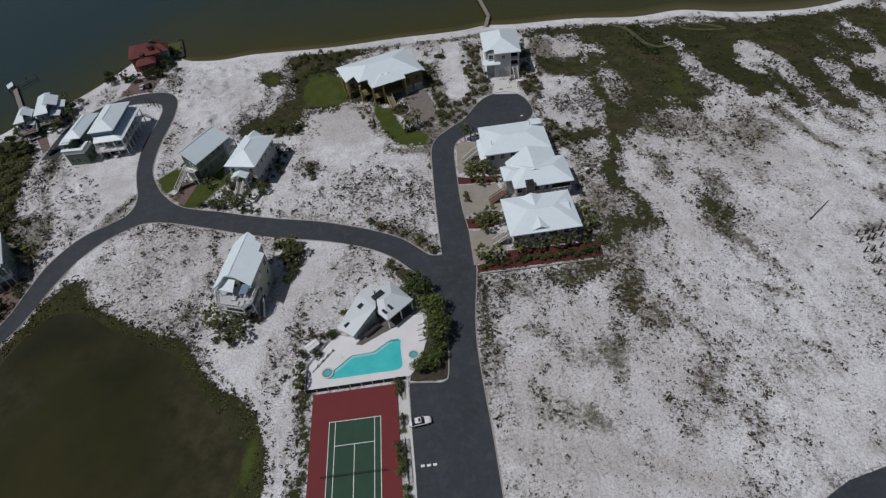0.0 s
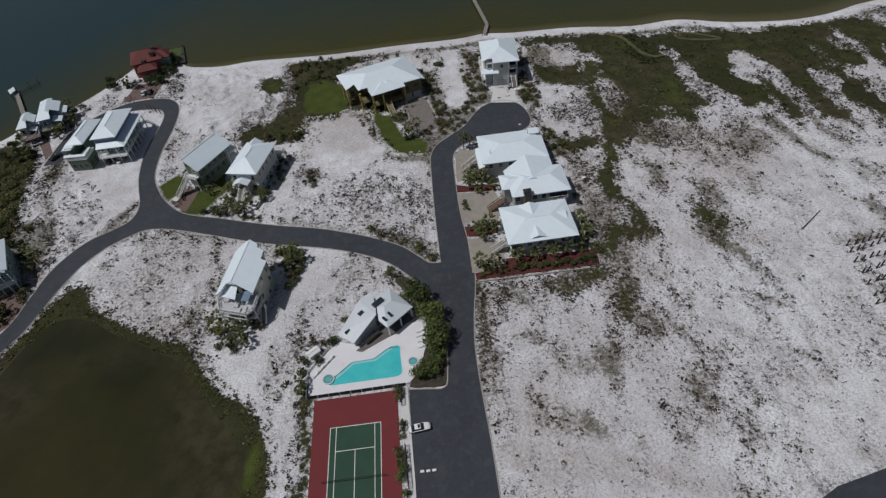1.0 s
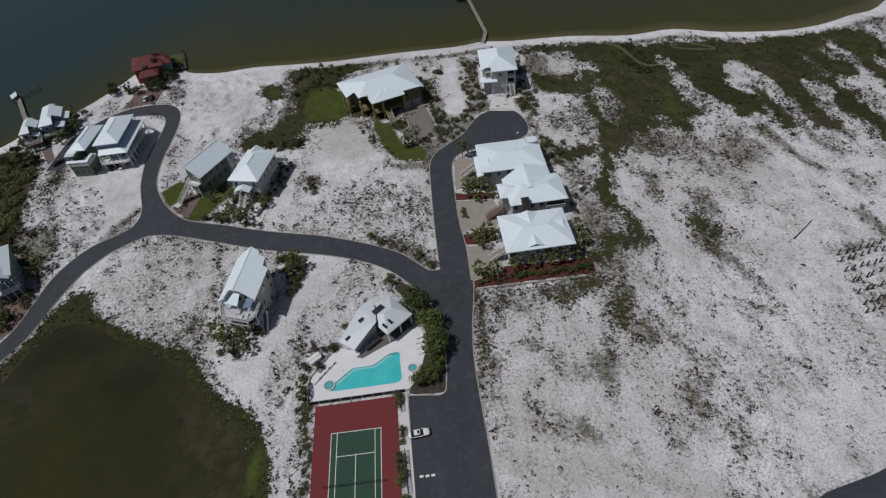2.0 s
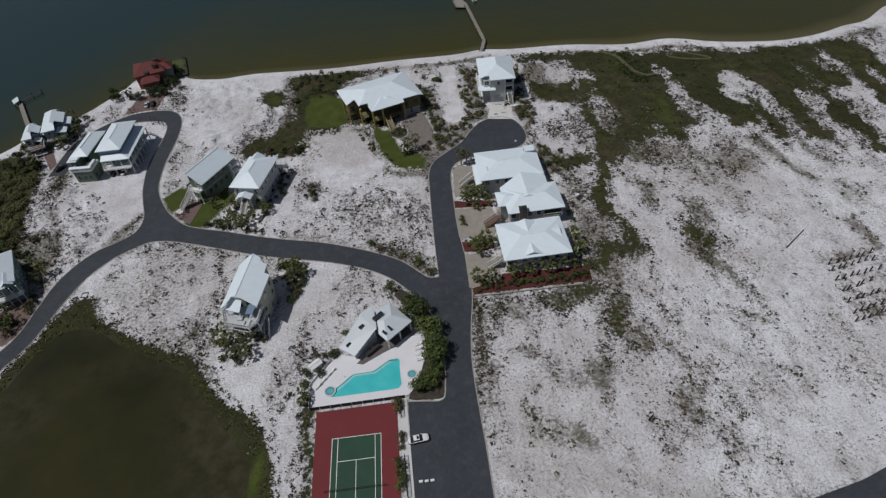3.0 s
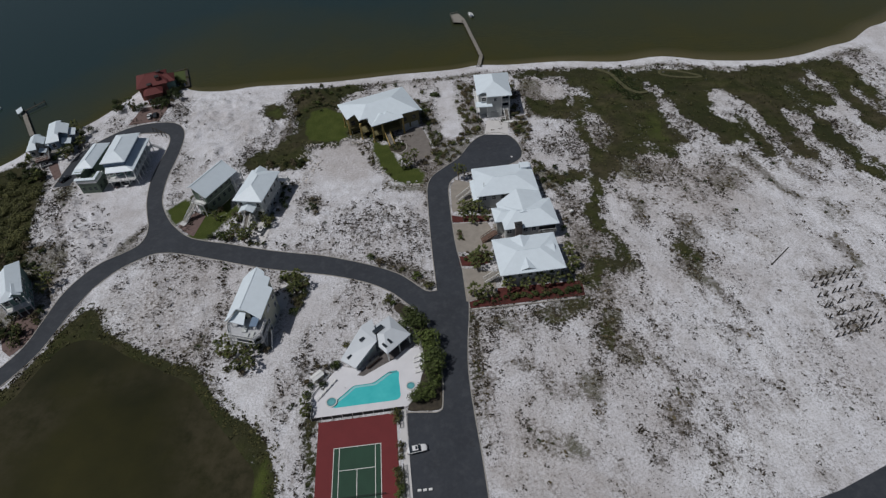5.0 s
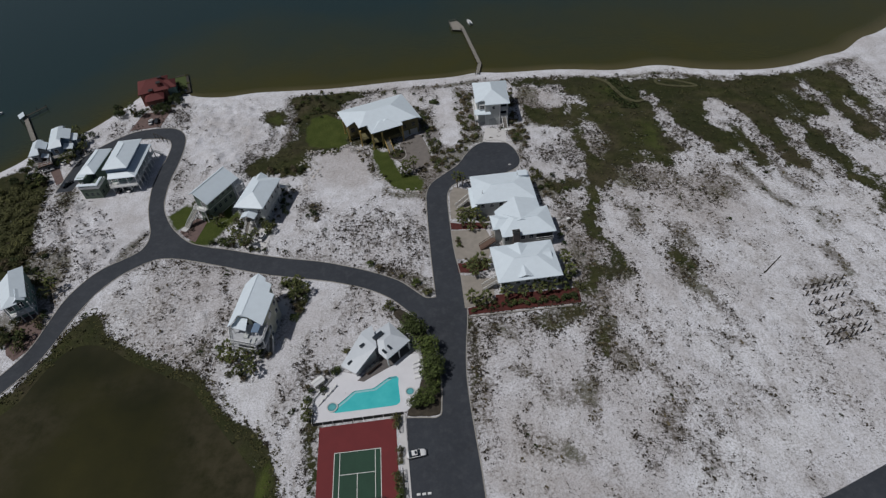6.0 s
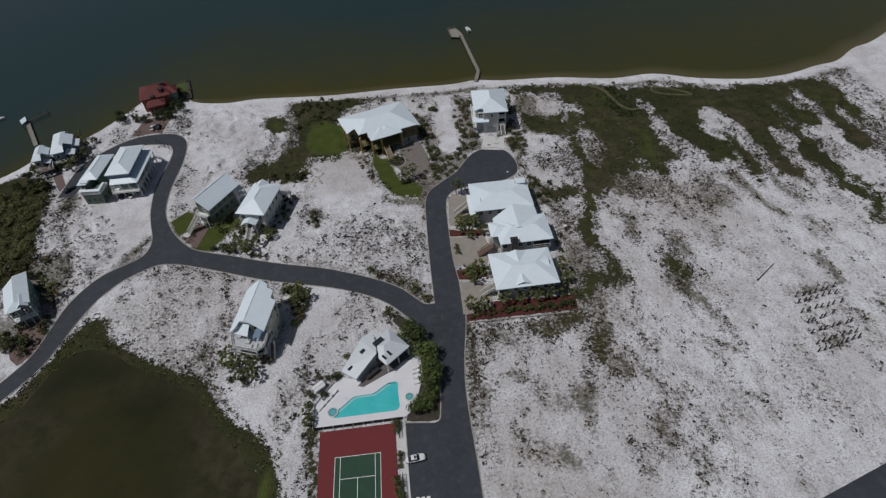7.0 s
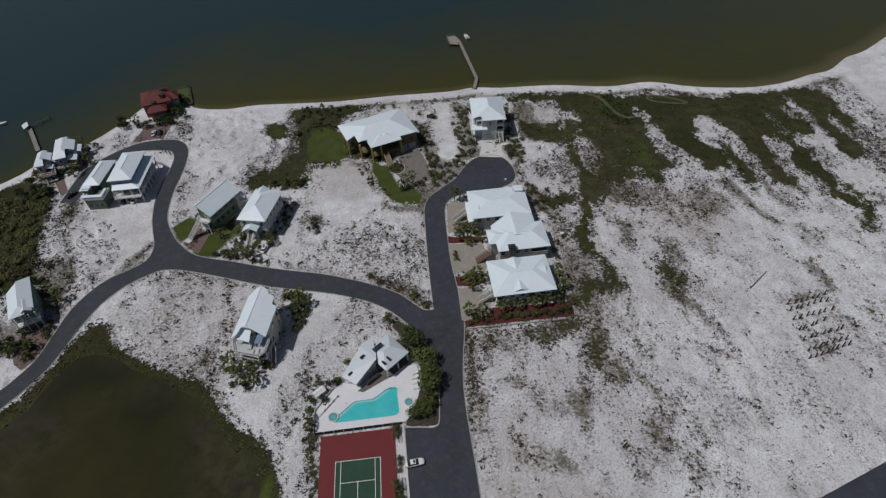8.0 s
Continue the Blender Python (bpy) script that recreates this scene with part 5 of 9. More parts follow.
def window(parent, x, y, z, face, w=1.0, h=1.5, trim=None, name="window"):
    """A window whose sill centre is at x, y, z on a wall that faces the bearing face (0 east, 90 north)."""
    trim = trim or WHITE
    key = (w, h, trim.name)
    if key not in WINDOW_MESH:
        bm = boxes((-w / 2 - 0.1, -0.08, -0.1, -w / 2, 0.10, h + 0.1), (w / 2, -0.08, -0.1, w / 2 + 0.1, 0.10, h + 0.1), (-w / 2, -0.08, -0.1, w / 2, 0.13, 0.0),
                   (-w / 2, -0.08, h, w / 2, 0.10, h + 0.1), (-w / 2, -0.05, h * 0.48, w / 2, 0.08, h * 0.52), (-0.03, -0.05, 0, 0.03, 0.075, h * 0.48))
        me = bpy.data.meshes.new("window_frame")
        bm.to_mesh(me), bm.free()
        me.materials.append(trim)
        bm = boxes((-w / 2, -0.04, 0, w / 2, 0.045, h))
        gl = bpy.data.meshes.new("pane")
        bm.to_mesh(gl), bm.free()
        gl.materials.append(GLASS)
        WINDOW_MESH[key] = me, gl
    me, gl = WINDOW_MESH[key]
    ob = shared(name, me, parent, pose(x, y, z, 0, 0, face - 90))
    shared("pane", gl, ob)
    return ob


def railing(parent, pts, z, h=1.0, mat=None, gap=0.35):
    """Posts, top and bottom rail and balusters along a line at height z."""
    bm = bmesh.new()
    for a, b in zip(pts, pts[1:]):
        L = math.dist(a, b)
        beam(bm, (*a, z + h), (*b, z + h), 0.12, 0.08)
        beam(bm, (*a, z + 0.15), (*b, z + 0.15), 0.06, 0.06)
        k = max(1, int(L / gap))
        for i in range(k + 1):
            u = i / k
            x, y = a[0] + (b[0] - a[0]) * u, a[1] + (b[1] - a[1]) * u
            s = 0.06 if i % 5 == 0 else 0.025
            box(bm, x - s, y - s, z, x + s, y + s, z + h)
    return part("railing", bm, mat or WHITE, parent)


def posts(parent, places, z0, z1, w=0.3, mat=None, name="post"):
    me = None
    for x, y in places:
        if me is None:
            ob = part(name, boxes((-w / 2, -w / 2, 0, w / 2, w / 2, z1 - z0), (-w * 0.7, -w * 0.7, 0, w * 0.7, w * 0.7, 0.2), (-w * 0.7, -w * 0.7, z1 - z0 - 0.2, w * 0.7, w * 0.7, z1 - z0 - 0.004)), mat or WHITE, parent)
            me = ob.data
        else:
            ob = shared(name, me, parent)
        ob.location = (x, y, z0)


def stairs(parent, foot, head, rise, width=1.3, mat=None, tread=None, z0=0.0):
    """A straight flight from foot up to head, with stringers, treads and handrails."""
    a, b = Vector((*foot, z0)), Vector((*head, z0 + rise))
    flat = Vector((b.x - a.x, b.y - a.y, 0))
    side = Vector((-flat.y, flat.x, 0)).normalized() * width / 2
    n = max(3, round(rise / 0.18))
    bm = bmesh.new()
    for i in range(n):
        p = a + flat * ((i + 0.5) / n)
        z = z0 + rise * (i + 1) / n
        q = flat * (0.62 / n)
        v = [p - q / 1 - side, p + q - side, p + q + side, p - q + side]
        lo, hi = [bm.verts.new((w.x, w.y, z - 0.06)) for w in v], [bm.verts.new((w.x, w.y, z)) for w in v]
        bm.faces.new(hi), bm.faces.new(lo[::-1])
        for k in range(4):
            bm.faces.new((lo[k], lo[(k + 1) % 4], hi[(k + 1) % 4], hi[k]))
    st = part("stairs", bm, tread or WOOD, parent)
    for s in (-1, 1):
        bm = bmesh.new()
        beam(bm, a + side * s, b + side * s, 0.1, 0.34)
        up = Vector((0, 0, 0.95))
        beam(bm, a + side * s + up, b + side * s + up, 0.14, 0.14)
        for k in range(6):
            p = a.lerp(b, k / 5) + side * s
            beam(bm, p, p + up, 0.09)
        part("handrail", bm, mat or WHITE, st)
    return st


def gable_front(parent, x, y, z, face, w, h, depth, mat=None, wall=None):
    """A small dormer gable that looks towards face; its ridge runs back by depth."""
    m = pose(x, y, z, 0, 0, face - 90)
    bm = bmesh.new()
    for s in (-1, 1):
        v = [bm.verts.new(m @ Vector(p)) for p in ((s * w / 2, 0.25, -0.05), (0, 0.25, h), (0, -depth, h), (s * w / 2, -depth, -0.05))]
        u = [bm.verts.new(m @ Vector((p[0], p[1], p[2] - 0.16))) for p in ((s * w / 2, 0.25, -0.05), (0, 0.25, h), (0, -depth, h), (s * w / 2, -depth, -0.05))]
        bm.faces.new(v), bm.faces.new(u[::-1])
        for i in range(4):
            bm.faces.new((u[i], u[(i + 1) % 4], v[(i + 1) % 4], v[i]))
    bmesh.ops.recalc_face_normals(bm, faces=bm.faces[:])
    d = part("dormer", bm, mat or WHITE_ROOF, parent)
    bm = bmesh.new()
    tri = [(-w / 2 + 0.25, 0, 0), (w / 2 - 0.25, 0, 0), (0, 0, h - 0.2)]
    f1, f2 = [bm.verts.new(m @ Vector(p)) for p in tri], [bm.verts.new(m @ Vector((p[0], p[1] - 0.3, p[2]))) for p in tri]
    bm.faces.new(f1), bm.faces.new(f2[::-1])
    for i in range(3):
        bm.faces.new((f1[i], f2[i], f2[(i + 1) % 3], f1[(i + 1) % 3]))
    bmesh.ops.recalc_face_normals(bm, faces=bm.faces[:])
    part("louvre", bm, wall or GREY, d)
    return d


# ---------------------------------------------------------------- the row of three white-roofed houses
def row_house_south():
    h = thing("house", 49.3, 49.2, 0, 1, "pale grey raised beach house with a white hipped metal roof", "house", "row of white-roofed houses")
    hip_roof(h, -9.3, -7.4, 9.3, 7.4, 6.0, 1.7, "x", 6.0)
    gable_front(h, -1.2, -6.4, 6.2, 270, 5.0, 0.95, 4.2)
    gable_front(h, -1.0, 6.3, 6.3, 90, 6.0, 1.15, 5.0)
    gable_front(h, 7.6, 1.2, 6.3, 0, 6.4, 0.9, 4.6)
    bm = boxes((-8.3, -6.4, 0, 4.4, 6.4, 5.85), (4.4, -3.2, 0, 8.3, 6.4, 5.85))
    part("wall", bm, PALE_GREY, h)
    part("floor_band", boxes((-8.36, -6.46, 2.75, 4.46, 6.46, 2.95), (4.3, -6.4, 2.7, 8.3, -3.2, 2.95)), WHITE, h)
    posts(h, [(4.7, -6.1), (6.4, -6.1), (8.1, -6.1), (8.1, -3.4)], 0, 5.8, 0.28)
    railing(h, [(4.5, -6.2), (8.2, -6.2), (8.2, -3.3)], 2.95)
    for x, z in ((-7.0, 3.6), (-7.0, 0.8), (-3.5, 3.7), (-0.6, 3.7), (2.4, 3.7), (0.5, 0.8)):
        window(h, x, -6.4, z, 270, 1.2, 1.5)
    for y in (-4, 0, 4):
        window(h, -8.3, y, 3.7, 180, 1.1, 1.6)
        window(h, 8.3, y + 1.5, 3.6, 0, 1.2, 1.6)
    part("entry_porch", boxes((-9.2, -4.9, 2.6, -8.3, -1.6, 2.85)), WOOD, h)
    railing(h, [(-9.1, -4.8), (-8.4, -4.8)], 2.85)
    stairs(h, (-13.3, -3.3), (-9.2, -3.3), 2.8, 1.9)
    part("foundation", boxes((-8.4, -6.5, -0.3, 8.4, 6.5, 0.12)), CONCRETE, h)


def row_house_middle():
    h = thing("house", 52.3, 66.2, 0, 1, "white-roofed raised house with brown chimney and west wing", "house", "row of white-roofed houses")
    hip_roof(h, -8.0, -6.1, 8.8, 6.1, 6.0, 1.75, "x", 4.8)
    # connecting wing: its ridge runs north under the neighbour's eave, its north-west corner is cut off
    zf = lambda x, y: 6.0 + 1.9 * ((x + 8.3) / 7.2 if x < -1.1 else (6.4 - x) / 7.5)
    bm = bmesh.new()
    roof_on(bm, [(-8.3, -1.0), (6.4, -1.0), (6.4, 10.4), (-1.1, 10.4), (-8.3, 6.4)], [((-1.1, -1.0), (-1.1, 10.4))], zf)
    part("wing_roof", bm, WHITE_ROOF, h)
    hip_roof(h, -10.2, -2.2, -2.0, 4.6, 5.95, 1.2, "x", 2.6, name="wing_roof")
    part("wall", boxes((-7.2, -5.3, 0, 8.0, 5.3, 5.85)), GREY, h)
    part("wing_wall", boxes((-9.4, -1.4, 0, -7.2, 3.8, 5.8), (-6.9, 5.3, 0, 5.2, 6.2, 5.85), (-4.2, 6.2, 0, 5.2, 10.2, 5.85)), GREY, h)
    c = part("chimney", boxes((-4.7, -6.7, 0, -2.7, -5.2, 7.5)), CHIMNEY, h, "grey-brown boarded chimney")
    part("chimney_cap", boxes((-4.85, -6.85, 7.5, -2.55, -5.05, 7.7), (-4.2, -6.4, 7.7, -3.2, -5.5, 8.05)), DARK, c)
    for x in (-6.3, -1.4, 1.2):
        window(h, x, -5.3, 3.6, 270, 1.3, 1.5)
    part("balcony", boxes((2.6, -6.0, 2.8, 8.0, -5.3, 3.0)), WOOD, h)
    railing(h, [(2.6, -5.95), (8.0, -5.95)], 3.0)
    # flat dark sheet on the wall, painting the shade behind the balcony
    part("balcony_recess", boxes((2.8, -5.36, 3.0, 7.8, -5.29, 5.5)), DARK, h)
    for y in (-2.5, 1.0, 4.0):
        window(h, 8.0, y, 3.6, 0, 1.2, 1.5)
    part("entry_porch", boxes((-10.4, -2.2, 2.6, -9.4, 0.6, 2.85)), WOOD, h)
    stairs(h, (-14.6, -3.4), (-9.8, -2.9), 2.8, 2.2, BROWN, BROWN)
    part("foundation", boxes((-7.3, -5.4, -0.3, 8.1, 5.4, 0.12)), CONCRETE, h)


def row_house_north():
    h = thing("house", 48.5, 84.5, 0, 0, "white-roofed raised house beside the turning circle", "house", "row of white-roofed houses")
    hip_roof(h, -10.1, -7.6, 10.1, 7.6, 6.0, 1.5, "x", 6.5)
    part("wall", boxes((-9.2, -6.7, 0, 9.2, 6.7, 5.85)), PALE_GREY, h)
    part("roof_hatch", boxes((6.2, 3.6, 6.9, 9.4, 6.6, 7.2)), WHITE_ROOF, h)
    shed_roof(h, [(-9.2, -6.9, 4.6), (-9.2, 3.6, 4.6), (-11.2, 3.6, 4.0), (-11.2, -6.9, 4.0)])
    posts(h, [(-11.0, -6.6), (-11.0, -3.2), (-11.0, 0.2), (-11.0, 3.4)], 0, 3.95, 0.25)
    part("porch_floor", boxes((-11.2, -6.9, 2.4, -9.2, 3.6, 2.65)), WHITE, h)
    railing(h, [(-11.1, -1.2), (-11.1, -6.8), (-9.3, -6.8)], 2.65)
    stairs(h, (-16.0, -1.2), (-11.3, 0.3), 2.6, 1.9)
    for x in (-7.5, -4.5, -1.5):
        window(h, x, -6.7, 3.5, 270, 1.2, 1.5)
    for y in (-4, 0, 4):
        window(h, 9.2, y, 3.6, 0, 1.2, 1.5)
    for x, y, z in ((-7.2, -3.5, 8.2), (5.9, 4.4, 8.0)):
        bm = bmesh.new()
        tube(bm, (x, y, 6.6), (x, y, z), 0.09, 0.09)
        part("vent_pipe", bm, METAL, h)


row_house_south(), row_house_middle(), row_house_north()


# ---------------------------------------------------------------- the golden house and the grey house by the bay
def golden_house():
    h = thing("house", 8.0, 138.6, 0, 19, "olive house on tall golden posts with a stepped white roof", "house")
    cut = [(13.6, -11.4), (5.2, -11.2), (5.2, -12.9), (-1.6, -12.9), (-7.8, -12.9), (-7.8, -8.4), (-11.2, -8.4), (-11.2, -2.9), (-14.6, -2.9), (-14.6, 10.2), (13.6, 10.2)]
    hip_roof(h, -14.6, -13.6, 13.6, 10.2, 7.0, 3.6, "x", 9.0, cut=cut)
    hip_roof(h, -7.8, -12.9, 5.2, -4.0, 7.24, 2.1, "y", 5.5, name="wing_roof")
    part("wall", boxes((-6.6, -7.0, 2.4, 4.6, 9.2, 6.7), (4.6, -10.0, 0, 12.6, 9.2, 6.7), (-13.4, -1.8, 2.4, -6.6, 9.2, 6.7)), OLIVE, h)
    part("lower_wall", boxes((-6.4, -6.6, 0, 4.58, 8.8, 2.4), (-13.0, -1.5, 0, -6.4, 8.8, 2.4)), OLIVE, h)
    part("deck", boxes((-13.8, -2.6, 2.2, -10.4, 9.0, 2.42), (-10.4, -8.0, 2.2, -6.9, 9.0, 2.42), (-6.9, -12.3, 2.2, 4.58, -7.0, 2.42)), OLIVE, h)
    posts(h, [(-14.2, -2.6), (-10.9, -8.0), (-7.4, -12.5), (-3.6, -12.5), (4.9, -12.5), (-14.2, 4.0)], 0, 6.8, 0.5, GOLD)
    railing(h, [(-13.7, 8.8), (-13.7, -2.5), (-10.4, -2.5), (-10.4, -7.9), (-6.9, -7.9), (-6.9, -12.2), (-3.2, -12.2)], 2.42, 1.0, OLIVE)
    railing(h, [(-0.9, -12.2), (4.5, -12.2)], 2.42, 1.0, OLIVE)
    stairs(h, (-2.4, -18.9), (-2.0, -12.3), 2.4, 2.0, GOLD)
    for x in (6.6, 10.4):
        g = part("garage_door", boxes((x - 1.5, -10.12, 0, x + 1.5, -9.95, 2.3)), PALE_GREY, h)
        part("garage_panel", boxes(*[(x - 1.35, -10.16, 0.15 + k * 0.55, x + 1.35, -10.11, 0.58 + k * 0.55) for k in range(4)]), GREY, g)
    for x in (-5.2, -3.0, 0.2, 3.0):
        window(h, x, -7.0, 3.3, 270, 1.5, 1.9, OLIVE)
    for x in (6.6, 10.4):
        window(h, x, -10.0, 3.6, 270, 1.4, 1.6, OLIVE)
    for x in (-12.2, -9.0):
        window(h, x, -1.8, 3.3, 270, 1.5, 1.9, OLIVE)
    for y in (-3.5, 1.0, 5.5):
        window(h, 12.6, y, 3.4, 0, 1.3, 1.6)
    part("foundation", boxes((-6.5, -6.7, -0.3, 4.58, 8.9, 0.1), (-13.1, -1.6, -0.3, -6.5, 8.9, 0.1), (4.58, -10.06, -0.3, 12.7, 9.3, 0.1)), CONCRETE, h)


def grey_bay_house():
    h = thing("house", 53.6, 141.0, 0, -3, "tall grey three-storey house with a white hipped roof", "house")
    cut = [(-6.9, -7.4), (-3.2, -7.4), (-3.2, -9.2), (6.6, -9.2), (6.6, 3.6), (7.2, 3.6), (7.2, 9.4), (-6.9, 9.4)]
    hip_roof(h, -6.9, -9.2, 6.9, 9.4, 9.6, 3.2, "y", 6.2, cut=cut)
    part("wall", boxes((-5.9, -6.6, 0, -3.0, 8.6, 9.4), (-3.0, -8.4, 0, 2.6, 8.6, 9.4), (2.6, -5.6, 0, 6.0, 8.6, 9.4)), PALE_GREY, h)
    for k in range(2):
        z = 3.1 + 3.1 * k
        part("balcony", boxes((2.6, -8.4, z - 0.15, 6.0, -5.6, z + 0.08)), WHITE, h)
        railing(h, [(2.7, -8.3), (5.9, -8.3), (5.9, -5.7)], z + 0.08, 0.95)
        part("balcony_door", boxes((3.0, -5.68, z + 0.1, 5.6, -5.58, z + 2.4)), GLASS, h)
    posts(h, [(5.8, -8.2), (2.8, -8.2)], 0, 9.4, 0.32)
    part("corner_trim", boxes((-6.02, -6.72, 0, -5.8, -6.5, 9.4), (-3.1, -8.5, 0, -2.9, -8.3, 9.4), (2.5, -8.5, 0, 2.68, -8.3, 9.4)), WHITE, h)
    shed_roof(h, [(-7.4, -6.4, 6.3), (-7.4, -9.3, 5.6), (-1.0, -9.6, 5.6), (-1.0, -8.4, 6.1), (-3.1, -8.4, 6.1), (-3.1, -6.4, 6.3)])
    part("bay_window", boxes((-5.4, -7.4, 6.6, -3.0, -6.6, 8.8)), WHITE, h)
    window(h, -4.2, -7.4, 6.9, 270, 1.6, 1.5)
    posts(h, [(-7.1, -9.0), (-7.1, -4.5), (-7.1, 0), (-7.1, 5)], 0, 5.5, 0.25)
    part("side_deck", boxes((-7.3, -9.1, 2.9, -5.9, 8, 3.1)), WHITE, h)
    railing(h, [(-7.2, -9.0), (-7.2, 8)], 3.1)
    window(h, 0.2, -8.4, 7.0, 270, 1.0, 1.3)
    g = part("garage_door", boxes((-1.9, -8.52, 0.05, 1.5, -8.38, 2.5)), PALE_GREY, h)
    part("garage_panel", boxes(*[(-1.7, -8.56, 0.2 + k * 0.58, 1.3, -8.51, 0.66 + k * 0.58) for k in range(4)]), GREY, g)
    stairs(h, (4.6, -12.2), (4.3, -8.5), 3.0, 1.6)
    part("step_pad", boxes((3.0, -13.4, 0, 6.8, -12.0, 0.25)), WHITE, h)
    for y in (-3, 1, 5):
        for z in (3.8, 6.9):
            window(h, 6.0, y, z, 0, 1.1, 1.5)
    part("foundation", boxes((-6.0, -8.5, -0.3, 6.1, 8.7, 0.1)), CONCRETE, h)


golden_house(), grey_bay_house()


# ---------------------------------------------------------------- the cream house and the two houses on the lane
def cream_house():
    h = thing("house", -27.7, 43.0, 0, -9.5, "tall cream house with white gabled roof and south decks", "house")
    cut = [(-4.5, -9.6), (-3.2, -8.8), (-2.4, -6.3), (0.5, -6.9), (5.0, -8.7), (5.1, 2.2), (3.6, 2.6), (3.4, 5.6), (1.6, 6.2), (1.3, 7.4), (-1.0, 8.6), (-2.9, 7.7), (-3.8, 6.6), (-4.5, 5.6)]
    slope = lambda x, y: 9.1 + 1.6 * (1 - (x + 1.0) / 6.1 if x > -1.0 else 1 - (-1.0 - x) / 3.5)
    bm = bmesh.new()
    roof_on(bm, cut, [((-1.0, -6.5), (-1.0, 8.5))], slope)
    rf = part("roof", bm, WHITE_ROOF, h)
    bm = bmesh.new()
    beam(bm, (-1.0, -6.4, 10.73), (-1.0, 8.3, 10.73), 0.3, 0.07)
    part("ridge_cap", bm, WHITE_ROOF, rf)
    part("wall", boxes((-3.9, -5.8, 0, 4.75, 2.2, 9.0), (-3.9, 2.2, 0, 2.6, 6.0, 9.0)), CREAM, h)
    gb = bmesh.new()
    for y, x1 in ((-5.75, 4.6), (5.6, 2.4)):
        f1, f2 = [gb.verts.new(p) for p in ((-3.8, y, 9.0), (x1, y, 9.0), (-1.0, y, 10.4))], [gb.verts.new(p) for p in ((-3.8, y + 0.3, 9.0), (x1, y + 0.3, 9.0), (-1.0, y + 0.3, 10.4))]
        gb.faces.new(f1), gb.faces.new(f2[::-1])
        for i in range(3):
            gb.faces.new((f1[i], f2[i], f2[(i + 1) % 3], f1[(i + 1) % 3]))
    bmesh.ops.recalc_face_normals(gb, faces=gb.faces[:])
    part("gable", gb, CREAM, h)
    ring = [(-4.6, -5.8), (-5.4, -8.2), (-3.8, -11.6), (3.2, -12.9), (4.8, -11.0), (4.7, -5.8)]
    for z, mat in ((5.6, PALE_DECK), (2.9, PALE_DECK)):
        bm = bmesh.new()
        prism(bm, ring, z - 0.25, z)
        part("deck", bm, mat, h, "grey boarded deck")
        bm = bmesh.new()
        for a, b in zip(ring, ring[1:]):
            beam(bm, (*a, z - 0.12), (*b, z - 0.12), 0.12, 0.42)
        part("deck_fascia", bm, WHITE, h)
        railing(h, ring, z, 1.05, None, 0.22)
    posts(h, ring[:-1], 0, 5.5, 0.26)
    part("sliding_door", boxes((0.6, -5.9, 5.7, 3.4, -5.78, 8.0), (-3.2, -5.9, 5.7, -0.6, -5.78, 8.0), (0.6, -5.9, 3.0, 3.4, -5.78, 5.0)), GLASS, h)
    shed_roof(h, [(-3.9, -9.0, 8.35), (0.6, -10.1, 8.35), (0.0, -6.2, 8.75), (-2.9, -5.7, 8.75)], 0.2, None, "deck_roof")
    posts(h, [(-3.6, -8.8), (0.3, -9.8)], 5.6, 8.25, 0.16)
    part("deck_furniture", boxes((-0.6, -10.6, 5.6, 0.6, -8.8, 6.1), (2.2, -12.2, 5.6, 3.0, -10.4, 6.0), (0.9, -12.4, 5.6, 1.6, -10.8, 6.0)), PALE_GREY, h)
    part("sun_awning", boxes((1.6, -9.8, 7.3, 3.6, -6.6, 7.45)), BLUE, h, "blue awning over the deck")
    for x in (1.7, 3.4):
        part("canopy_post", boxes((x, -9.7, 5.6, x + 0.1, -9.6, 7.3)), WHITE, h)
    for y, z, w in ((0.9, 6.4, 1.2), (0.6, 3.4, 1.0), (-2.6, 6.6, 0.6), (-5.2, 3.2, 1.0), (-1.4, 0.6, 1.1), (-5.4, 0.5, 1.2)):
        window(h, 4.75, y, z, 0, w, 1.4)
    part("shutter", boxes((4.77, -4.4, 6.2, 4.87, -2.6, 7.4)), WHITE, h)
    stairs(h, (5.9, -11.6), (5.5, -8.0), 2.8, 1.2)
    part("foundation", boxes((-4.0, -5.9, -0.3, 4.85, 6.1, 0.1)), CONCRETE, h)
    part("parking_pad", boxes((2.3, 2.3, -0.1, 6.2, 11.5, 0.06)), CONCRETE, h)


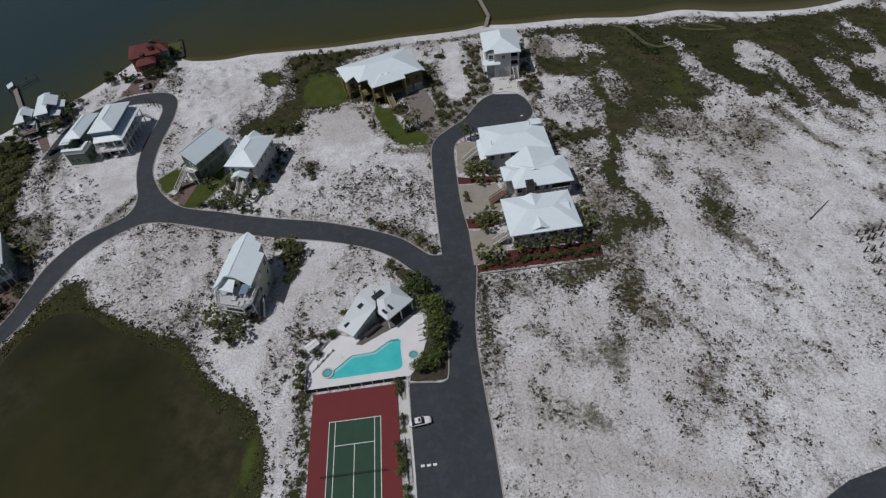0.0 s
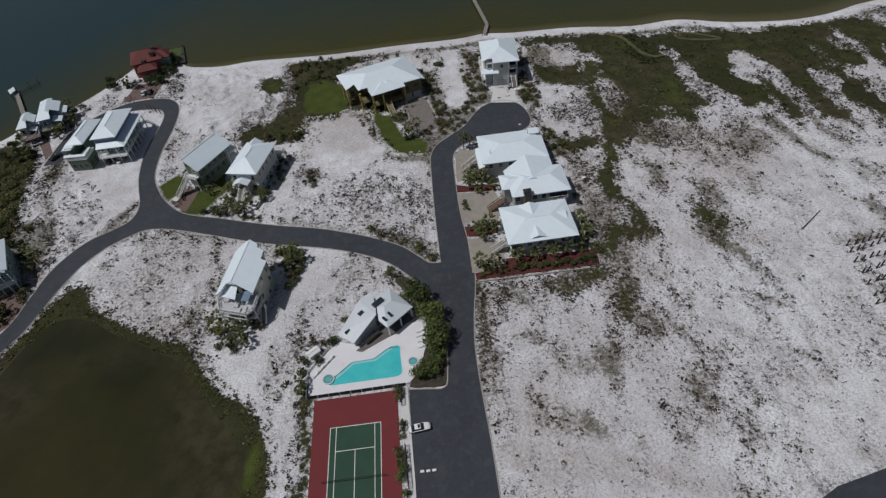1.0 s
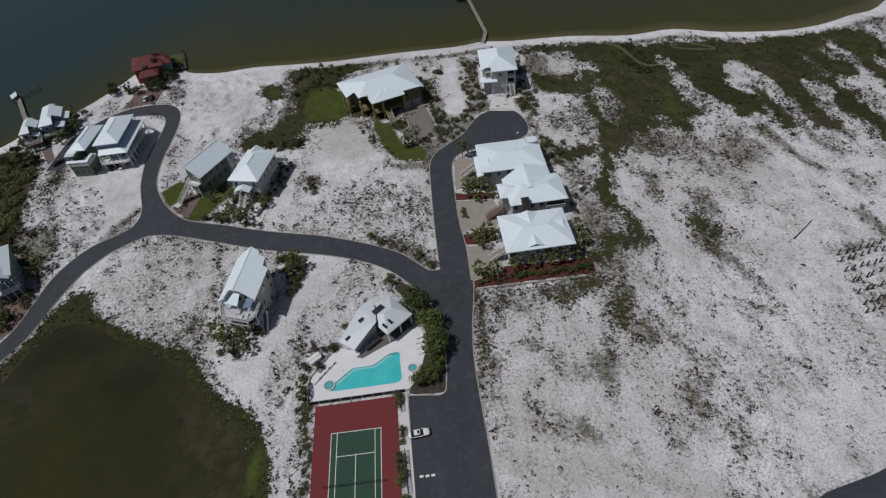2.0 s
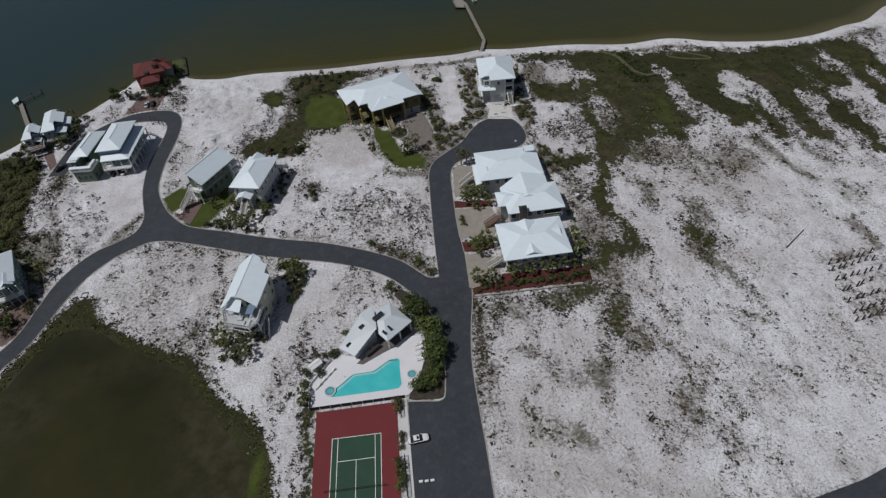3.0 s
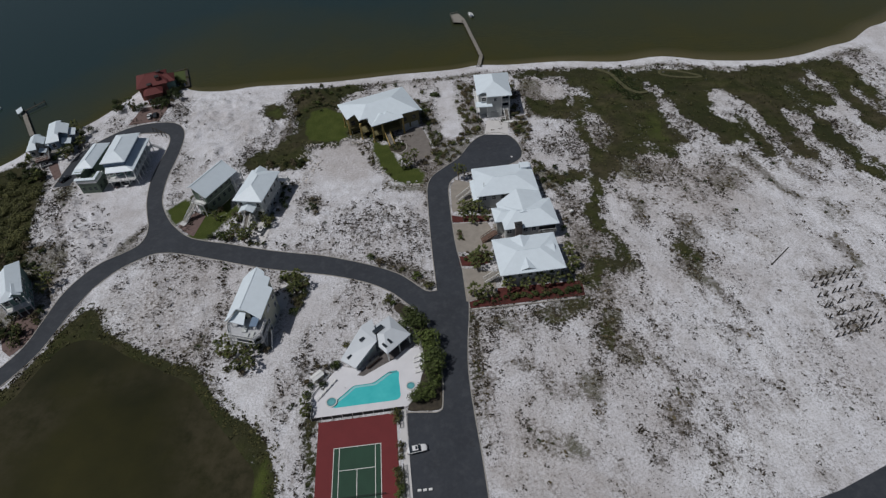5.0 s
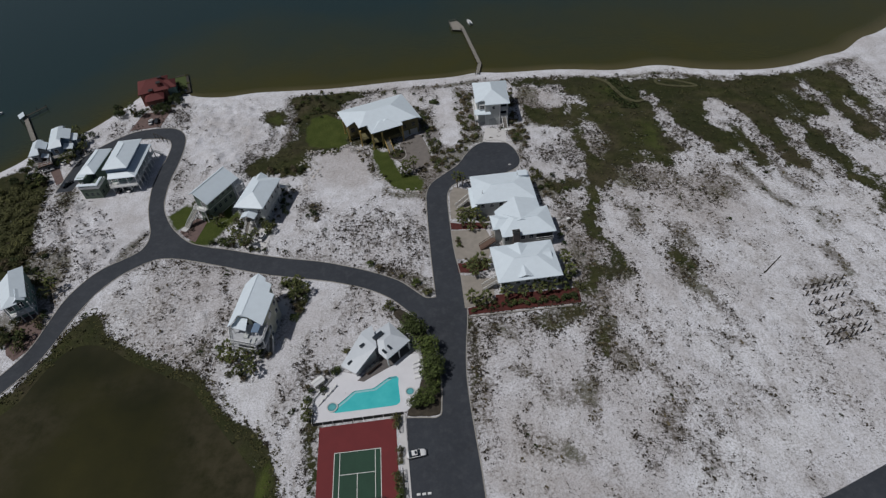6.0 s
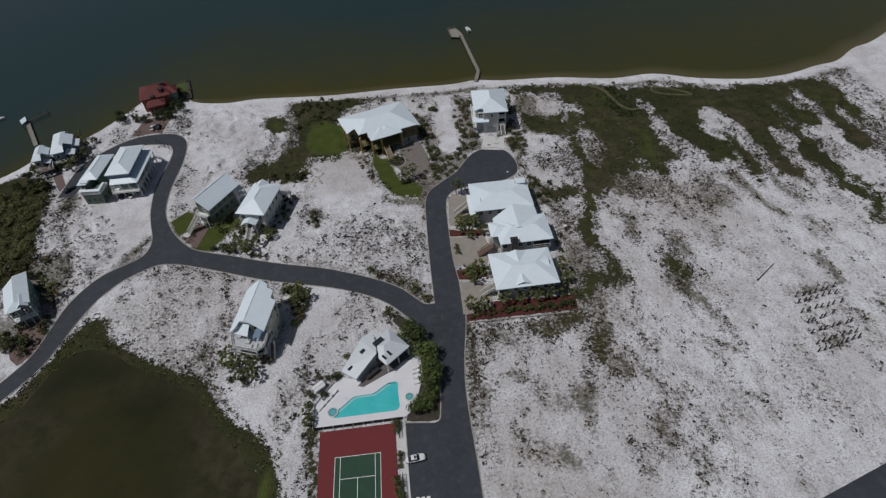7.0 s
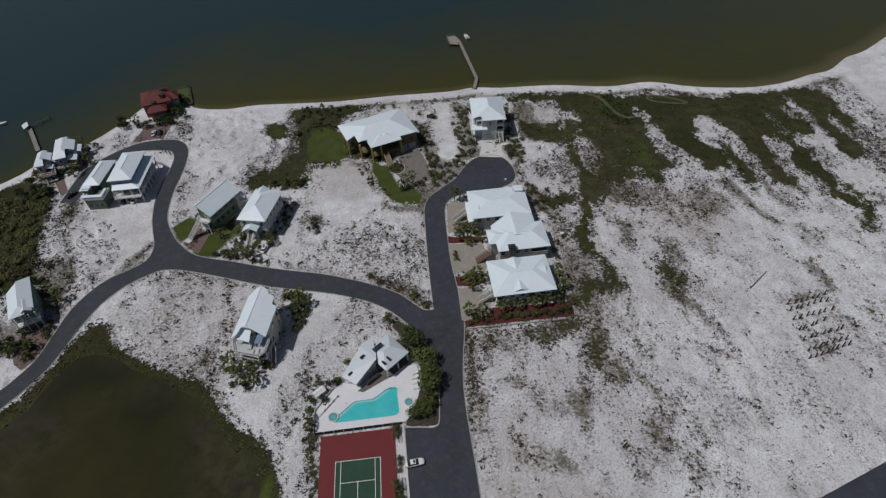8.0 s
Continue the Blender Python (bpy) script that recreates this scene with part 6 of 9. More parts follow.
def green_house():
    h = thing("house", -50.6, 99.4, 0, -31, "dark green raised house with a white gabled roof", "house", "pair of houses on lane")
    zf = lambda x, y: 11.3 - 1.0 * (-0.7 - x) / 1.7 if x < -0.7 else 11.3 - 3.3 * (x + 0.7) / 5.5
    bm = bmesh.new()
    roof_on(bm, [(-2.4, -8.2), (4.8, -8.2), (4.8, 7.8), (-2.4, 7.8)], [((-0.7, -8.2), (-0.7, 7.8))], zf)
    rf = part("roof", bm, WHITE_ROOF, h)
    cap = bmesh.new()
    beam(cap, (-0.7, -8.2, 11.33), (-0.7, 7.8, 11.33), 0.34, 0.08)
    part("ridge_cap", cap, WHITE_ROOF, rf)
    part("wall", boxes((-1.8, -7.2, 0, 3.6, 4.8, 8.35), (-1.8, 4.8, 0, 0.4, 6.9, 8.35)), GREEN, h)
    bm = bmesh.new()
    for y, x1 in ((-7.15, 3.55), (6.5, 0.35)):
        ring = [(-1.75, 8.35), (x1, 8.35), (x1, min(8.36, zf(x1, 0) - 0.3) if x1 > 3 else zf(x1, 0) - 0.3), (-0.7, 10.95), (-1.75, 10.3)]
        f1, f2 = [bm.verts.new((x, y, z)) for x, z in ring], [bm.verts.new((x, y + 0.3, z)) for x, z in ring]
        bm.faces.new(f1), bm.faces.new(f2[::-1])
        for i in range(5):
            j = (i + 1) % 5
            bm.faces.new((f1[i], f2[i], f2[j], f1[j]))
    bmesh.ops.recalc_face_normals(bm, faces=bm.faces[:])
    part("gable", bm, GREEN, h)
    part("west_wall", boxes((-1.78, -7.1, 8.35, -1.55, 6.8, 10.1)), GREEN, h)
    for z in (3.2, 5.7):
        part("balcony", boxes((0.4, 4.8, z - 0.2, 5.0, 9.2, z)), WHITE, h)
        railing(h, [(3.6, 4.9), (4.9, 4.9), (4.9, 9.1), (0.5, 9.1)], z, 1.0)
    posts(h, [(4.8, 5.0), (4.8, 9.0), (0.6, 9.0)], 0, 7.6, 0.25)
    for y in (-5.0, -2.6, 0.2, 2.8):
        window(h, 3.6, y, 5.8, 0, 1.2, 1.5, GREEN)
        window(h, 3.6, y, 2.4, 0, 1.2, 1.4, GREEN)
    part("side_band", boxes((3.6, -7.2, 4.5, 3.68, 4.8, 4.64)), PALE_GREY, h)
    part("landing", boxes((-1.8, -9.0, 4.6, 3.0, -7.2, 4.85)), WHITE, h)
    posts(h, [(-1.6, -8.8), (0.8, -8.8), (2.8, -8.8)], 0, 4.6, 0.22)
    railing(h, [(-1.7, -7.3), (-1.7, -8.9), (-1.4, -8.9)], 4.85)
    railing(h, [(0.4, -8.9), (2.9, -8.9), (2.9, -7.3)], 4.85)
    stairs(h, (-2.3, -14.2), (-0.5, -9.0), 4.8, 1.7)
    part("stair_foot", boxes((-3.5, -16.0, 0, -1.1, -14.2, 0.3)), CONCRETE, h)
    window(h, 1.6, -7.2, 5.4, 270, 1.6, 1.8)
    part("foundation", boxes((-1.9, -7.3, -0.3, 3.7, 7.0, 0.1)), CONCRETE, h)


def grey_lane_house():
    h = thing("house", -34.2, 94.0, 0, -14.5, "pale grey raised house with white hipped roof and porch", "house", "pair of houses on lane")
    hip_roof(h, -5.2, -8.5, 5.2, 8.3, 7.9, 2.4, "y", 5.6)
    gable_front(h, -2.0, 8.8, 8.0, 90, 4.2, 1.4, 5.0)
    part("wall", boxes((-4.3, -7.6, 0, 4.3, 7.5, 7.8)), PALE_GREY, h)
    part("floor_band", boxes((-4.36, -7.66, 3.0, 4.36, 7.56, 3.2)), WHITE, h)
    for y in (-5.4, -2.4, 0.6, 3.6, 6.0):
        window(h, 4.3, y, 5.0, 0, 0.9, 1.6)
        window(h, 4.3, y, 1.0, 0, 0.9, 1.2)
    for x in (-3.0, 3.0):
        window(h, x, -7.6, 5.0, 270, 1.1, 1.6)
    window(h, 2.8, -7.6, 1.2, 270, 1.2, 1.3)
    part("porch_floor", boxes((-2.4, -10.2, 3.0, 1.8, -7.6, 3.2)), WOOD, h)
    posts(h, [(-2.2, -10.0), (1.6, -10.0)], 0, 5.2, 0.22)
    zf, cr = hip(-2.9, -10.8, 2.3, -7.4, 5.2, 1.1, "y", 0.0)
    bm = bmesh.new()
    roof_on(bm, [(-2.9, -10.8), (2.3, -10.8), (2.3, -7.4), (-2.9, -7.4)], cr, zf, 0.18)
    part("porch_roof", bm, WHITE_ROOF, h)
    railing(h, [(-2.3, -7.7), (-2.3, -10.1), (-1.4, -10.1)], 3.2)
    railing(h, [(0.8, -10.1), (1.7, -10.1), (1.7, -7.7)], 3.2)
    stairs(h, (0.2, -17.2), (-0.3, -10.2), 3.1, 1.8)
    part("rear_deck", boxes((-1, 7.5, 4.0, 6.8, 9.6, 4.2)), WHITE, h)
    railing(h, [(6.7, 7.6), (6.7, 9.5), (-0.9, 9.5)], 4.2)
    posts(h, [(6.6, 9.4), (3.0, 9.4), (-0.8, 9.4)], 0, 4.0, 0.22)
    part("foundation", boxes((-4.4, -7.7, -0.3, 4.4, 7.6, 0.1)), CONCRETE, h)


cream_house(), green_house(), grey_lane_house()


# ---------------------------------------------------------------- the double house inside the loop
def loop_house():
    h = thing("house", -88.6, 123.6, 0, 0, "raised house with white upper roof, blue clerestory and long columned porch", "house")
    hip_roof(h, -5.2, -8.0, 3.9, 11.2, 9.4, 1.9, "y", 5.0)
    part("wall", boxes((-4.6, -7.6, 3.0, 3.0, 10.2, 7.2)), SEA_GREEN, h)
    part("clerestory", boxes((-4.6, -7.3, 7.2, 3.05, 10.2, 9.3)), BLUE, h, "slate blue clerestory band")
    shed_roof(h, [(3.0, -7.6, 7.5), (3.0, 10.6, 7.5), (6.3, 11.4, 6.4), (6.3, -9.9, 6.4)])
    shed_roof(h, [(-4.0, -7.6, 7.5), (3.0, -7.6, 7.5), (6.3, -9.9, 6.4), (-4.0, -9.9, 6.4)])
    part("porch_floor", boxes((3.0, -11.0, 3.0, 6.0, 11.0, 3.25), (-4.0, -11.0, 3.0, 3.0, -7.6, 3.25)), WHITE, h)
    posts(h, [(5.8, -9.6 + 2.95 * k) for k in range(8)] + [(-3.8, -9.6), (-0.6, -9.6), (2.6, -9.6)], 0, 6.3, 0.26)
    railing(h, [(-3.9, -7.7), (-3.9, -10.9), (5.9, -10.9), (5.9, 10.9)], 3.25, 1.0, None, 0.3)
    part("lower_wall", boxes((-4.6, -6.8, 0, 2.6, 8.6, 3.0)), GREY, h)
    for y in (-5.5, -2.0, 1.5, 5.0, 8.0):
        window(h, 3.0, y, 4.0, 0, 1.4, 1.9)
    for x in (-3.4, -1.0, 1.6):
        window(h, x, -7.6, 4.0, 270, 1.4, 1.9)
    # dark sheets on a solid wall paint the shade of open garage bays
    for x in (-3.0, 0.5):
        part("garage_bay", boxes((x - 1.3, -6.9, 0, x + 1.3, -6.78, 2.4)), DARK, h)
    stairs(h, (7.4, 13.6), (6.0, 11.2), 3.0, 1.5)
    part("foundation", boxes((-4.7, -6.9, -0.3, 2.7, 8.7, 0.1)), CONCRETE, h)


def loop_wing():
    h = thing("house", -99.6, 121.4, 0, -4, "sage green house with white roof and corner balcony", "house")
    hip_roof(h, -4.4, -4.6, 2.2, 12.0, 7.5, 1.6, "y", 3.4)
    shed_roof(h, [(-4.4, -7.3, 7.2), (-1.0, -7.3, 7.2), (-1.0, -4.2, 7.5), (-4.4, -4.2, 7.5)])
    part("wall", boxes((-3.6, -6.6, 0, -0.4, 10.2, 7.3), (-0.4, -3.8, 0, 1.6, 11.2, 7.3), (-2.4, -9.8, 0, 4.6, -6.6, 4.6), (-0.4, -6.6, 0, 4.6, -3.8, 4.6)), GREEN, h)
    part("parapet", boxes((-2.6, -10.0, 4.6, 4.8, -9.6, 5.5), (4.4, -9.6, 4.6, 4.8, -3.8, 5.5), (-2.6, -9.6, 4.6, -2.2, -6.6, 5.5)), WHITE, h)
    part("balcony_floor", boxes((-2.2, -9.6, 4.6, 4.4, -6.6, 4.75), (-0.4, -6.6, 4.6, 4.4, -3.8, 4.75)), GREEN, h)
    shed_roof(h, [(-2.9, -10.2, 6.2), (4.9, -10.2, 6.2), (4.9, -9.1, 6.45), (-2.9, -9.1, 6.45)], 0.14, None, "balcony_roof")
    shed_roof(h, [(3.9, -9.1, 6.45), (4.9, -9.1, 6.45), (4.9, -5.2, 6.45), (3.9, -5.2, 6.45)], 0.14, None, "balcony_roof")
    posts(h, [(-2.3, -9.7), (1.0, -9.7), (4.5, -9.7), (4.5, -5.0)], 5.5, 6.35, 0.18)
    for x in (-1.0, 1.2, 3.2):
        window(h, x, -9.8, 1.4, 270, 1.0, 1.4, GREEN)
    window(h, 1.2, -3.8, 5.0, 270, 1.6, 1.9, GREEN)
    for y in (-8.4, -5.4):
        window(h, 4.6, y, 1.4, 0, 1.0, 1.4, GREEN)
    part("foundation", boxes((-3.7, -9.9, -0.3, 4.7, 10.3, 0.1)), CONCRETE, h)


loop_house(), loop_wing()


# ---------------------------------------------------------------- houses at the western point
def edge_house():
    h = thing("house", -102.8, 60.6, 0, 27, "blue-green cottage with a white roof among shrubs", "house")
    cut = [(-3.4, -8.0), (0.8, -8.0), (1.2, -6.6), (3.4, -6.6), (3.4, 9.0), (1.2, 9.0), (1.2, 6.4), (-3.4, 4.6)]
    hip_roof(h, -3.4, -8.0, 3.4, 9.0, 7.2, 1.7, "y", 2.4, cut=cut)
    part("wall", boxes((-2.9, -6.0, 0, 2.9, 4.6, 7.1), (1.3, 4.6, 0, 2.9, 8.2, 7.1)), SEA_GREEN, h)
    part("porch_floor", boxes((-2.9, -8.4, 3.0, 3.5, -6.0, 3.2)), WHITE, h)
    posts(h, [(-2.7, -7.8), (-0.6, -7.8), (1.4, -8.0), (3.2, -8.0)], 0, 6.6, 0.24)
    railing(h, [(-2.8, -8.3), (3.4, -8.3), (3.4, -6.0)], 3.2)
    gable_front(h, 1.2, -7.4, 7.2, 270, 3.4, 1.3, 5.0, None, SEA_GREEN)
    for y in (-4, -1, 2):
        window(h, 2.9, y, 4.2, 0, 1.2, 1.6)
        window(h, 2.9, y, 1.0, 0, 1.2, 1.3)
    for x in (-1.8, 0.8):
        window(h, x, -6.0, 4.0, 270, 1.3, 1.8)
    part("foundation", boxes((-3.0, -6.1, -0.3, 3.0, 8.3, 0.1)), CONCRETE, h)


def cottage(x, y, rz, size, label, front):
    w, d = size
    h = thing("house", x, y, 0, rz, label, "house", "cottages on the western point")
    cut = [(-w, -d), (w * 0.3, -d), (w * 0.3, -d * 0.45), (w, -d * 0.45), (w, d * 0.55), (w * 0.35, d * 0.55), (w * 0.35, d), (-w, d)]
    hip_roof(h, -w, -d, w, d, 6.4, 2.0, "y", w * 0.8, cut=cut)
    part("wall", boxes((-w + 0.7, -d * 0.45 + 0.6, 0, w - 0.7, d * 0.5, 6.3), (-w + 0.7, -d + 0.8, 0, w * 0.3 - 0.6, -d * 0.45 + 0.6, 6.3), (-w + 0.7, d * 0.5, 0, w * 0.3, d - 0.7, 6.3)), front, h)
    # lower porch roof on the landward side, in two steps
    shed_roof(h, [(w * 0.3, -d * 0.45, 5.2), (w * 0.3, -d, 5.2), (w * 1.1, -d, 4.3), (w * 1.1, -d * 0.45, 4.3)])
    shed_roof(h, [(w, d * 0.3, 5.6), (w, -d * 0.4, 5.6), (w * 1.5, -d * 0.4, 4.9), (w * 1.5, d * 0.3, 4.9)])
    posts(h, [(w * 1.04, -d * 0.96), (w * 1.04, -d * 0.52)], 0, 4.3, 0.22)
    posts(h, [(w * 1.44, -d * 0.36), (w * 1.44, d * 0.26)], 0, 4.9, 0.22)
    for k in (-0.3, 0.1, 0.4):
        window(h, w - 0.7, d * k, 3.2, 0, 1.2, 1.6)
        window(h, w - 0.7, d * k, 0.9, 0, 1.2, 1.3)
    window(h, -w * 0.4, -d + 0.8, 3.6, 270, 1.3, 1.6)
    part("deck", boxes((-w + 0.5, -d - 1.6, 2.6, w * 0.9, -d + 0.8, 2.8)), WOOD, h)
    railing(h, [(-w + 0.6, -d - 1.5), (w * 0.9, -d - 1.5), (w * 0.9, -d + 0.6)], 2.8)
    posts(h, [(-w + 0.7, -d - 1.4), (w * 0.8, -d - 1.4)], 0, 2.6, 0.2)
    return h


def red_house():
    h = thing("house", -94.4, 186.6, 0, 17, "terracotta house with a red tiled roof over water", "house")
    hip_roof(h, -8.0, -6.8, 5.4, 8.0, 6.2, 2.8, "x", 4.6, RED_ROOF)
    hip_roof(h, 0.8, -4.4, 8.4, 4.2, 5.4, 2.2, "x", 2.8, RED_ROOF, "wing_roof")
    hip_roof(h, -5.6, -12.4, 2.6, -5.6, 4.8, 1.7, "x", 2.6, RED_ROOF, "wing_roof")
    part("wall", boxes((-7.2, -6.2, -1.6, 4.4, 7.2, 6.1), (4.0, -3.6, -1.6, 7.6, 3.4, 5.3), (-4.8, -11.6, -0.2, 1.8, -6.2, 4.7)), TERRACOTTA, h)
    for x in (-3.6, -1.0, 1.2):
        window(h, x, -11.6, 1.2, 270, 1.1, 1.5)
    for y in (-2.0, 1.6):
        window(h, 7.6, y, 2.6, 0, 1.2, 1.6)
    for x, y, z in ((1.6, -3.6, 8.3), (2.4, 2.2, 8.2), (-2.4, -6.2, 6.6)):
        dm = part("dormer", boxes((x - 0.7, y - 0.9, z - 1.6, x + 0.7, y + 0.9, z + 0.3)), TERRACOTTA, h)
        part("dormer_roof", boxes((x - 0.95, y - 1.15, z + 0.3, x + 0.95, y + 1.15, z + 0.5)), DARK, dm)
    part("bulkhead", boxes((7.6, -3.0, -1.6, 13.5, -1.8, 0.6), (12.3, -1.8, -1.6, 13.5, 17.0, 0.6), (7.6, 15.8, -1.6, 12.3, 17.0, 0.6)), DARK_WOOD, h)
    part("terrace", boxes((4.0, 3.4, -1.6, 12.3, 15.8, 0.4)), LEAF, h, "green planted terrace")
    part("flank_wall", boxes((7.6, -4.0, -1.6, 8.0, 3.8, 5.0), (4.0, -4.2, -1.6, 8.0, -3.6, 5.0)), SEA_GREEN, h, "blue-green flank wall")


edge_house()
cottage(-128.8, 141.2, 14, (3.0, 5.6), "grey cottage with white roof at the water's edge", GREY)
cottage(-123.2, 148.4, 17, (4.0, 8.4), "blue-grey cottage with a stepped white roof", BLUE)
red_house()


# ---------------------------------------------------------------- pool house
def pool_house():
    h = thing("pool_house", 4.4, 25.7, 0, 39.5, "white-roofed pool house with open patio and skylights", "pool house")
    # long wing: one sheet that climbs from its far corner to a peak over the patio
    zf = lambda x, y: 5.0 + 0.29 * (x - 0.5) + 0.09 * (y + 1.0) if x < 0.5 else 5.0 - 0.05 * (y + 1.0)
    bm = bmesh.new()
    roof_on(bm, [(-8.7, 3.0), (-7.6, -1.8), (0.5, -1.0), (2.4, 1.6), (4.5, 5.8), (1.2, 6.1)], [((0.5, -0.9), (0.5, 5.5))], zf, 0.28)
    lo = part("roof", bm, POOL_ROOF, h)
    for x, y in ((-6.7, 1.6), (-1.6, 2.5)):
        m = zf(x, y)
        part("skylight", boxes((x - 0.7, y - 0.3, m - 0.15, x + 0.7, y + 0.3, m + 0.25)), GLASS, lo)
    bm = bmesh.new()
    plan = [(-7.4, 2.5), (-7.0, -0.6), (0.3, 0.2), (2.0, 2.2), (3.2, 4.8), (1.0, 5.0)]
    lo_ring, hi_ring = [bm.verts.new((x, y, 0)) for x, y in plan], [bm.verts.new((x, y, zf(x, y) - 0.3)) for x, y in plan]
    bm.faces.new(hi_ring), bm.faces.new(lo_ring[::-1])
    for i in range(len(plan)):
        j = (i + 1) % len(plan)
        bm.faces.new((lo_ring[i], lo_ring[j], hi_ring[j], hi_ring[i]))
    bmesh.ops.recalc_face_normals(bm, faces=bm.faces[:])
    part("wall", bm, WHITE, h)
    bm = bmesh.new()
    q = [bm.verts.new((x, y + o, z)) for o in (0, 0.3) for x, y, zs in ((-7.1, -1.2, (0, 2.1)), (0.2, -0.5, (0, 4.6))) for z in zs]
    for f in ((0, 2, 3, 1), (4, 5, 7, 6), (0, 1, 5, 4), (2, 6, 7, 3), (1, 3, 7, 5)):
        bm.faces.new([q[i] for i in f])
    bmesh.ops.recalc_face_normals(bm, faces=bm.faces[:])
    part("timber_wall", bm, PALE_GREY, h, "grey boarded wall under the high eave")
    # broad wing with a low hipped roof, open towards the pool
    zf2, cr = hip(0.2, -5.3, 8.6, 3.7, 3.9, 1.5, "x", 3.0)
    bm = bmesh.new()
    roof_on(bm, [(0.2, -5.3), (8.4, -5.2), (8.7, 3.7), (3.2, 4.2), (2.4, 1.2), (0.2, -2.0)], cr, zf2, 0.28)
    r2 = part("wing_roof", bm, POOL_ROOF, h)
    for x in (1.2, 2.9):
        m = zf2(x, -3.2)
        part("skylight", boxes((x - 0.28, -3.9, m - 0.2, x + 0.28, -2.5, m + 0.32)), GLASS, r2)
    part("clerestory", boxes((1.6, 0.9, 3.6, 4.6, 2.0, 5.55)), GLASS, h, "dark glazed clerestory box")
    part("wing_wall", boxes((3.4, -0.6, 0, 8.0, 3.2, 4.0)), PALE_GREY, h)
    # dark sheet on the wall, painting the shade inside a door opening
    part("doorway", boxes((5.2, -0.72, 0.2, 6.6, -0.58, 2.4)), DARK, h)
    posts(h, [(0.6, -4.9), (4.4, -4.9), (8.0, -4.8)], 0, 3.9, 0.26)
    bm = bmesh.new()
    prism(bm, [(-7.9, -2.2), (-7.0, -3.6), (-2.0, -4.6), (1.4, -5.4), (8.0, -5.2), (8.0, -0.6), (0.6, -1.4)], 0.0, 0.2)
    part("patio", bm, PATIO, h, "dark grey-brown paved patio under the roof")
    t = part("counter", boxes((-5.0, -2.9, 0.2, -0.8, -2.4, 1.2)), BROWN, h)
    part("counter_top", boxes((-5.1, -3.0, 1.2, -0.7, -2.3, 1.26)), DARK, t)


pool_house()


# ---------------------------------------------------------------- pool terrace
def holed_slab(name, outer, holes, z0, z1, material, parent=None):
    """A slab with openings through it."""
    pts, edges = [], []
    for ring in [outer] + holes:
        k = len(pts)
        pts += [Vector(p) for p in ring]
        edges += [(k + i, k + (i + 1) % len(ring)) for i in range(len(ring))]
    vs, es, fs, *_ = delaunay_2d_cdt(pts, edges, [], 0, 1e-4)
    bm = bmesh.new()
    top, low = [bm.verts.new((v.x, v.y, z1)) for v in vs], [bm.verts.new((v.x, v.y, z0)) for v in vs]
    count = {}
    for f in fs:
        c = sum((vs[i] for i in f), Vector((0, 0))) / 3
        at = lambda ring: bool(inside(np.array([c.x]), np.array([c.y]), ring)[0])
        if not at(outer) or any(at(r) for r in holes):
            continue
        bm.faces.new([top[i] for i in f]), bm.faces.new([low[i] for i in f[::-1]])
        for i, j in zip(f, f[1:] + f[:1]):
            count[(min(i, j), max(i, j))] = count.get((min(i, j), max(i, j)), 0) + 1
    for (i, j), c in count.items():
        if c == 1:
            bm.faces.new((low[i], low[j], top[j], top[i]))
    bmesh.ops.recalc_face_normals(bm, faces=bm.faces[:])
    bmesh.ops.delete(bm, geom=[v for v in bm.verts if not v.link_faces], context="VERTS")
    return part(name, bm, material, parent)


def circle(cx, cy, r, n=24):
    return [(cx + r * math.cos(2 * math.pi * i / n), cy + r * math.sin(2 * math.pi * i / n)) for i in range(n)]


def pool_water_mat():
    m, nt, p = mat_nodes("pool_water")
    v = place(nt)
    c = ramp(nt, grain(nt, v, 0.25, 3), [(0.3, (0.055, 0.47, 0.49)), (0.7, (0.085, 0.55, 0.56))])
    nt.links.new(c, p.inputs["Base Color"])
    p.inputs["Roughness"].default_value, p.inputs["IOR"].default_value = 0.08, 1.33
    bump(nt, p, grain(nt, v, 2.0, 3), 0.1, 0.03)
    return m


POOL_WATER = pool_water_mat()
POOL_STEP = plain("pool_step_tile", (0.30, 0.58, 0.60), 0.3, vary=0.08)
SPA_WATER = plain("spa_water", (0.14, 0.44, 0.46), 0.1, vary=0.12, scale=1.5)
POOL_TILE = plain("pool_tile", (0.10, 0.30, 0.33), 0.3, vary=0.1)


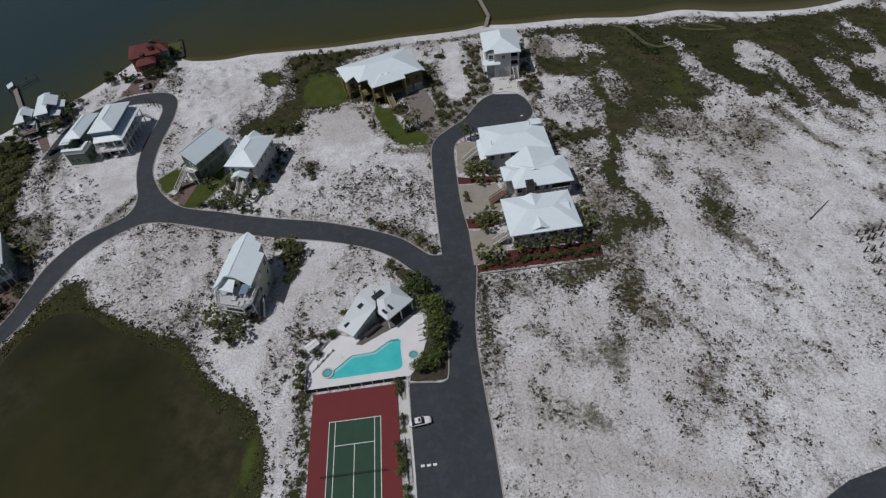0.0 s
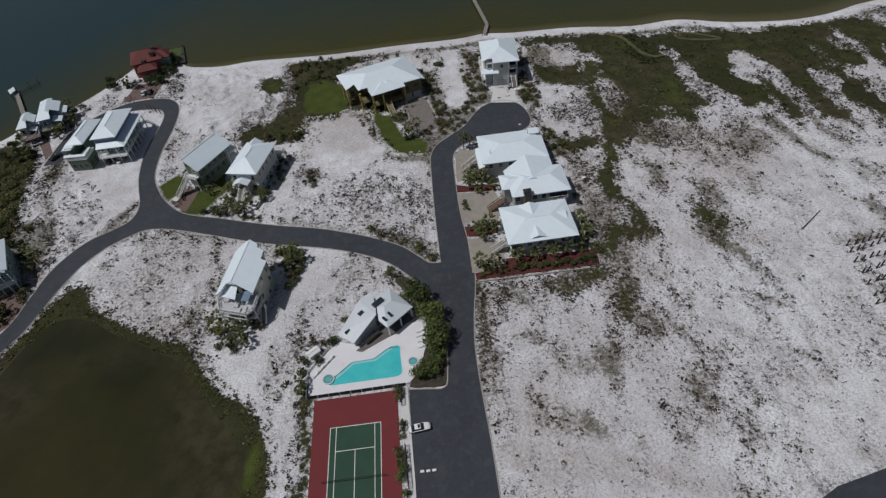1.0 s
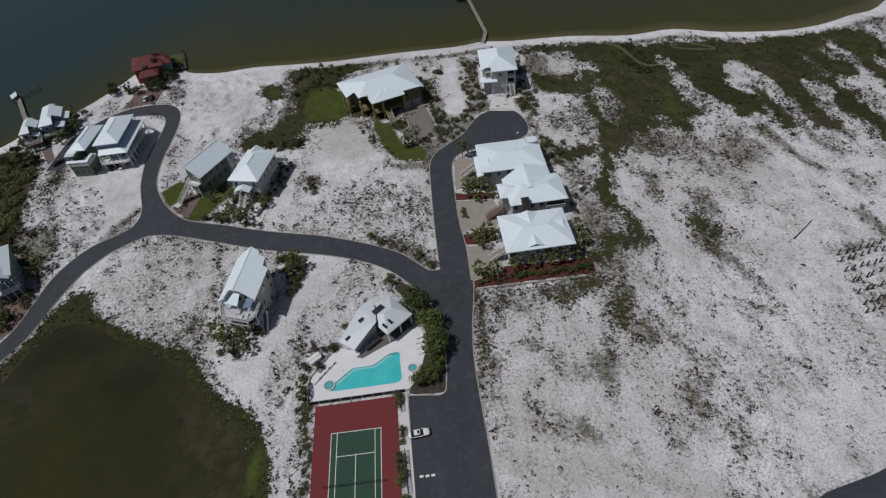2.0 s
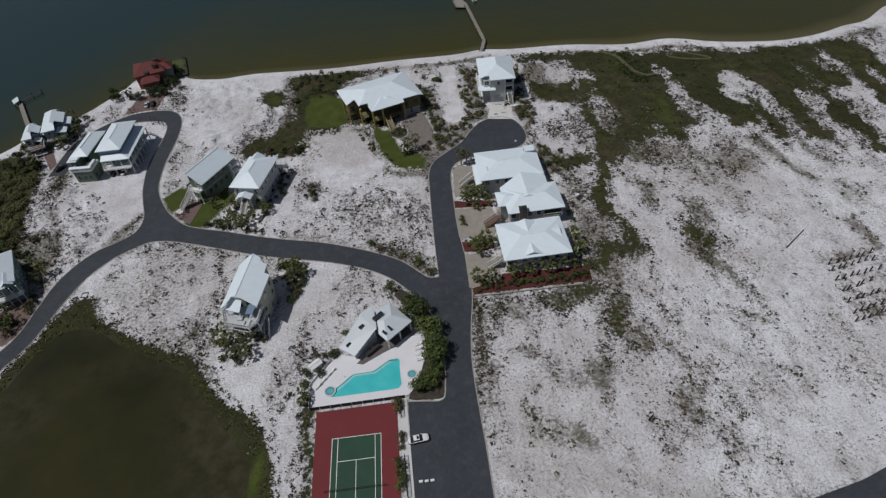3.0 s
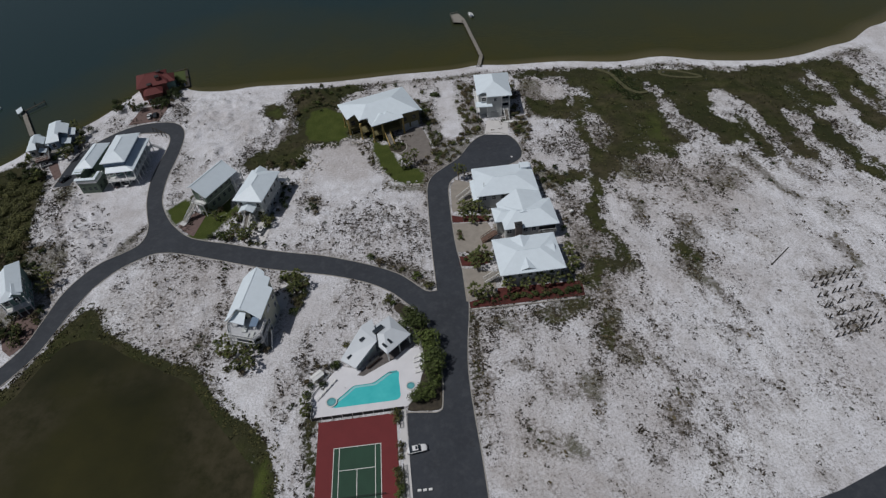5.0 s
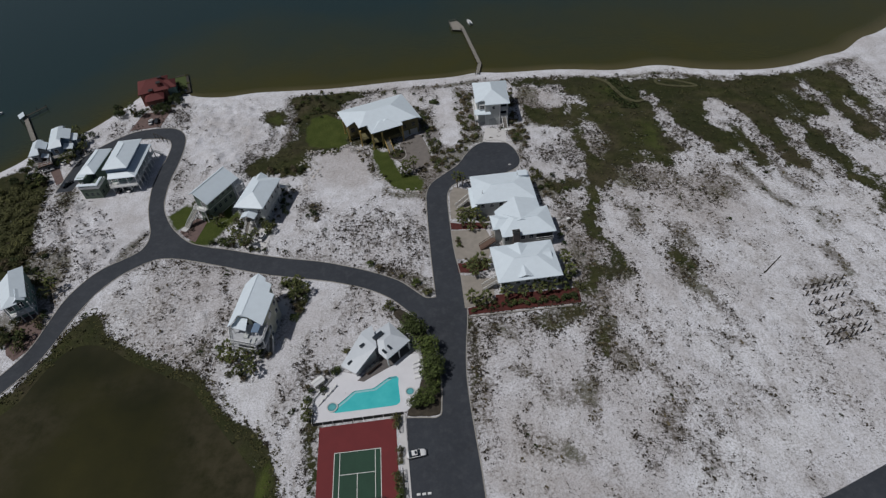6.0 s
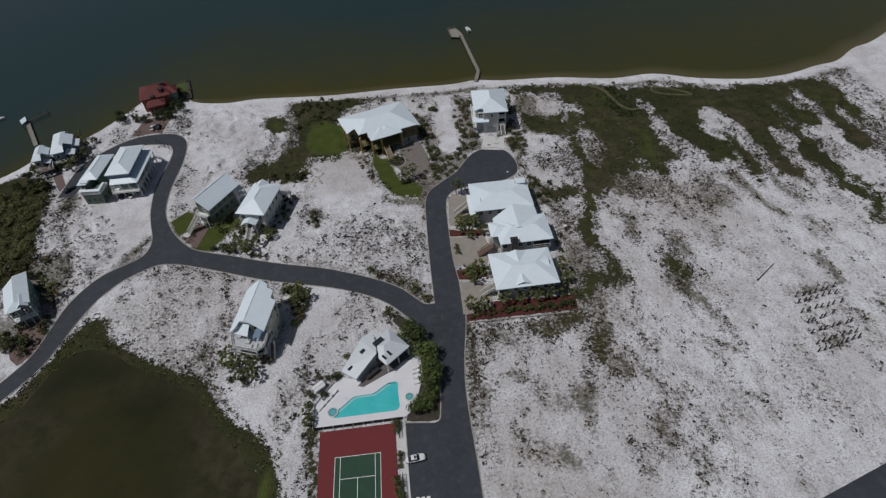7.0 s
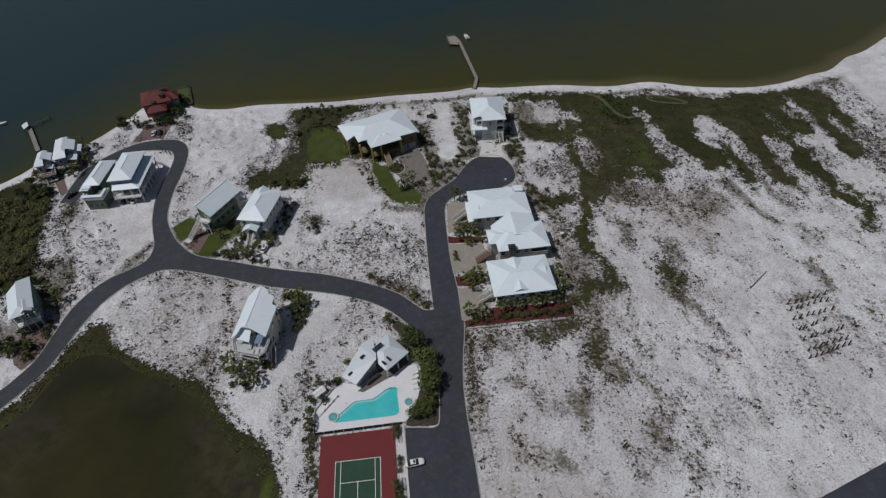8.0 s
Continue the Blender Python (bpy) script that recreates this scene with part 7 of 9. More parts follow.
def pool_area():
    deck_line = [(-11.0, 8.1), (-11.0, 14.6), (-6.6, 20.4), (-4.2, 22.2), (1.0, 20.2), (9.5, 25.6), (15.9, 25.2), (16.6, 19), (14.5, 11.2), (12.0, 8.6)]
    pool_line = [(-6.5, 11.3), (-5.6, 12.5), (-3.7, 14.0), (-1.7, 15.8), (-0.9, 16.2), (3.4, 16.3), (4.2, 16.6), (7.0, 18.6), (8.0, 19.1), (9.8, 19.2), (10.5, 18.5), (10.4, 16.4), (10.6, 13.0),
                 (10.7, 11.8), (10.4, 11.0), (9.7, 10.5), (8.4, 10.35), (-5.6, 10.2), (-6.4, 10.5)]
    spa_a, spa_b = circle(-6.5, 12.1, 1.15), circle(13.1, 14.0, 1.0)
    deck = holed_slab("pool_deck", deck_line, [pool_line, spa_b], -0.4, 0.16, DECKING)
    tagged(deck, "white painted concrete terrace round the pool", "terrace", "", "structure")
    pool = thing("swimming_pool", 2, 14, 0, 0, "turquoise free-form swimming pool with pale coping", "pool")
    mv = lambda ring: [(x - 2, y - 14) for x, y in ring]
    bm = bmesh.new()
    prism(bm, mv(pool_line), -0.3, 0.05, True)
    part("water", bm, POOL_WATER, pool)
    ribbon("coping", mv(pool_line + pool_line[:1]), 0.34, 0.1, 0.2, DECKING, pool)
    inner = [(x + 0.45, y - 0.55) for x, y in pool_line[:9]]
    ribbon("pool_step", mv(smooth_line(inner, 3)), 0.5, 0.0, 0.075, POOL_STEP, pool, "pale turquoise step")
    ribbon("waterline_tiles", mv(smooth_line([(x, y) for x, y in pool_line] + pool_line[:1], 1)), 0.12, -0.2, 0.12, POOL_TILE, pool)
    bm = bmesh.new()
    for k in range(3):
        tube(bm, (-5.2 + k * 0.0, 1.6 - k * 0.0, 0.1), (-5.2, 1.6, 0.9), 0.04, 0.04)
    part("handrail", bm, METAL, pool)
    part("step_band", boxes((-7.4, -1.7, 0.02, -6.9, 0.2, 0.075)), POOL_TILE, pool)
    part("step_band", boxes((5.6, 4.5, 0.02, 7.8, 4.8, 0.075)), POOL_TILE, pool)
    for ring, nm in ((spa_a, "raised round spa joined to the pool"), (spa_b, "small round spa set in terrace")):
        cx, cy = sum(p[0] for p in ring) / len(ring), sum(p[1] for p in ring) / len(ring)
        s = thing("spa", cx, cy, 0, 0, nm, "spa", "spas")
        r = ring[0][0] - cx
        holed_slab("rim", circle(0, 0, r + 0.28), [circle(0, 0, r)], -0.2, 0.34, CONCRETE, s)
        bm = bmesh.new()
        prism(bm, circle(0, 0, r - 0.002), -0.2, 0.24, True)
        part("water", bm, SPA_WATER, s)
        holed_slab("seat", circle(0, 0, r - 0.02), [circle(0, 0, r * 0.6)], 0.2, 0.25, POOL_TILE, s)


pool_area()


def lounger():
    s = thing("sun_lounger", 15.2, 19.4, 0.16, 12, "white slatted sun lounger on the pool terrace", "lounger", "loungers by the pool")
    bm = boxes((-0.95, -0.32, 0.28, 0.55, -0.26, 0.36), (-0.95, 0.26, 0.28, 0.55, 0.32, 0.36))
    part("rail", bm, WHITE, s)
    part("seat", boxes(*[(-0.93 + 0.16 * k, -0.27, 0.3, -0.81 + 0.16 * k, 0.27, 0.345) for k in range(9)]), WHITE, s)
    bm = bmesh.new()
    beam(bm, (0.5, -0.29, 0.33), (1.0, -0.29, 0.85), 0.06), beam(bm, (0.5, 0.29, 0.33), (1.0, 0.29, 0.85), 0.06)
    for k in range(5):
        u = 0.1 + k * 0.2
        beam(bm, (0.5 + 0.5 * u, -0.28, 0.34 + 0.52 * u), (0.5 + 0.5 * u, 0.28, 0.34 + 0.52 * u), 0.12, 0.04)
    part("backrest", bm, WHITE, s)
    for x in (-0.85, 0.45):
        for y in (-0.29, 0.29):
            part("leg", boxes((x - 0.03, y - 0.03, 0, x + 0.03, y + 0.03, 0.3)), WHITE, s)
    return s


first = lounger()
for x, y, r in ((15.3, 17.8, 10), (15.0, 21.0, 14), (15.2, 22.4, 16), (-9.6, 13.6, 50), (-8.6, 14.8, 50), (-7.5, 16.1, 50), (-6.4, 17.4, 50)):
    copy_thing(first, pose(x, y, 0.16, 0, 0, r))


def fence(name, line, height, label, panel):
    """Posts, two rails and a panel in each bay; the thing stands at the line's first point."""
    x0, y0 = line[0]
    f = thing(name, x0, y0, 0, 0, label, "fence")
    for a, b in zip(line, line[1:]):
        k = max(1, round(math.dist(a, b) / 2.4))
        for i in range(k):
            p, q = [Vector((a[0] + (b[0] - a[0]) * u - x0, a[1] + (b[1] - a[1]) * u - y0, 0)) for u in (i / k, (i + 1) / k)]
            bm = bmesh.new()
            beam(bm, p, p + Vector((0, 0, height + 0.1)), 0.12)
            part("post", bm, WHITE, f)
            bm = bmesh.new()
            for j in range(8):
                z = 0.15 + (height - 0.2) * j / 8
                beam(bm, p + Vector((0, 0, z)), q + Vector((0, 0, z)), 0.03, (height - 0.2) / 8 * 0.72)
            part("panel", bm, panel, f)
    return f


fence("pool_fence", [(-11.0, 7.6), (11.2, 7.9)], 1.5, "dark louvred fence between pool and tennis court", DARK)
fence("side_fence", [(-11.25, 8.0), (-11.3, 14.4), (-6.9, 20.6)], 0.9, "low pale fence on the pool terrace", WHITE)


# ---------------------------------------------------------------- tennis court, walk and parking
def tennis_court():
    court = slab("tennis_court", [(-9.4, 7.0), (9.2, 7.2), (9.7, -40), (-8.9, -40)], -0.1, 0.06, COURT_RED, "red and green hard tennis court with white lines", "tennis court")
    slab("playing_surface", [(-5.5, 0.05), (5.5, 0.05), (5.5, -23.8), (-5.5, -23.8)], 0.0, 0.066, COURT_GREEN, parent=court)
    bars = [(-5.485, -23.77, -5.34, 0.0), (5.34, -23.77, 5.485, 0.0), (-4.185, -23.77, -4.045, -0.1), (4.045, -23.77, 4.185, -0.1), (-5.34, -0.15, 5.34, 0.0), (-5.37, -23.77, 5.37, -23.65),
            (-4.045, -5.56, 4.045, -5.42), (-4.045, -18.34, 4.045, -18.2), (-0.07, -18.2, 0.07, -5.56), (-0.05, -0.35, 0.05, -0.12)]
    for x0, y0, x1, y1 in bars:
        part("line", boxes((x0, y0, 0.05, x1, y1, 0.0705)), LINE_WHITE, court)
    net = thing("tennis_net", 0, -11.885, 0.06, 0, "dark tennis net strung between two posts", "net")
    for x in (-6.4, 6.4):
        bm = bmesh.new()
        tube(bm, (x, 0, 0), (x, 0, 1.08), 0.05, 0.05)
        part("post", bm, DARK, net)
    bm = bmesh.new()
    for k in range(65):
        beam(bm, (-6.4 + 0.2 * k, 0, 0.05), (-6.4 + 0.2 * k, 0, 1.0), 0.012)
    for k in range(8):
        beam(bm, (-6.4, 0, 0.08 + 0.12 * k), (6.4, 0, 0.08 + 0.12 * k), 0.012)
    part("mesh", bm, DARK, net)
    part("tape", boxes((-6.4, -0.03, 0.98, 6.4, 0.03, 1.05)), DARK, net)


tennis_court()
slab("pavement_court", [(9.9, 7.6), (11.5, 7.9), (12.1, -14), (12.2, -45), (10.9, -45), (10.9, -14)], -0.1, 0.12, CONCRETE, "white concrete path between court and parking lot", "path")
slab("pavement_gate", [(9.3, 1.9), (10.5, 1.9), (10.5, 0.6), (9.3, 0.6)], -0.1, 0.11, CONCRETE, "short concrete path to the court", "path")


# added stretches of railing, there only to cast dark tracery on the path
shadow_rail = thing("path_railing", 10.0, 7.4, 0, 0, "dark railing added to cast lattice shadows on the white path", "railing")
for y0, y1 in ((0.0, -2.2), (-2.2, -4.4), (-8.2, -10.2), (-13.6, -15.8), (-15.8, -18.0), (-18.0, -20.2), (-20.2, -22.4)):
    railing(shadow_rail, [(0.035 * -y0, y0), (0.035 * -y1, y1)], 0.0, 1.5, DARK, 0.22)


def car(x, y, rz, paint, label, z=0.05):
    c = thing("car", x, y, z, rz, label, "car", "parked cars")
    prof = [(-2.25, 0.35), (-2.28, 0.72), (-2.1, 0.92), (-1.75, 0.95), (-1.35, 0.97), (1.0, 0.95), (1.6, 0.89), (2.0, 0.82), (2.27, 0.62), (2.25, 0.33)]
    bm = bmesh.new()
    rings = []
    for y0, k in ((-0.88, 0.0), (-0.80, 1.0), (0.80, 1.0), (0.88, 0.0)):
        rings.append([bm.verts.new((px, y0, pz - (0.06 if k == 0 and pz > 0.5 else 0))) for px, pz in prof])
    for a, b in zip(rings, rings[1:]):
        for i in range(len(prof)):
            j = (i + 1) % len(prof)
            bm.faces.new((a[i], a[j], b[j], b[i]))
    bm.faces.new(rings[0]), bm.faces.new(rings[-1][::-1])
    for v in bm.verts:
        v.co.y *= 1 - 0.22 * max(0.0, abs(v.co.x) - 1.2) ** 1.5
    bmesh.ops.recalc_face_normals(bm, faces=bm.faces[:])
    body = part("body", bm, paint, c)
    bm = bmesh.new()
    lo = [bm.verts.new(p) for p in ((-1.75, -0.78, 0.96), (0.95, -0.78, 0.94), (0.95, 0.78, 0.94), (-1.75, 0.78, 0.96))]
    hi = [bm.verts.new(p) for p in ((-1.05, -0.62, 1.40), (0.25, -0.62, 1.40), (0.25, 0.62, 1.40), (-1.05, 0.62, 1.40))]
    for i in range(4):
        bm.faces.new((lo[i], lo[(i + 1) % 4], hi[(i + 1) % 4], hi[i]))
    bm.faces.new(hi), bm.faces.new(lo[::-1])
    bmesh.ops.recalc_face_normals(bm, faces=bm.faces[:])
    cabin = part("cabin", bm, GLASS, c, "dark glazed cabin")
    part("roof_panel", boxes((-1.05, -0.62, 1.39, 0.25, 0.62, 1.435)), paint, cabin)
    part("sunroof", boxes((-0.35, -0.4, 1.43, 0.15, 0.4, 1.45)), GLASS, cabin)
    for px in (-1.38, 1.42):
        for py in (-0.86, 0.70):
            bm = bmesh.new()
            tube(bm, (px, py, 0.32), (px, py + 0.16, 0.32), 0.32, 0.32, 14)
            w = part("wheel", bm, RUBBER, c)
            bm = bmesh.new()
            yo = py - 0.012 if py < 0 else py + 0.152
            tube(bm, (px, yo, 0.32), (px, yo + 0.02, 0.32), 0.2, 0.2, 10)
            part("rim", bm, METAL, w)
    for py in (-0.6, 0.6):
        part("headlight", boxes((2.16, py - 0.18, 0.6, 2.3, py + 0.18, 0.72)), GLASS, body)
        part("tail_light", boxes((-2.31, py - 0.18, 0.68, -2.2, py + 0.18, 0.82)), RED_ROOF, body)
    for py in (-0.93, 0.85):
        part("mirror", boxes((0.62, py, 0.93, 0.8, py + 0.1, 1.06)), paint, body)
    return c


car(13.7, -2.9, 6, CAR_WHITE, "white sedan parked in the asphalt lot")
car(-32.6, 79.0, 72, CAR_WHITE, "white car parked beside the grey house")
car(-90.2, 163.6, 100, CAR_DARK, "dark car on the red brick forecourt")
car(-92.6, 163.2, 98, CAR_WHITE, "white car on the red brick forecourt")
car(-113.4, 122.2, 60, CAR_DARK, "dark car at the lane's western end", 0.07)
car(-90.4, 114.8, 74, CAR_DARK, "dark car beneath the columned porch", 0.0)
car(-86.8, 114.8, 82, CAR_WHITE, "silver-white car beneath the columned porch", 0.0)

stop = None
for x in (13.6, 14.8, 16.0):
    if stop is None:
        bm = bmesh.new()
        prism(bm, [(-0.42, -0.26), (0.42, -0.26), (0.42, 0.26), (-0.42, 0.26)], 0, 0.3)
        bmesh.ops.bevel(bm, geom=bm.edges[:], offset=0.06, segments=1, affect="EDGES")
        stop = tagged(part("parking_block", bm, WHITE, None), "white concrete block on the parking lot", "parking block", "parking blocks")
        stop.matrix_world = pose(x, -12.0, 0.05)
    else:
        copy_thing(stop, pose(x, -12.05, 0.05, 0, 0, 3))


def pump_hut():
    s = thing("pump_hut", -10.3, 19.4, 0, 38, "small pale pump hut behind the pool fence", "hut")
    part("wall", boxes((-1.3, -0.7, 0, 1.3, 0.7, 1.5)), CREAM, s)
    hip_roof(s, -1.6, -1.0, 1.6, 1.0, 1.5, 0.3, "x", 0.0, WHITE)
    part("door", boxes((-0.4, -0.74, 0, 0.4, -0.68, 1.4)), WOOD, s)


pump_hut()


# ---------------------------------------------------------------- piers and pilings
def pier(x, y, line, width, label):
    s = thing("pier", x, y, 0, 0, label, "pier")
    for a, b in zip(line, line[1:]):
        L, d = math.dist(a, b), Vector((b[0] - a[0], b[1] - a[1])).normalized()
        nrm = Vector((-d.y, d.x))
        bm = bmesh.new()
        k = int(L / 0.3)
        for i in range(k):
            c = Vector(a) + d * (i + 0.5) * L / k
            p, q = c - nrm * width / 2, c + nrm * width / 2
            beam(bm, (p.x, p.y, 0.75), (q.x, q.y, 0.75), 0.26, 0.07)
        ob = part("planks", bm, WOOD, s)
        ob["kind"] = "stuff"
        for sgn in (-1, 1):
            bm = bmesh.new()
            p, q = Vector(a) + nrm * sgn * width * 0.4, Vector(b) + nrm * sgn * width * 0.4
            beam(bm, (p.x, p.y, 0.6), (q.x, q.y, 0.6), 0.12, 0.25)
            part("stringer", bm, WOOD, s)
        for i in range(int(L / 4) + 1):
            for sgn in (-1, 1):
                c = Vector(a) + d * min(L, i * 4.0) + nrm * sgn * (width / 2 + 0.06)
                bm = bmesh.new()
                tube(bm, (c.x, c.y, -2.0), (c.x, c.y, 1.3), 0.13, 0.12, 6)
                part("pile", bm, DARK_WOOD, s)
    return s


north = pier(52.8, 176.0, [(0, 0), (2.4, 9.2), (-0.9, 53.0)], 1.7, "weathered wooden pier reaching into the bay")
bm = bmesh.new()
prism(bm, [(-6.6, 50.0), (-1.6, 48.2), (-0.2, 53.0), (-2.6, 60.5), (-7.0, 59.5)], 0.7, 0.86)
part("platform", bm, WOOD, north)
for px, py in ((-6.4, 50.4), (-1.8, 48.6), (-2.8, 60.2), (-6.8, 59.2)):
    bm = bmesh.new()
    tube(bm, (px, py, -2), (px, py, 2.0), 0.14, 0.13, 6)
    part("pile", bm, DARK_WOOD, north)
railing(north, [(-6.6, 50.2), (-7.0, 59.4), (-2.7, 60.4)], 0.86, 1.0, WOOD)
west = pier(-140.6, 157.5, [(0, 0), (-13.1, 21.9)], 1.8, "narrow wooden pier with boat lift")
bm = bmesh.new()
prism(bm, [(-15.8, 21.7), (-14.7, 24.9), (-12.2, 20.9), (-13.0, 17.7)], 1.9, 2.1)
part("lift_roof", bm, WHITE_ROOF, west, "white boat lift roof")
for px, py in ((-15.8, 21.7), (-14.7, 24.9), (-12.2, 20.9), (-13, 17.7), (-10.1, 27.7), (-6.9, 29.9)):
    bm = bmesh.new()
    tube(bm, (px, py, -2), (px, py, 2.0), 0.15, 0.14, 6)
    part("pile", bm, DARK_WOOD, west)
bm = bmesh.new()
beam(bm, (-13.1, 21.9, 0.9), (-6.7, 30.1, 0.9), 0.9, 0.12)
part("side_walk", bm, DARK_WOOD, west)


def boat(x, y, rz, label):
    b = thing("boat", x, y, -0.25, rz, label, "boat", "moored boats")
    out = smooth_line([(-2.9, -1.0), (0.6, -1.1), (2.4, -0.6), (3.2, 0), (2.4, 0.6), (0.6, 1.1), (-2.9, 1.0)], 3)
    bm = bmesh.new()
    lo, hi = [bm.verts.new((px * 0.9, py * 0.7, -0.15)) for px, py in out], [bm.verts.new((px, py, 0.85)) for px, py in out]
    rim = [bm.verts.new((px * 0.9, py * 0.84, 0.85)) for px, py in out]
    pit = [bm.verts.new((px * 0.86, py * 0.78, 0.35)) for px, py in out]
    n = len(out)
    for a, c in ((lo, hi), (hi, rim), (rim, pit)):
        for i in range(n):
            bm.faces.new((a[i], a[(i + 1) % n], c[(i + 1) % n], c[i]))
    bm.faces.new(lo[::-1]), bm.faces.new(pit)
    bmesh.ops.recalc_face_normals(bm, faces=bm.faces[:])
    part("hull", bm, CAR_WHITE, b)
    part("console", boxes((-0.5, -0.35, 0.35, 0.3, 0.35, 1.2)), WHITE, b)
    part("seat", boxes((-1.9, -0.7, 0.35, -1.3, 0.7, 0.75)), BLUE, b)
    part("outboard_motor", boxes((-3.3, -0.2, 0.2, -2.9, 0.2, 1.2)), DARK, b)


boat(56.6, 234.5, 100, "white motor boat moored beside the pier")
boat(-170.5, 186.0, 20, "white motor boat lying off the shore")

car(-124.9, 133.5, 20, CAR_WHITE, "white car beside the terracotta forecourt", 0.06)
car(-120.0, 138.4, 70, CAR_WHITE, "white car among shrubs behind the cottages", 0.0)
terrace = thing("sun_deck", -126.6, 137.0, 0, 24, "raised grey-brown timber deck beside the white-roofed cottage", "deck")
part("deck_boards", boxes(*[(-2.6 + 0.52 * k, -4.2, 2.75, -2.6 + 0.52 * k + 0.48, 4.2, 2.85) for k in range(10)]), BROWN, terrace)
part("frame", boxes((-2.6, -4.2, 2.5, 2.56, -4.0, 2.75), (-2.6, 4.0, 2.5, 2.56, 4.2, 2.75), (-2.6, -4.0, 2.5, -2.4, 4.0, 2.75), (2.36, -4.0, 2.5, 2.56, 4.0, 2.75)), DARK_WOOD, terrace)
posts(terrace, [(-2.4, -4.0), (2.4, -4.0), (-2.4, 4.0), (2.4, 4.0), (-2.4, 0), (2.4, 0)], 0, 2.5, 0.2, DARK_WOOD)
railing(terrace, [(2.5, 4.1), (2.5, -4.1), (-2.5, -4.1)], 2.85)

pile = None
rng = random.Random(5)
for (x0, y0), (x1, y1), k in (((124.1, 31.5), (136, 33.4), 7), ((123.5, 29.4), (135.4, 31.3), 7), ((123, 26), (134.7, 27.8), 7), ((122.2, 22.4), (130.3, 24.2), 5),
                              ((121.6, 19), (134, 21.2), 7), ((120.6, 15.3), (132.6, 17.8), 7), ((120.1, 13.1), (132.4, 15.9), 8)):
    for i in range(k):
        u = (i + rng.uniform(-0.2, 0.2)) / (k - 1)
        m = pose(x0 + (x1 - x0) * u, y0 + (y1 - y0) * u + rng.uniform(-0.2, 0.2), -0.4, rng.uniform(-2, 2), rng.uniform(-2, 2), rng.uniform(0, 90))
        if pile is None:
            bm = bmesh.new()
            tube(bm, (0, 0, 0), (0, 0, 2.6), 0.2, 0.17, 7)
            pile = tagged(part("piling", bm, DARK_WOOD, None), "dark wooden foundation piling standing in bare sand", "piling", "foundation pilings")
            pile.matrix_world = m
        else:
            copy_thing(pile, m)
bm = bmesh.new()
for k in range(5):
    tube(bm, (117.0 + 8 * k / 5, 39.1 + 5.8 * k / 5, 0.25), (117.0 + 8 * (k + 1) / 5, 39.1 + 5.8 * (k + 1) / 5, 0.28), 0.2 - 0.012 * k, 0.188 - 0.012 * k, 8)
tagged(part("log", bm, DARK_WOOD, None), "long dark timber pole lying on the sand", "log")
# three dark posts with their shadows; the paired post and crossbar are added
for x, y, w in ((-86.1, 149.0, 0), (-83.9, 147.2, 1), (-81.6, 145.4, 2)):
    s = thing("swing_frame", x, y, 0, -35, "dark timber post with added second post and crossbar, inside the lane loop", "frame", "timber frames")
    for sx in (-1.2, 1.2):
        bm = bmesh.new()
        beam(bm, (sx, 0, -0.1), (sx, 0, 2.6), 0.18)
        part("post", bm, DARK_WOOD, s)
    part("crossbar", boxes((-1.4, -0.1, 2.5, 1.4, 0.1, 2.7)), DARK_WOOD, s)
bm = bmesh.new()
for k in range(26):
    a = k * 2.399
    r = 0.35 * math.sqrt(k)
    bmesh.ops.create_icosphere(bm, subdivisions=1, radius=rng.uniform(0.3, 0.55), matrix=pose(r * math.cos(a), r * math.sin(a), 0.1, k * 40, k * 25, 0))
heap = tagged(part("brush_heap", bm, LEAF_DARK, None), "dark heap of cut brush on sand", "brush heap")
heap.matrix_world = pose(30.6, 155.5, 0, 0, 0, 0)


bm = boxes((-0.55, -0.4, 0, 0.55, 0.4, 0.7), (-0.6, -0.45, 0.7, 0.6, 0.45, 0.8))
bmesh.ops.bevel(bm, geom=bm.edges[:], offset=0.04, segments=1, affect="EDGES")
chest = tagged(part("storage_chest", bm, WHITE, None), "white plastic chest standing on the dune behind the row", "chest")
chest.matrix_world = pose(68, 71.1, 0, 0, 0, 25)
bm = bmesh.new()
tube(bm, (0, 0, 0.02), (0, 0, 0.075), 0.42, 0.40, 20)
cover = tagged(part("manhole_cover", bm, CONCRETE, None), "pale round cover set in the turning circle", "manhole cover")
cover.matrix_world = pose(54.8, 104.7, 0, 0, 0, 0)


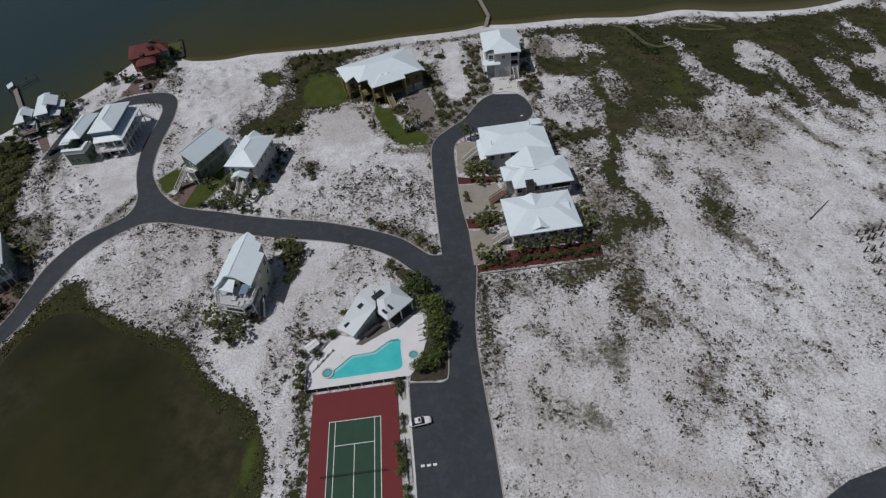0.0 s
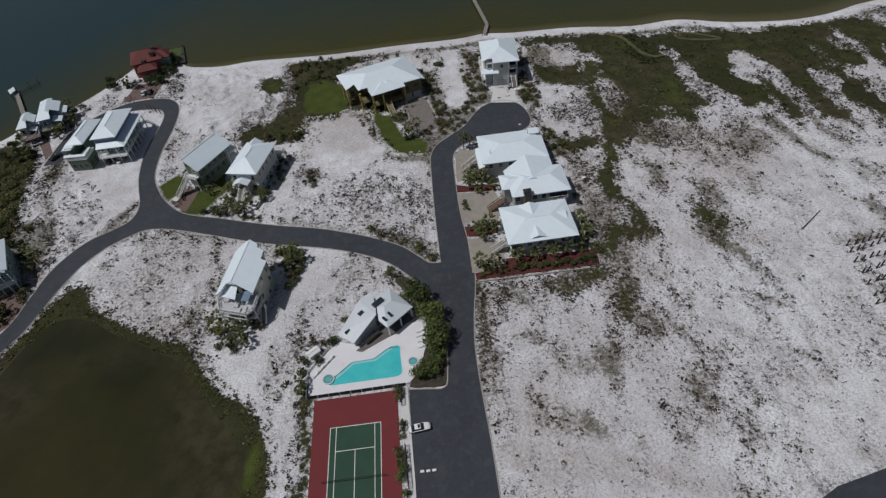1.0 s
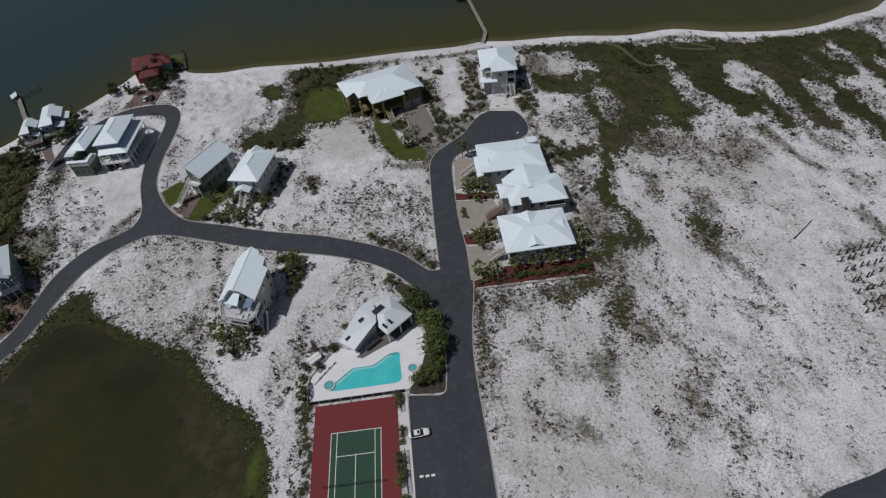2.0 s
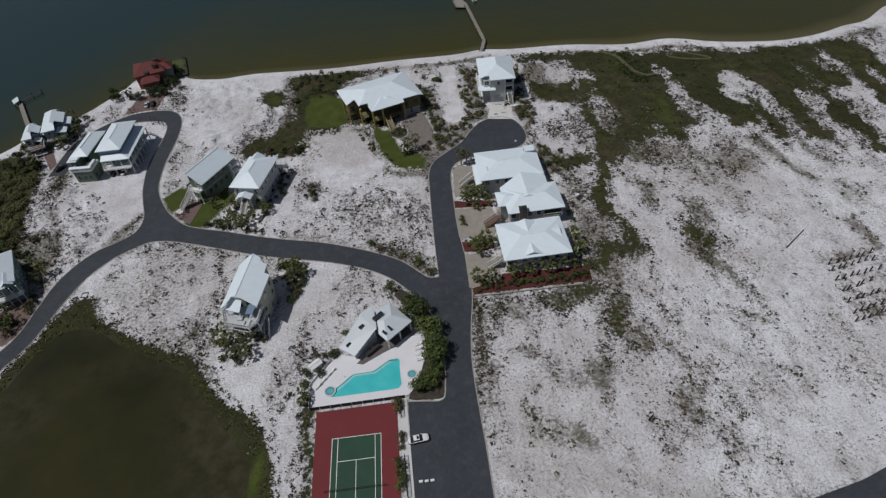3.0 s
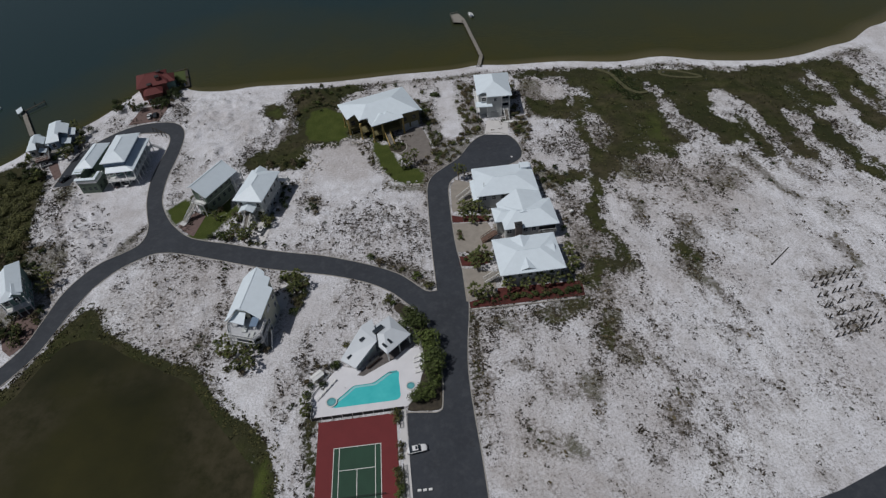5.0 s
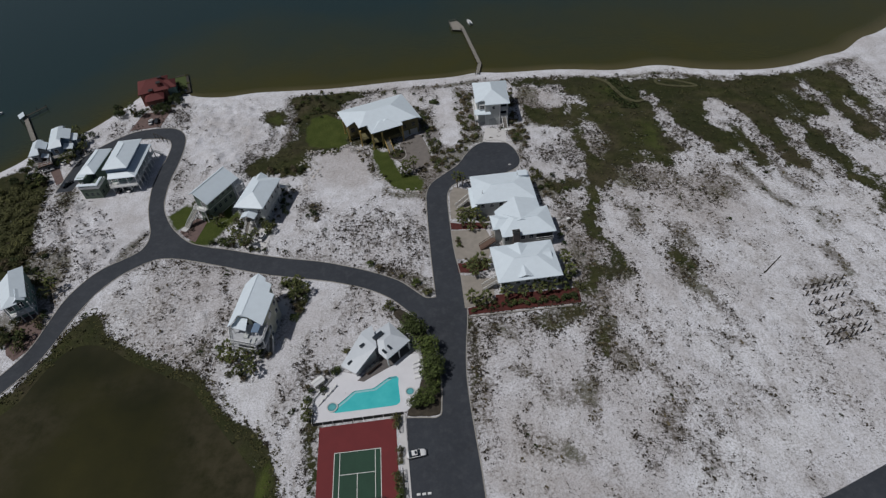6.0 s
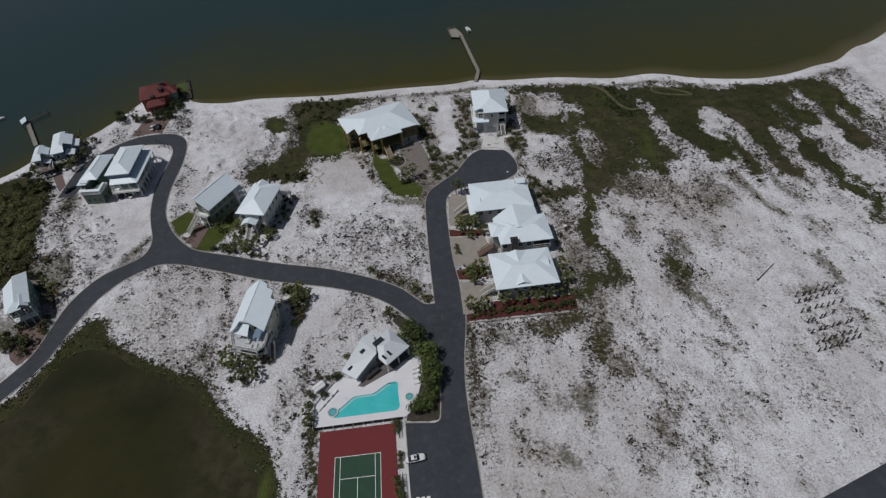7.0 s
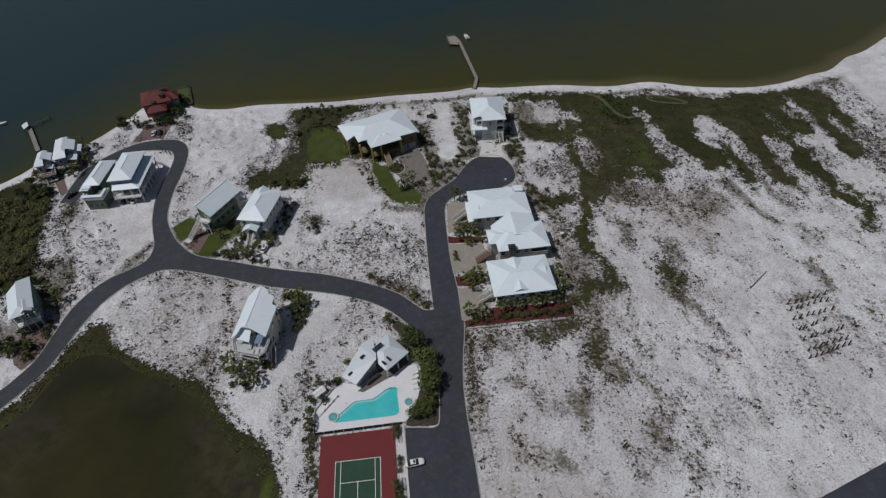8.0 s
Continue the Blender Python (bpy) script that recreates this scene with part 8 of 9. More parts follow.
# ---------------------------------------------------------------- trees, palms and shrubs
def palm(seed, height, spread):
    """A slim leaning trunk, a round head of pleated fan leaves on stalks and a skirt of dead ones."""
    r = random.Random(seed)
    s = thing("palm_tree", 0, 0, 0, 0, "sabal palm with a rounded green crown", "palm tree", "palms")
    bm, p = bmesh.new(), Vector((0, 0, -0.2))
    for k in range(4):
        q = Vector((r.uniform(-0.12, 0.12) * k, r.uniform(-0.12, 0.12) * k, height * (k + 1) / 4))
        tube(bm, p, q, 0.2 - 0.012 * k, 0.188 - 0.012 * k, 7)
        p = q
    part("trunk", bm, BARK, s)
    for name, mat, n, lo, hi in (("crown", PALM_LEAF, 18, -0.45, 1.1), ("dry_fronds", PALM_DRY, 4, -1.2, -0.6)):
        bm = bmesh.new()
        for k in range(n):
            a = k * 2.399 + r.uniform(-0.25, 0.25)
            el = lo + (hi - lo) * ((k + 0.5) / n) + r.uniform(-0.1, 0.1)
            out = Vector((math.cos(a) * math.cos(el), math.sin(a) * math.cos(el), math.sin(el)))
            side = Vector((-math.sin(a), math.cos(a), 0))
            L = spread * r.uniform(0.85, 1.1)
            hub = p + out * L * 0.46
            # stalk
            v = [bm.verts.new(x) for x in (p + side * 0.03, p - side * 0.03, hub)]
            bm.faces.new(v)
            # fan of seven narrow pleats, tips drooping
            for j in range(7):
                u = (j - 3) * 0.20 + r.uniform(-0.05, 0.05)
                tip = hub + (out * math.cos(u) + side * math.sin(u)) * L * (0.72 - 0.10 * abs(j - 3)) - Vector((0, 0, L * 0.14))
                w = (side * math.cos(u) - out * math.sin(u)) * L * 0.068
                mid = hub.lerp(tip, 0.55) + Vector((0, 0, L * 0.05))
                v = [bm.verts.new(x) for x in (hub, mid - w, tip, mid + w)]
                bm.faces.new(v)
        part(name, bm, mat, s)
    return s


def leafy(name, label, category, group, seed, radius, height, mat, leaves, trunk=0.0, leaf=0.28):
    """A crown of leaf clumps with gaps; trees stand on a forked trunk."""
    r = random.Random(seed)
    s = thing(name, 0, 0, 0, 0, label, category, group)
    bm = bmesh.new()
    hub = trunk + (height - trunk) * 0.3
    tube(bm, (0, 0, -0.1), (0, 0, hub), 0.05 * radius + 0.04, 0.03 * radius + 0.03, 6)
    clumps = []
    for k in range(9):
        a, e = k * 2.399, r.uniform(0.15, 1.3)
        c = Vector((math.cos(a) * math.cos(e) * radius * 0.72, math.sin(a) * math.cos(e) * radius * 0.72, trunk + (height - trunk) * (0.25 + 0.62 * math.sin(e))))
        clumps.append((c, radius * r.uniform(0.32, 0.5)))
        tube(bm, (0, 0, hub * 0.9), c, 0.03 * radius + 0.015, 0.012, 5)
    part("trunk" if trunk else "stems", bm, BARK, s)
    bm = bmesh.new()
    for k in range(leaves):
        c, cr = clumps[k % len(clumps)]
        d = Vector((r.gauss(0, 1), r.gauss(0, 1), r.gauss(0, 0.8))).normalized()
        q = c + d * cr * r.uniform(0.55, 1.08)
        q.z = max(q.z, 0.06)
        nrm = (d + Vector((r.uniform(-0.7, 0.7), r.uniform(-0.7, 0.7), r.uniform(0, 0.8)))).normalized()
        t1 = nrm.orthogonal().normalized()
        t2 = nrm.cross(t1)
        w = leaf * r.uniform(0.7, 1.3)
        v = [bm.verts.new(q + t1 * x * w + t2 * y * w * 0.7) for x, y in ((-1, -0.2), (0, -0.6), (1, 0.1), (0, 0.6))]
        bm.faces.new(v)
    part("crown" if trunk else "foliage", bm, mat, s)
    return s


def scatter(n, seed, *ring):
    """Places strewn inside a plot."""
    r, out = random.Random(seed), []
    xs, ys = [p[0] for p in ring], [p[1] for p in ring]
    while len(out) < n:
        p = (r.uniform(min(xs), max(xs)), r.uniform(min(ys), max(ys)))
        if bool(inside(np.array([p[0]]), np.array([p[1]]), list(ring))[0]):
            out.append(p)
    return out


ROW_PALMS = [(32.5, 41), (36.6, 40.7), (42.5, 41), (47.1, 41.1), (51.9, 41.6), (55.6, 41.9), (59.2, 43.2), (62.2, 47.2), (62, 51), (34, 78.3), (36.4, 77), (38.8, 76), (33.4, 73), (36.4, 71.6), (40.4, 72.3), (34.4, 53.9), (36.8, 54.9), (38.4, 52.9), (34.9, 50.9)]
GOLD_PALMS = [(16.5, 106.3), (15.2, 105.0), (17.9, 105.4)]
TALL_PALMS = [(34.3, 94.4), (36.2, 94.6), (19.6, 107.7)]
LANE_PALMS = [(-56.1, 97.4), (-52.1, 92.9), (-49.1, 87.6), (-43.4, 83.1), (-40.5, 79.3), (-37.4, 74.4), (-41.9, 76.8), (-32.9, 84.7), (-30.6, 81.4), (-36.2, 76.8), (-34.8, 79.9), (-40.4, 84.9), (-56.9, 95.7)]
CREAM_PALMS = [(-35.7, 33.6), (-33.6, 28.9), (-31.4, 24.4), (-29.0, 27.2), (-26.9, 30.2), (-31.0, 30.6), (-36.2, 30.2), (-27.6, 24.4), (-22.4, 55.9), (-19.8, 53.2), (-18, 55.2), (-16.1, 51.7), (-18.6, 49.2)]
POINT_PALMS = [(-122.9, 160), (-117.9, 152.7), (-114.1, 144.3), (-123.2, 124.6), (-117.5, 136.2), (-117.2, 140.1), (-101.8, 170.2), (-131.4, 136.7)]
EDGE_PALMS = [(-100.2, 69.4), (-95.5, 64.8), (-87.8, 51.6), (-89.4, 47.7), (-96.7, 46.4), (-90.5, 40), (-95.7, 40), (-90.3, 56.3), (-97.3, 61.9)]
POOL_PALMS = [(-12.9, 12.2), (-11.9, 10.4), (-12.6, 9.0)]
POOL_TREES = [(14.4, 34.8), (16.2, 31.6), (14.0, 30.8), (17.8, 26.3), (19.6, 26), (20.3, 23.2), (19.0, 21.2), (20.2, 19.6), (19.2, 17.2), (19.6, 15.4), (18.2, 14.4), (16.2, 12.4), (18.9, 12.2), (15.2, 10.0), (17.3, 10.2), (14.2, 9.6)]
COTTAGE_TREES = [(-118, 140), (-117.2, 146), (-116.4, 151.5), (-115.2, 156), (-126.5, 128.5), (-130, 128), (-133.6, 132.5), (-122.5, 125), (-127.5, 123.5), (-134.5, 126)]
POINT_TREES = [(-92.2, 182.8), (-90.2, 186), (-88.2, 188.2), (-93.8, 179.1), (-110.1, 175.3), (-101.8, 171), (-87.6, 192.5), (-107.7, 169.9), (-97.5, 169.5), (-92, 171.2), (-87.1, 177), (-85.8, 181.9), (-83.7, 185.6), (-107.3, 172.7), (-82.9, 176), (-87.1, 171), (-86.5, 179), (-88.9, 176.2), (-92.8, 175.7), (-84.8, 189.5), (-85.6, 183.5), (-90.4, 173.6), (-86.9, 187.0)]
ROW_BED = [(32.5 + 1.7 * k, 37.4 + 1.3 * (k * 0.37 % 1)) for k in range(18)]
ROW_SHRUBS = [(34, 39.9), (38.3, 39.6), (42.2, 39.4), (44, 38.3), (46.9, 38.6), (49.4, 38.6), (52.5, 38.6), (55.4, 38.5), (58.9, 38.8), (61.4, 38.8), (31.2, 66.1), (31.5, 64.5), (33.7, 54.9), (37, 54.1), (34.5, 77), (40.1, 75.4), (37.5, 77.6), (42.7, 75.5), (70.9, 90.8), (65.3, 89.3), (67.2, 87.4), (62.6, 88.3), (71.2, 86.6), (37.5, 55.5), (36.2, 79)]
GOLD_SHRUBS = [(17.6, 105.2), (22.3, 107.2), (23.6, 106.0), (27.1, 111.5), (27.8, 108.5), (25.6, 157.8), (22.8, 163.5), (14.3, 166.6), (9.3, 166.7), (29, 109.7), (31.4, 154.0), (32.4, 154.3), (31.9, 153.2)]
GOLD_PLANTER = [(12.4, 120.6), (13.9, 121.0), (15.4, 119.6), (14.2, 117.4), (12.6, 117.6), (11.4, 119.2), (13.6, 119.2)]
GOLD_HEDGE = [(-22.4 + 1.3 * k, 155.6 + 0.1 * k * (k < 7) - 0.85 * max(0, k - 6)) for k in range(13)]
BAY_SHRUBS = [(48.2, 143), (46.3, 136.3), (46.8, 130.1), (45.3, 125.5), (58.8, 125.4), (60.8, 122.1), (63.4, 124.4), (64.3, 120.1), (59.4, 119.2), (60.4, 131.4), (44.9, 139.2), (42, 131.2), (40.5, 125.7), (43.8, 124.6), (38.3, 121.8), (35.1, 116.6)]
LANE_SHRUBS = [(-46.8, 79.4), (-44.9, 77.5), (-42.6, 76.5), (-33.3, 72.8), (-35.5, 73.2), (-38.3, 72.6), (-51.1, 96), (-48.5, 92.4), (-27.5, 97.8), (-26.9, 101.5), (-27.4, 93), (-28.4, 88.7), (-29.7, 84.2), (-26.8, 105.8)]
CREAM_SHRUBS = [(-20.0, 48.4), (-23.1, 55.5), (-20.4, 51.4), (-18.3, 49.3), (-17.1, 50.8), (-16, 49.3), (-24.6, 30), (-38.9, 34.6), (-34.4, 25.3), (-30.2, 23.4), (-17.1, 47.6), (-15.9, 52.4), (-18.2, 45.2), (-18.9, 42.3)]
POOL_SHRUBS = [(-13.1, 18.3), (-11.9, 17.1), (-10.6, 22.6), (-8.4, 22.3), (-6.3, 22), (-12.8, 14.7), (-12.8, 11.3), (-5.6, 22.7), (-3.3, 28.6), (-8.8, 17), (8.6, 43.4), (7.7, 42.1), (9.5, 41.2)]
FENCE_SHRUBS = [(9.3, 6.9), (9.8, 5.9), (9.4, 4.8), (9.2, -7.4), (9.7, -8.6), (9.3, -9.9), (9.8, -11.1), (9.5, -12.5), (10.2, -16.2), (10.3, -18.0)]
FENCE_BROWN = [(9.9, -1.4), (10.0, -2.7), (9.8, -4.1)]
BAY_THICK = [(42.5, 158.7), (43.3, 151.8), (41.4, 142.8), (43.0, 136.5), (44.4, 130.4), (45.1, 124.6), (46.1, 154.5), (43.3, 145.5), (45.5, 133.0), (40.8, 131.2), (37.1, 118.4), (33.4, 117.8), (34.3, 112.6), (31.3, 110.7), (38.9, 121.9), (62.3, 138.0), (60.6, 132.5), (62.2, 129.2), (63.5, 124.7), (61.8, 119.6), (59.2, 117.5), (64.1, 120.5), (63.8, 150.2), (66.0, 129.8)]
ROW_EAST = [(61.9, 99.6), (63.5, 94.7), (65.5, 92.1), (68.2, 94.9), (66.3, 89.7), (62.9, 89.3), (68.4, 85.0), (63.9, 84.8), (63.7, 63.7), (63.9, 60.1), (65.1, 67.0), (62.8, 53.6), (62.4, 49.7), (61.9, 45.9), (63.4, 47.2), (63.1, 56.9), (63.2, 42.7), (60.3, 41.7), (61.1, 38.7), (63.9, 41.1), (58.9, 38.3), (63.7, 97.6), (61.4, 94.0)]
GOLD_EDGE = [(23.2, 150.1), (25.5, 137.5), (27.4, 123.1), (28.4, 117.6), (26.4, 128.7), (24.4, 143.7), (15.6, 104.3), (-4.7, 133.0), (0.4, 130.0), (4.6, 127.2), (9.2, 124.6), (-17.4, 90.0), (-18.4, 87.2), (-15.9, 87.7), (-15.1, 84.6), (-16.9, 92.0)]
LANE_THICK = [(-25.9, 94.6), (-25.4, 98.8), (-24.8, 102.4), (-26.3, 90.4), (-29.9, 103.1), (-27.5, 100.4), (-27.7, 96.1), (-29.9, 92.3), (-29.8, 86.3), (-32.8, 84.9), (-31.0, 80.7), (-42.9, 88.7), (-41.1, 85.4), (-40.9, 80.6), (-38.4, 76.5), (-45.7, 79.6), (-43.9, 76.6), (-43.1, 79.2), (-49.1, 78.4), (-35.6, 74.2), (-31.1, 72.5), (-34.7, 89.2), (-28.6, 103.9), (-29.9, 97.6), (-30.7, 83.5), (-39.3, 86.1)]
POINT_THICK = [(-110.8, 174.4), (-108.4, 172.3), (-107.8, 174.4), (-101.3, 170.6), (-97.4, 174.7), (-88.0, 170.9), (-88.5, 179.4), (-85.8, 182.3), (-84.9, 189.2), (-83.9, 196.5), (-86.8, 205.0), (-89.3, 169.5), (-85.8, 175.4), (-92.0, 170.1), (-84.9, 185.6)]
COTTAGE_THICK = [(-131.9, 144.5), (-128.4, 139.7), (-126.9, 143.4), (-124.1, 144.2), (-120.5, 140.8), (-120.3, 146.2), (-121.8, 156.5), (-129.3, 134.7), (-127.7, 129.3), (-122.7, 125.9), (-132.9, 138.0), (-130.9, 130.0), (-124.5, 125.0), (-128.9, 146.6), (-122.9, 137.3), (-117.7, 149.9), (-117.7, 141.5), (-134.2, 135.7), (-123.6, 146.9)]
VERGE = [(-126.5, 123.0), (-125.3, 125.2), (6.1, 57.7), (12.8, 54.2), (17.1, 50.4), (20.1, 46.1), (21.3, 48.1), (3.3, 60.6)]
CREAM_UNDER = scatter(16, 112, (-37.5, 34), (-33, 33.4), (-26, 31.5), (-25.4, 28.5), (-28.5, 23.5), (-33.5, 24), (-36.5, 29))
CREAM_LEE = scatter(20, 111, (-23.0, 56.6), (-17.1, 56.8), (-16.0, 47), (-18.6, 38.6), (-19.8, 38.6), (-18.6, 46.7), (-20.4, 51.5))
BRUSH_NORTH = scatter(30, 109, (-30.9, 172.5), (-21, 174.8), (-5.8, 172.7), (-10.4, 161.2), (-19.7, 155.2), (-24, 148.8), (-26.2, 134.7), (-29, 152.7)) + scatter(10, 110, (-42.5, 117.3), (-34.5, 120.8), (-21.7, 121.2), (-21.4, 112.3), (-33.7, 114.1))
GOLD_EAST = scatter(26, 101, (24, 148), (27, 146), (30, 132), (31, 109), (30, 104), (27, 110), (25, 131))
GOLD_BORDER = scatter(14, 102, (-8, 128), (-1, 124), (5, 116), (8.6, 106), (12, 99), (10, 97), (4, 108), (-2, 120), (-9, 126))
BAY_WEST = scatter(40, 103, (42, 162), (48, 159), (46, 130), (46, 121), (40, 119), (39, 136), (39, 150))
BAY_EAST = scatter(30, 104, (64, 162), (66, 164), (63, 135), (66, 124), (63, 113), (58, 118), (59, 132))
CUL_WEST = scatter(22, 105, (22, 111), (35, 119), (41, 120), (41, 116), (36, 110), (31, 103), (27, 102))
ROW_BEDS = [(41.6, 80.3), (45.3, 76.4), (47.0, 79.7), (46.8, 76.8), (46.1, 75.7), (46.8, 77.3), (42.4, 78.8), (48.9, 77.4), (44.4, 81.2), (48.2, 77.0), (44.4, 81.7), (46.4, 77.8), (46.9, 79.1), (43.6, 80.6), (45.4, 75.3), (41.9, 78.0)] + [(44.9, 57.4), (39.4, 55.7), (44.4, 56.0), (42.0, 55.5), (45.8, 56.6), (40.9, 55.1), (42.9, 54.8), (43.1, 54.4), (43.7, 53.7), (39.5, 56.3), (40.9, 53.3), (40.4, 54.5), (45.1, 55.4), (40.0, 55.2), (39.5, 54.2), (44.5, 53.7)]
BED_PLANTS = [(32.8, 79.8), (34.2, 81.3), (35.6, 79.8), (37.2, 81.0), (38.5, 79.3), (40.1, 80.2), (41.3, 78.2), (42.9, 79.0), (33.4, 77.3), (34.8, 76.5), (37.1, 77.2), (38.7, 75.8), (40.6, 76.6), (41.9, 75.2), (31.3, 57.1), (32.8, 58.3), (34.0, 57.1), (35.5, 58.1), (36.8, 57.1), (38.2, 57.9), (39.3, 56.2), (40.8, 56.9), (31.8, 55.1), (33.3, 54.4), (35.5, 55.4), (37.0, 54.2), (38.7, 54.4), (41.5, 54.9), (31.7, 66.1), (32.3, 63.9), (31.4, 67.8)]
EDGE_THICK = scatter(34, 106, (-138, 88), (-114, 86), (-102, 81), (-99, 69), (-98, 59), (-103, 64), (-110, 75), (-115, 76), (-118, 69), (-128, 68)) + scatter(34, 107, (-122, 62), (-110, 57), (-107, 58), (-100, 52), (-95, 42), (-102, 42), (-112, 44)) + scatter(8, 108, (-100, 59), (-94, 55), (-92, 48), (-96, 52))
EDGE_THICK = [p for p in EDGE_THICK if math.dist(p, (-103.7, 60.2)) > 7.5]
thick = random.Random(40)
THICKET_EDGE = [(-155.9, 134), (-137.3, 122.4), (-128.7, 122.2), (-120.1, 117.7), (-119.1, 109.6), (-117.1, 98.3), (-114, 87.6), (-109.5, 77.5), (-117, 78.8), (-125.4, 73.9)]
WEST_THICKET = [(x, y) for x, y in ((thick.uniform(-165, -95), thick.uniform(62, 140)) for k in range(560)) if bool(inside(np.array([x]), np.array([y]), THICKET_EDGE)[0])]


ASPHALT_RINGS = [smooth_line(MAIN_EAST, 2) + smooth_line(ISLAND_EDGE, 2)[::-1] + LOT_EDGE[::-1], smooth_line(WEST_SOUTH, 2) + smooth_line(WEST_INNER, 2) + smooth_line(WEST_NORTH, 2)]


def off_road(spots, margin=0.9):
    x, y = np.array([p[0] for p in spots]), np.array([p[1] for p in spots])
    ok = np.ones(len(x), bool)
    for ring in ASPHALT_RINGS:
        ok &= ~inside(x, y, ring) & (away(x, y, ring, True) > margin)
    return [p for p, k in zip(spots, ok) if k]


def plant(kinds, spots, lo, hi, seed):
    r = random.Random(seed)
    for x, y in off_road(spots):
        k = r.choice(kinds)
        s = r.uniform(lo, hi)
        m = pose(x, y, 0, 0, 0, r.uniform(0, 360)) @ Matrix.Scale(s, 4)
        if not k.get("used"):
            k["used"] = True
            k["ob"].matrix_world = m
            k["ob"].scale = (1, 1, 1)
            k["ob"].matrix_basis = m
            k["s"] = s
        else:
            copy_thing(k["ob"], m @ Matrix.Scale(1 / k["s"], 4))


def kind(ob):
    return {"ob": ob, "used": False}


palms_low = [kind(palm(s, h, 1.9)) for s, h in ((1, 2.4), (2, 3.0), (3, 3.6))]
palms_tall = [kind(palm(9, 5.0, 2.0))]
plant(palms_low, POOL_PALMS, 0.55, 0.7, 6)
plant(palms_low, ROW_PALMS[:9], 1.0, 1.3, 1)
plant(palms_low, ROW_PALMS[9:], 0.9, 1.15, 21)
for spots, sd in ((LANE_PALMS, 2), (CREAM_PALMS, 3), (EDGE_PALMS, 5), (GOLD_PALMS, 26)):
    plant(palms_low, spots, 0.8, 1.1, sd)
plant(palms_low, POINT_PALMS, 1.0, 1.35, 4)
plant(palms_tall, TALL_PALMS, 0.9, 1.0, 7)
trees_pool = [kind(leafy("tree", "dense green broadleaf tree beside the pool", "tree", "trees by the pool", s, 2.7, 4.4, (LEAF, LEAF_BRIGHT, LEAF_BRIGHT)[s - 11], 520, 0.9, 0.34)) for s in (11, 12, 13)]
plant(trees_pool, POOL_TREES[:9], 0.95, 1.22, 8)
plant(trees_pool, POOL_TREES[9:], 0.6, 0.85, 38)
trees_point = [kind(leafy("tree", "dark green tree near the red-roofed house", "tree", "trees on the point", s, 2.8, 4.6, LEAF_DARK, 480, 0.9, 0.36)) for s in (14, 15)]
plant(trees_point, POINT_TREES, 0.5, 0.85, 9)
plant(trees_point, COTTAGE_TREES, 0.5, 0.85, 39)
plant(trees_point, COTTAGE_THICK[::2], 0.4, 0.65, 41)
shrubs = [kind(leafy("shrub", "low dark green garden shrub", "shrub", "garden shrubs", s, 1.15, 1.4, mt, 170, 0.0, 0.24)) for s, mt in ((21, LEAF), (22, LEAF_DARK), (23, LEAF_BROWN), (24, LEAF_OLIVE), (25, LEAF_BRIGHT))]
plant(shrubs[:2], ROW_BED, 0.6, 0.95, 10)
for spots, sd in ((ROW_SHRUBS, 11), (GOLD_SHRUBS, 12), (BAY_SHRUBS, 13), (LANE_SHRUBS, 14), (CREAM_SHRUBS, 15), (POOL_SHRUBS, 16)):
    plant(shrubs, spots, 0.7, 1.25, sd)
plant([shrubs[4], shrubs[3]], FENCE_SHRUBS, 0.85, 1.15, 17)
plant([shrubs[2], shrubs[3]], FENCE_BROWN, 0.7, 0.95, 27)
plant(shrubs[1:3], CREAM_UNDER, 0.5, 0.85, 62)
plant(shrubs[:3], LANE_THICK, 0.7, 1.25, 54)
plant(shrubs[:3], BED_PLANTS, 0.35, 0.7, 64)
plant(shrubs[2:4], GOLD_BORDER, 0.4, 0.75, 59)
plant(shrubs[3:5], GOLD_PLANTER, 0.6, 0.9, 60)
plant(shrubs[1:2], GOLD_HEDGE, 0.45, 0.7, 61)
for spots, sd in ((POINT_THICK, 55), (VERGE, 57)):
    plant(shrubs, spots, 0.75, 1.4, sd)


def shrubbery(name, label, spots, kinds, lo, hi, seed):
    """Shrubs grown into one mass, too close to tell one from the next."""
    r = random.Random(seed)
    co, faces, mats, slots = [], [], [], []
    for x, y in off_road(spots):
        k = r.choice(kinds)
        me = [c.data for c in k["ob"].children if c.name.startswith("foliage")][0]
        if me.materials[0] not in slots:
            slots.append(me.materials[0])
        s, a, base = r.uniform(lo, hi), r.uniform(0, 6.28), len(co)
        ca, sa = math.cos(a) * s, math.sin(a) * s
        co += [(x + v.co.x * ca - v.co.y * sa, y + v.co.x * sa + v.co.y * ca, v.co.z * s) for v in me.vertices]
        faces += [[base + i for i in f.vertices] for f in me.polygons]
        mats += [slots.index(me.materials[0])] * len(me.polygons)
    me = bpy.data.meshes.new(name)
    me.from_pydata(co, [], faces)
    for m in slots:
        me.materials.append(m)
    me.polygons.foreach_set("material_index", mats)
    tagged(new(name, me), label, "shrubs", "", "stuff")


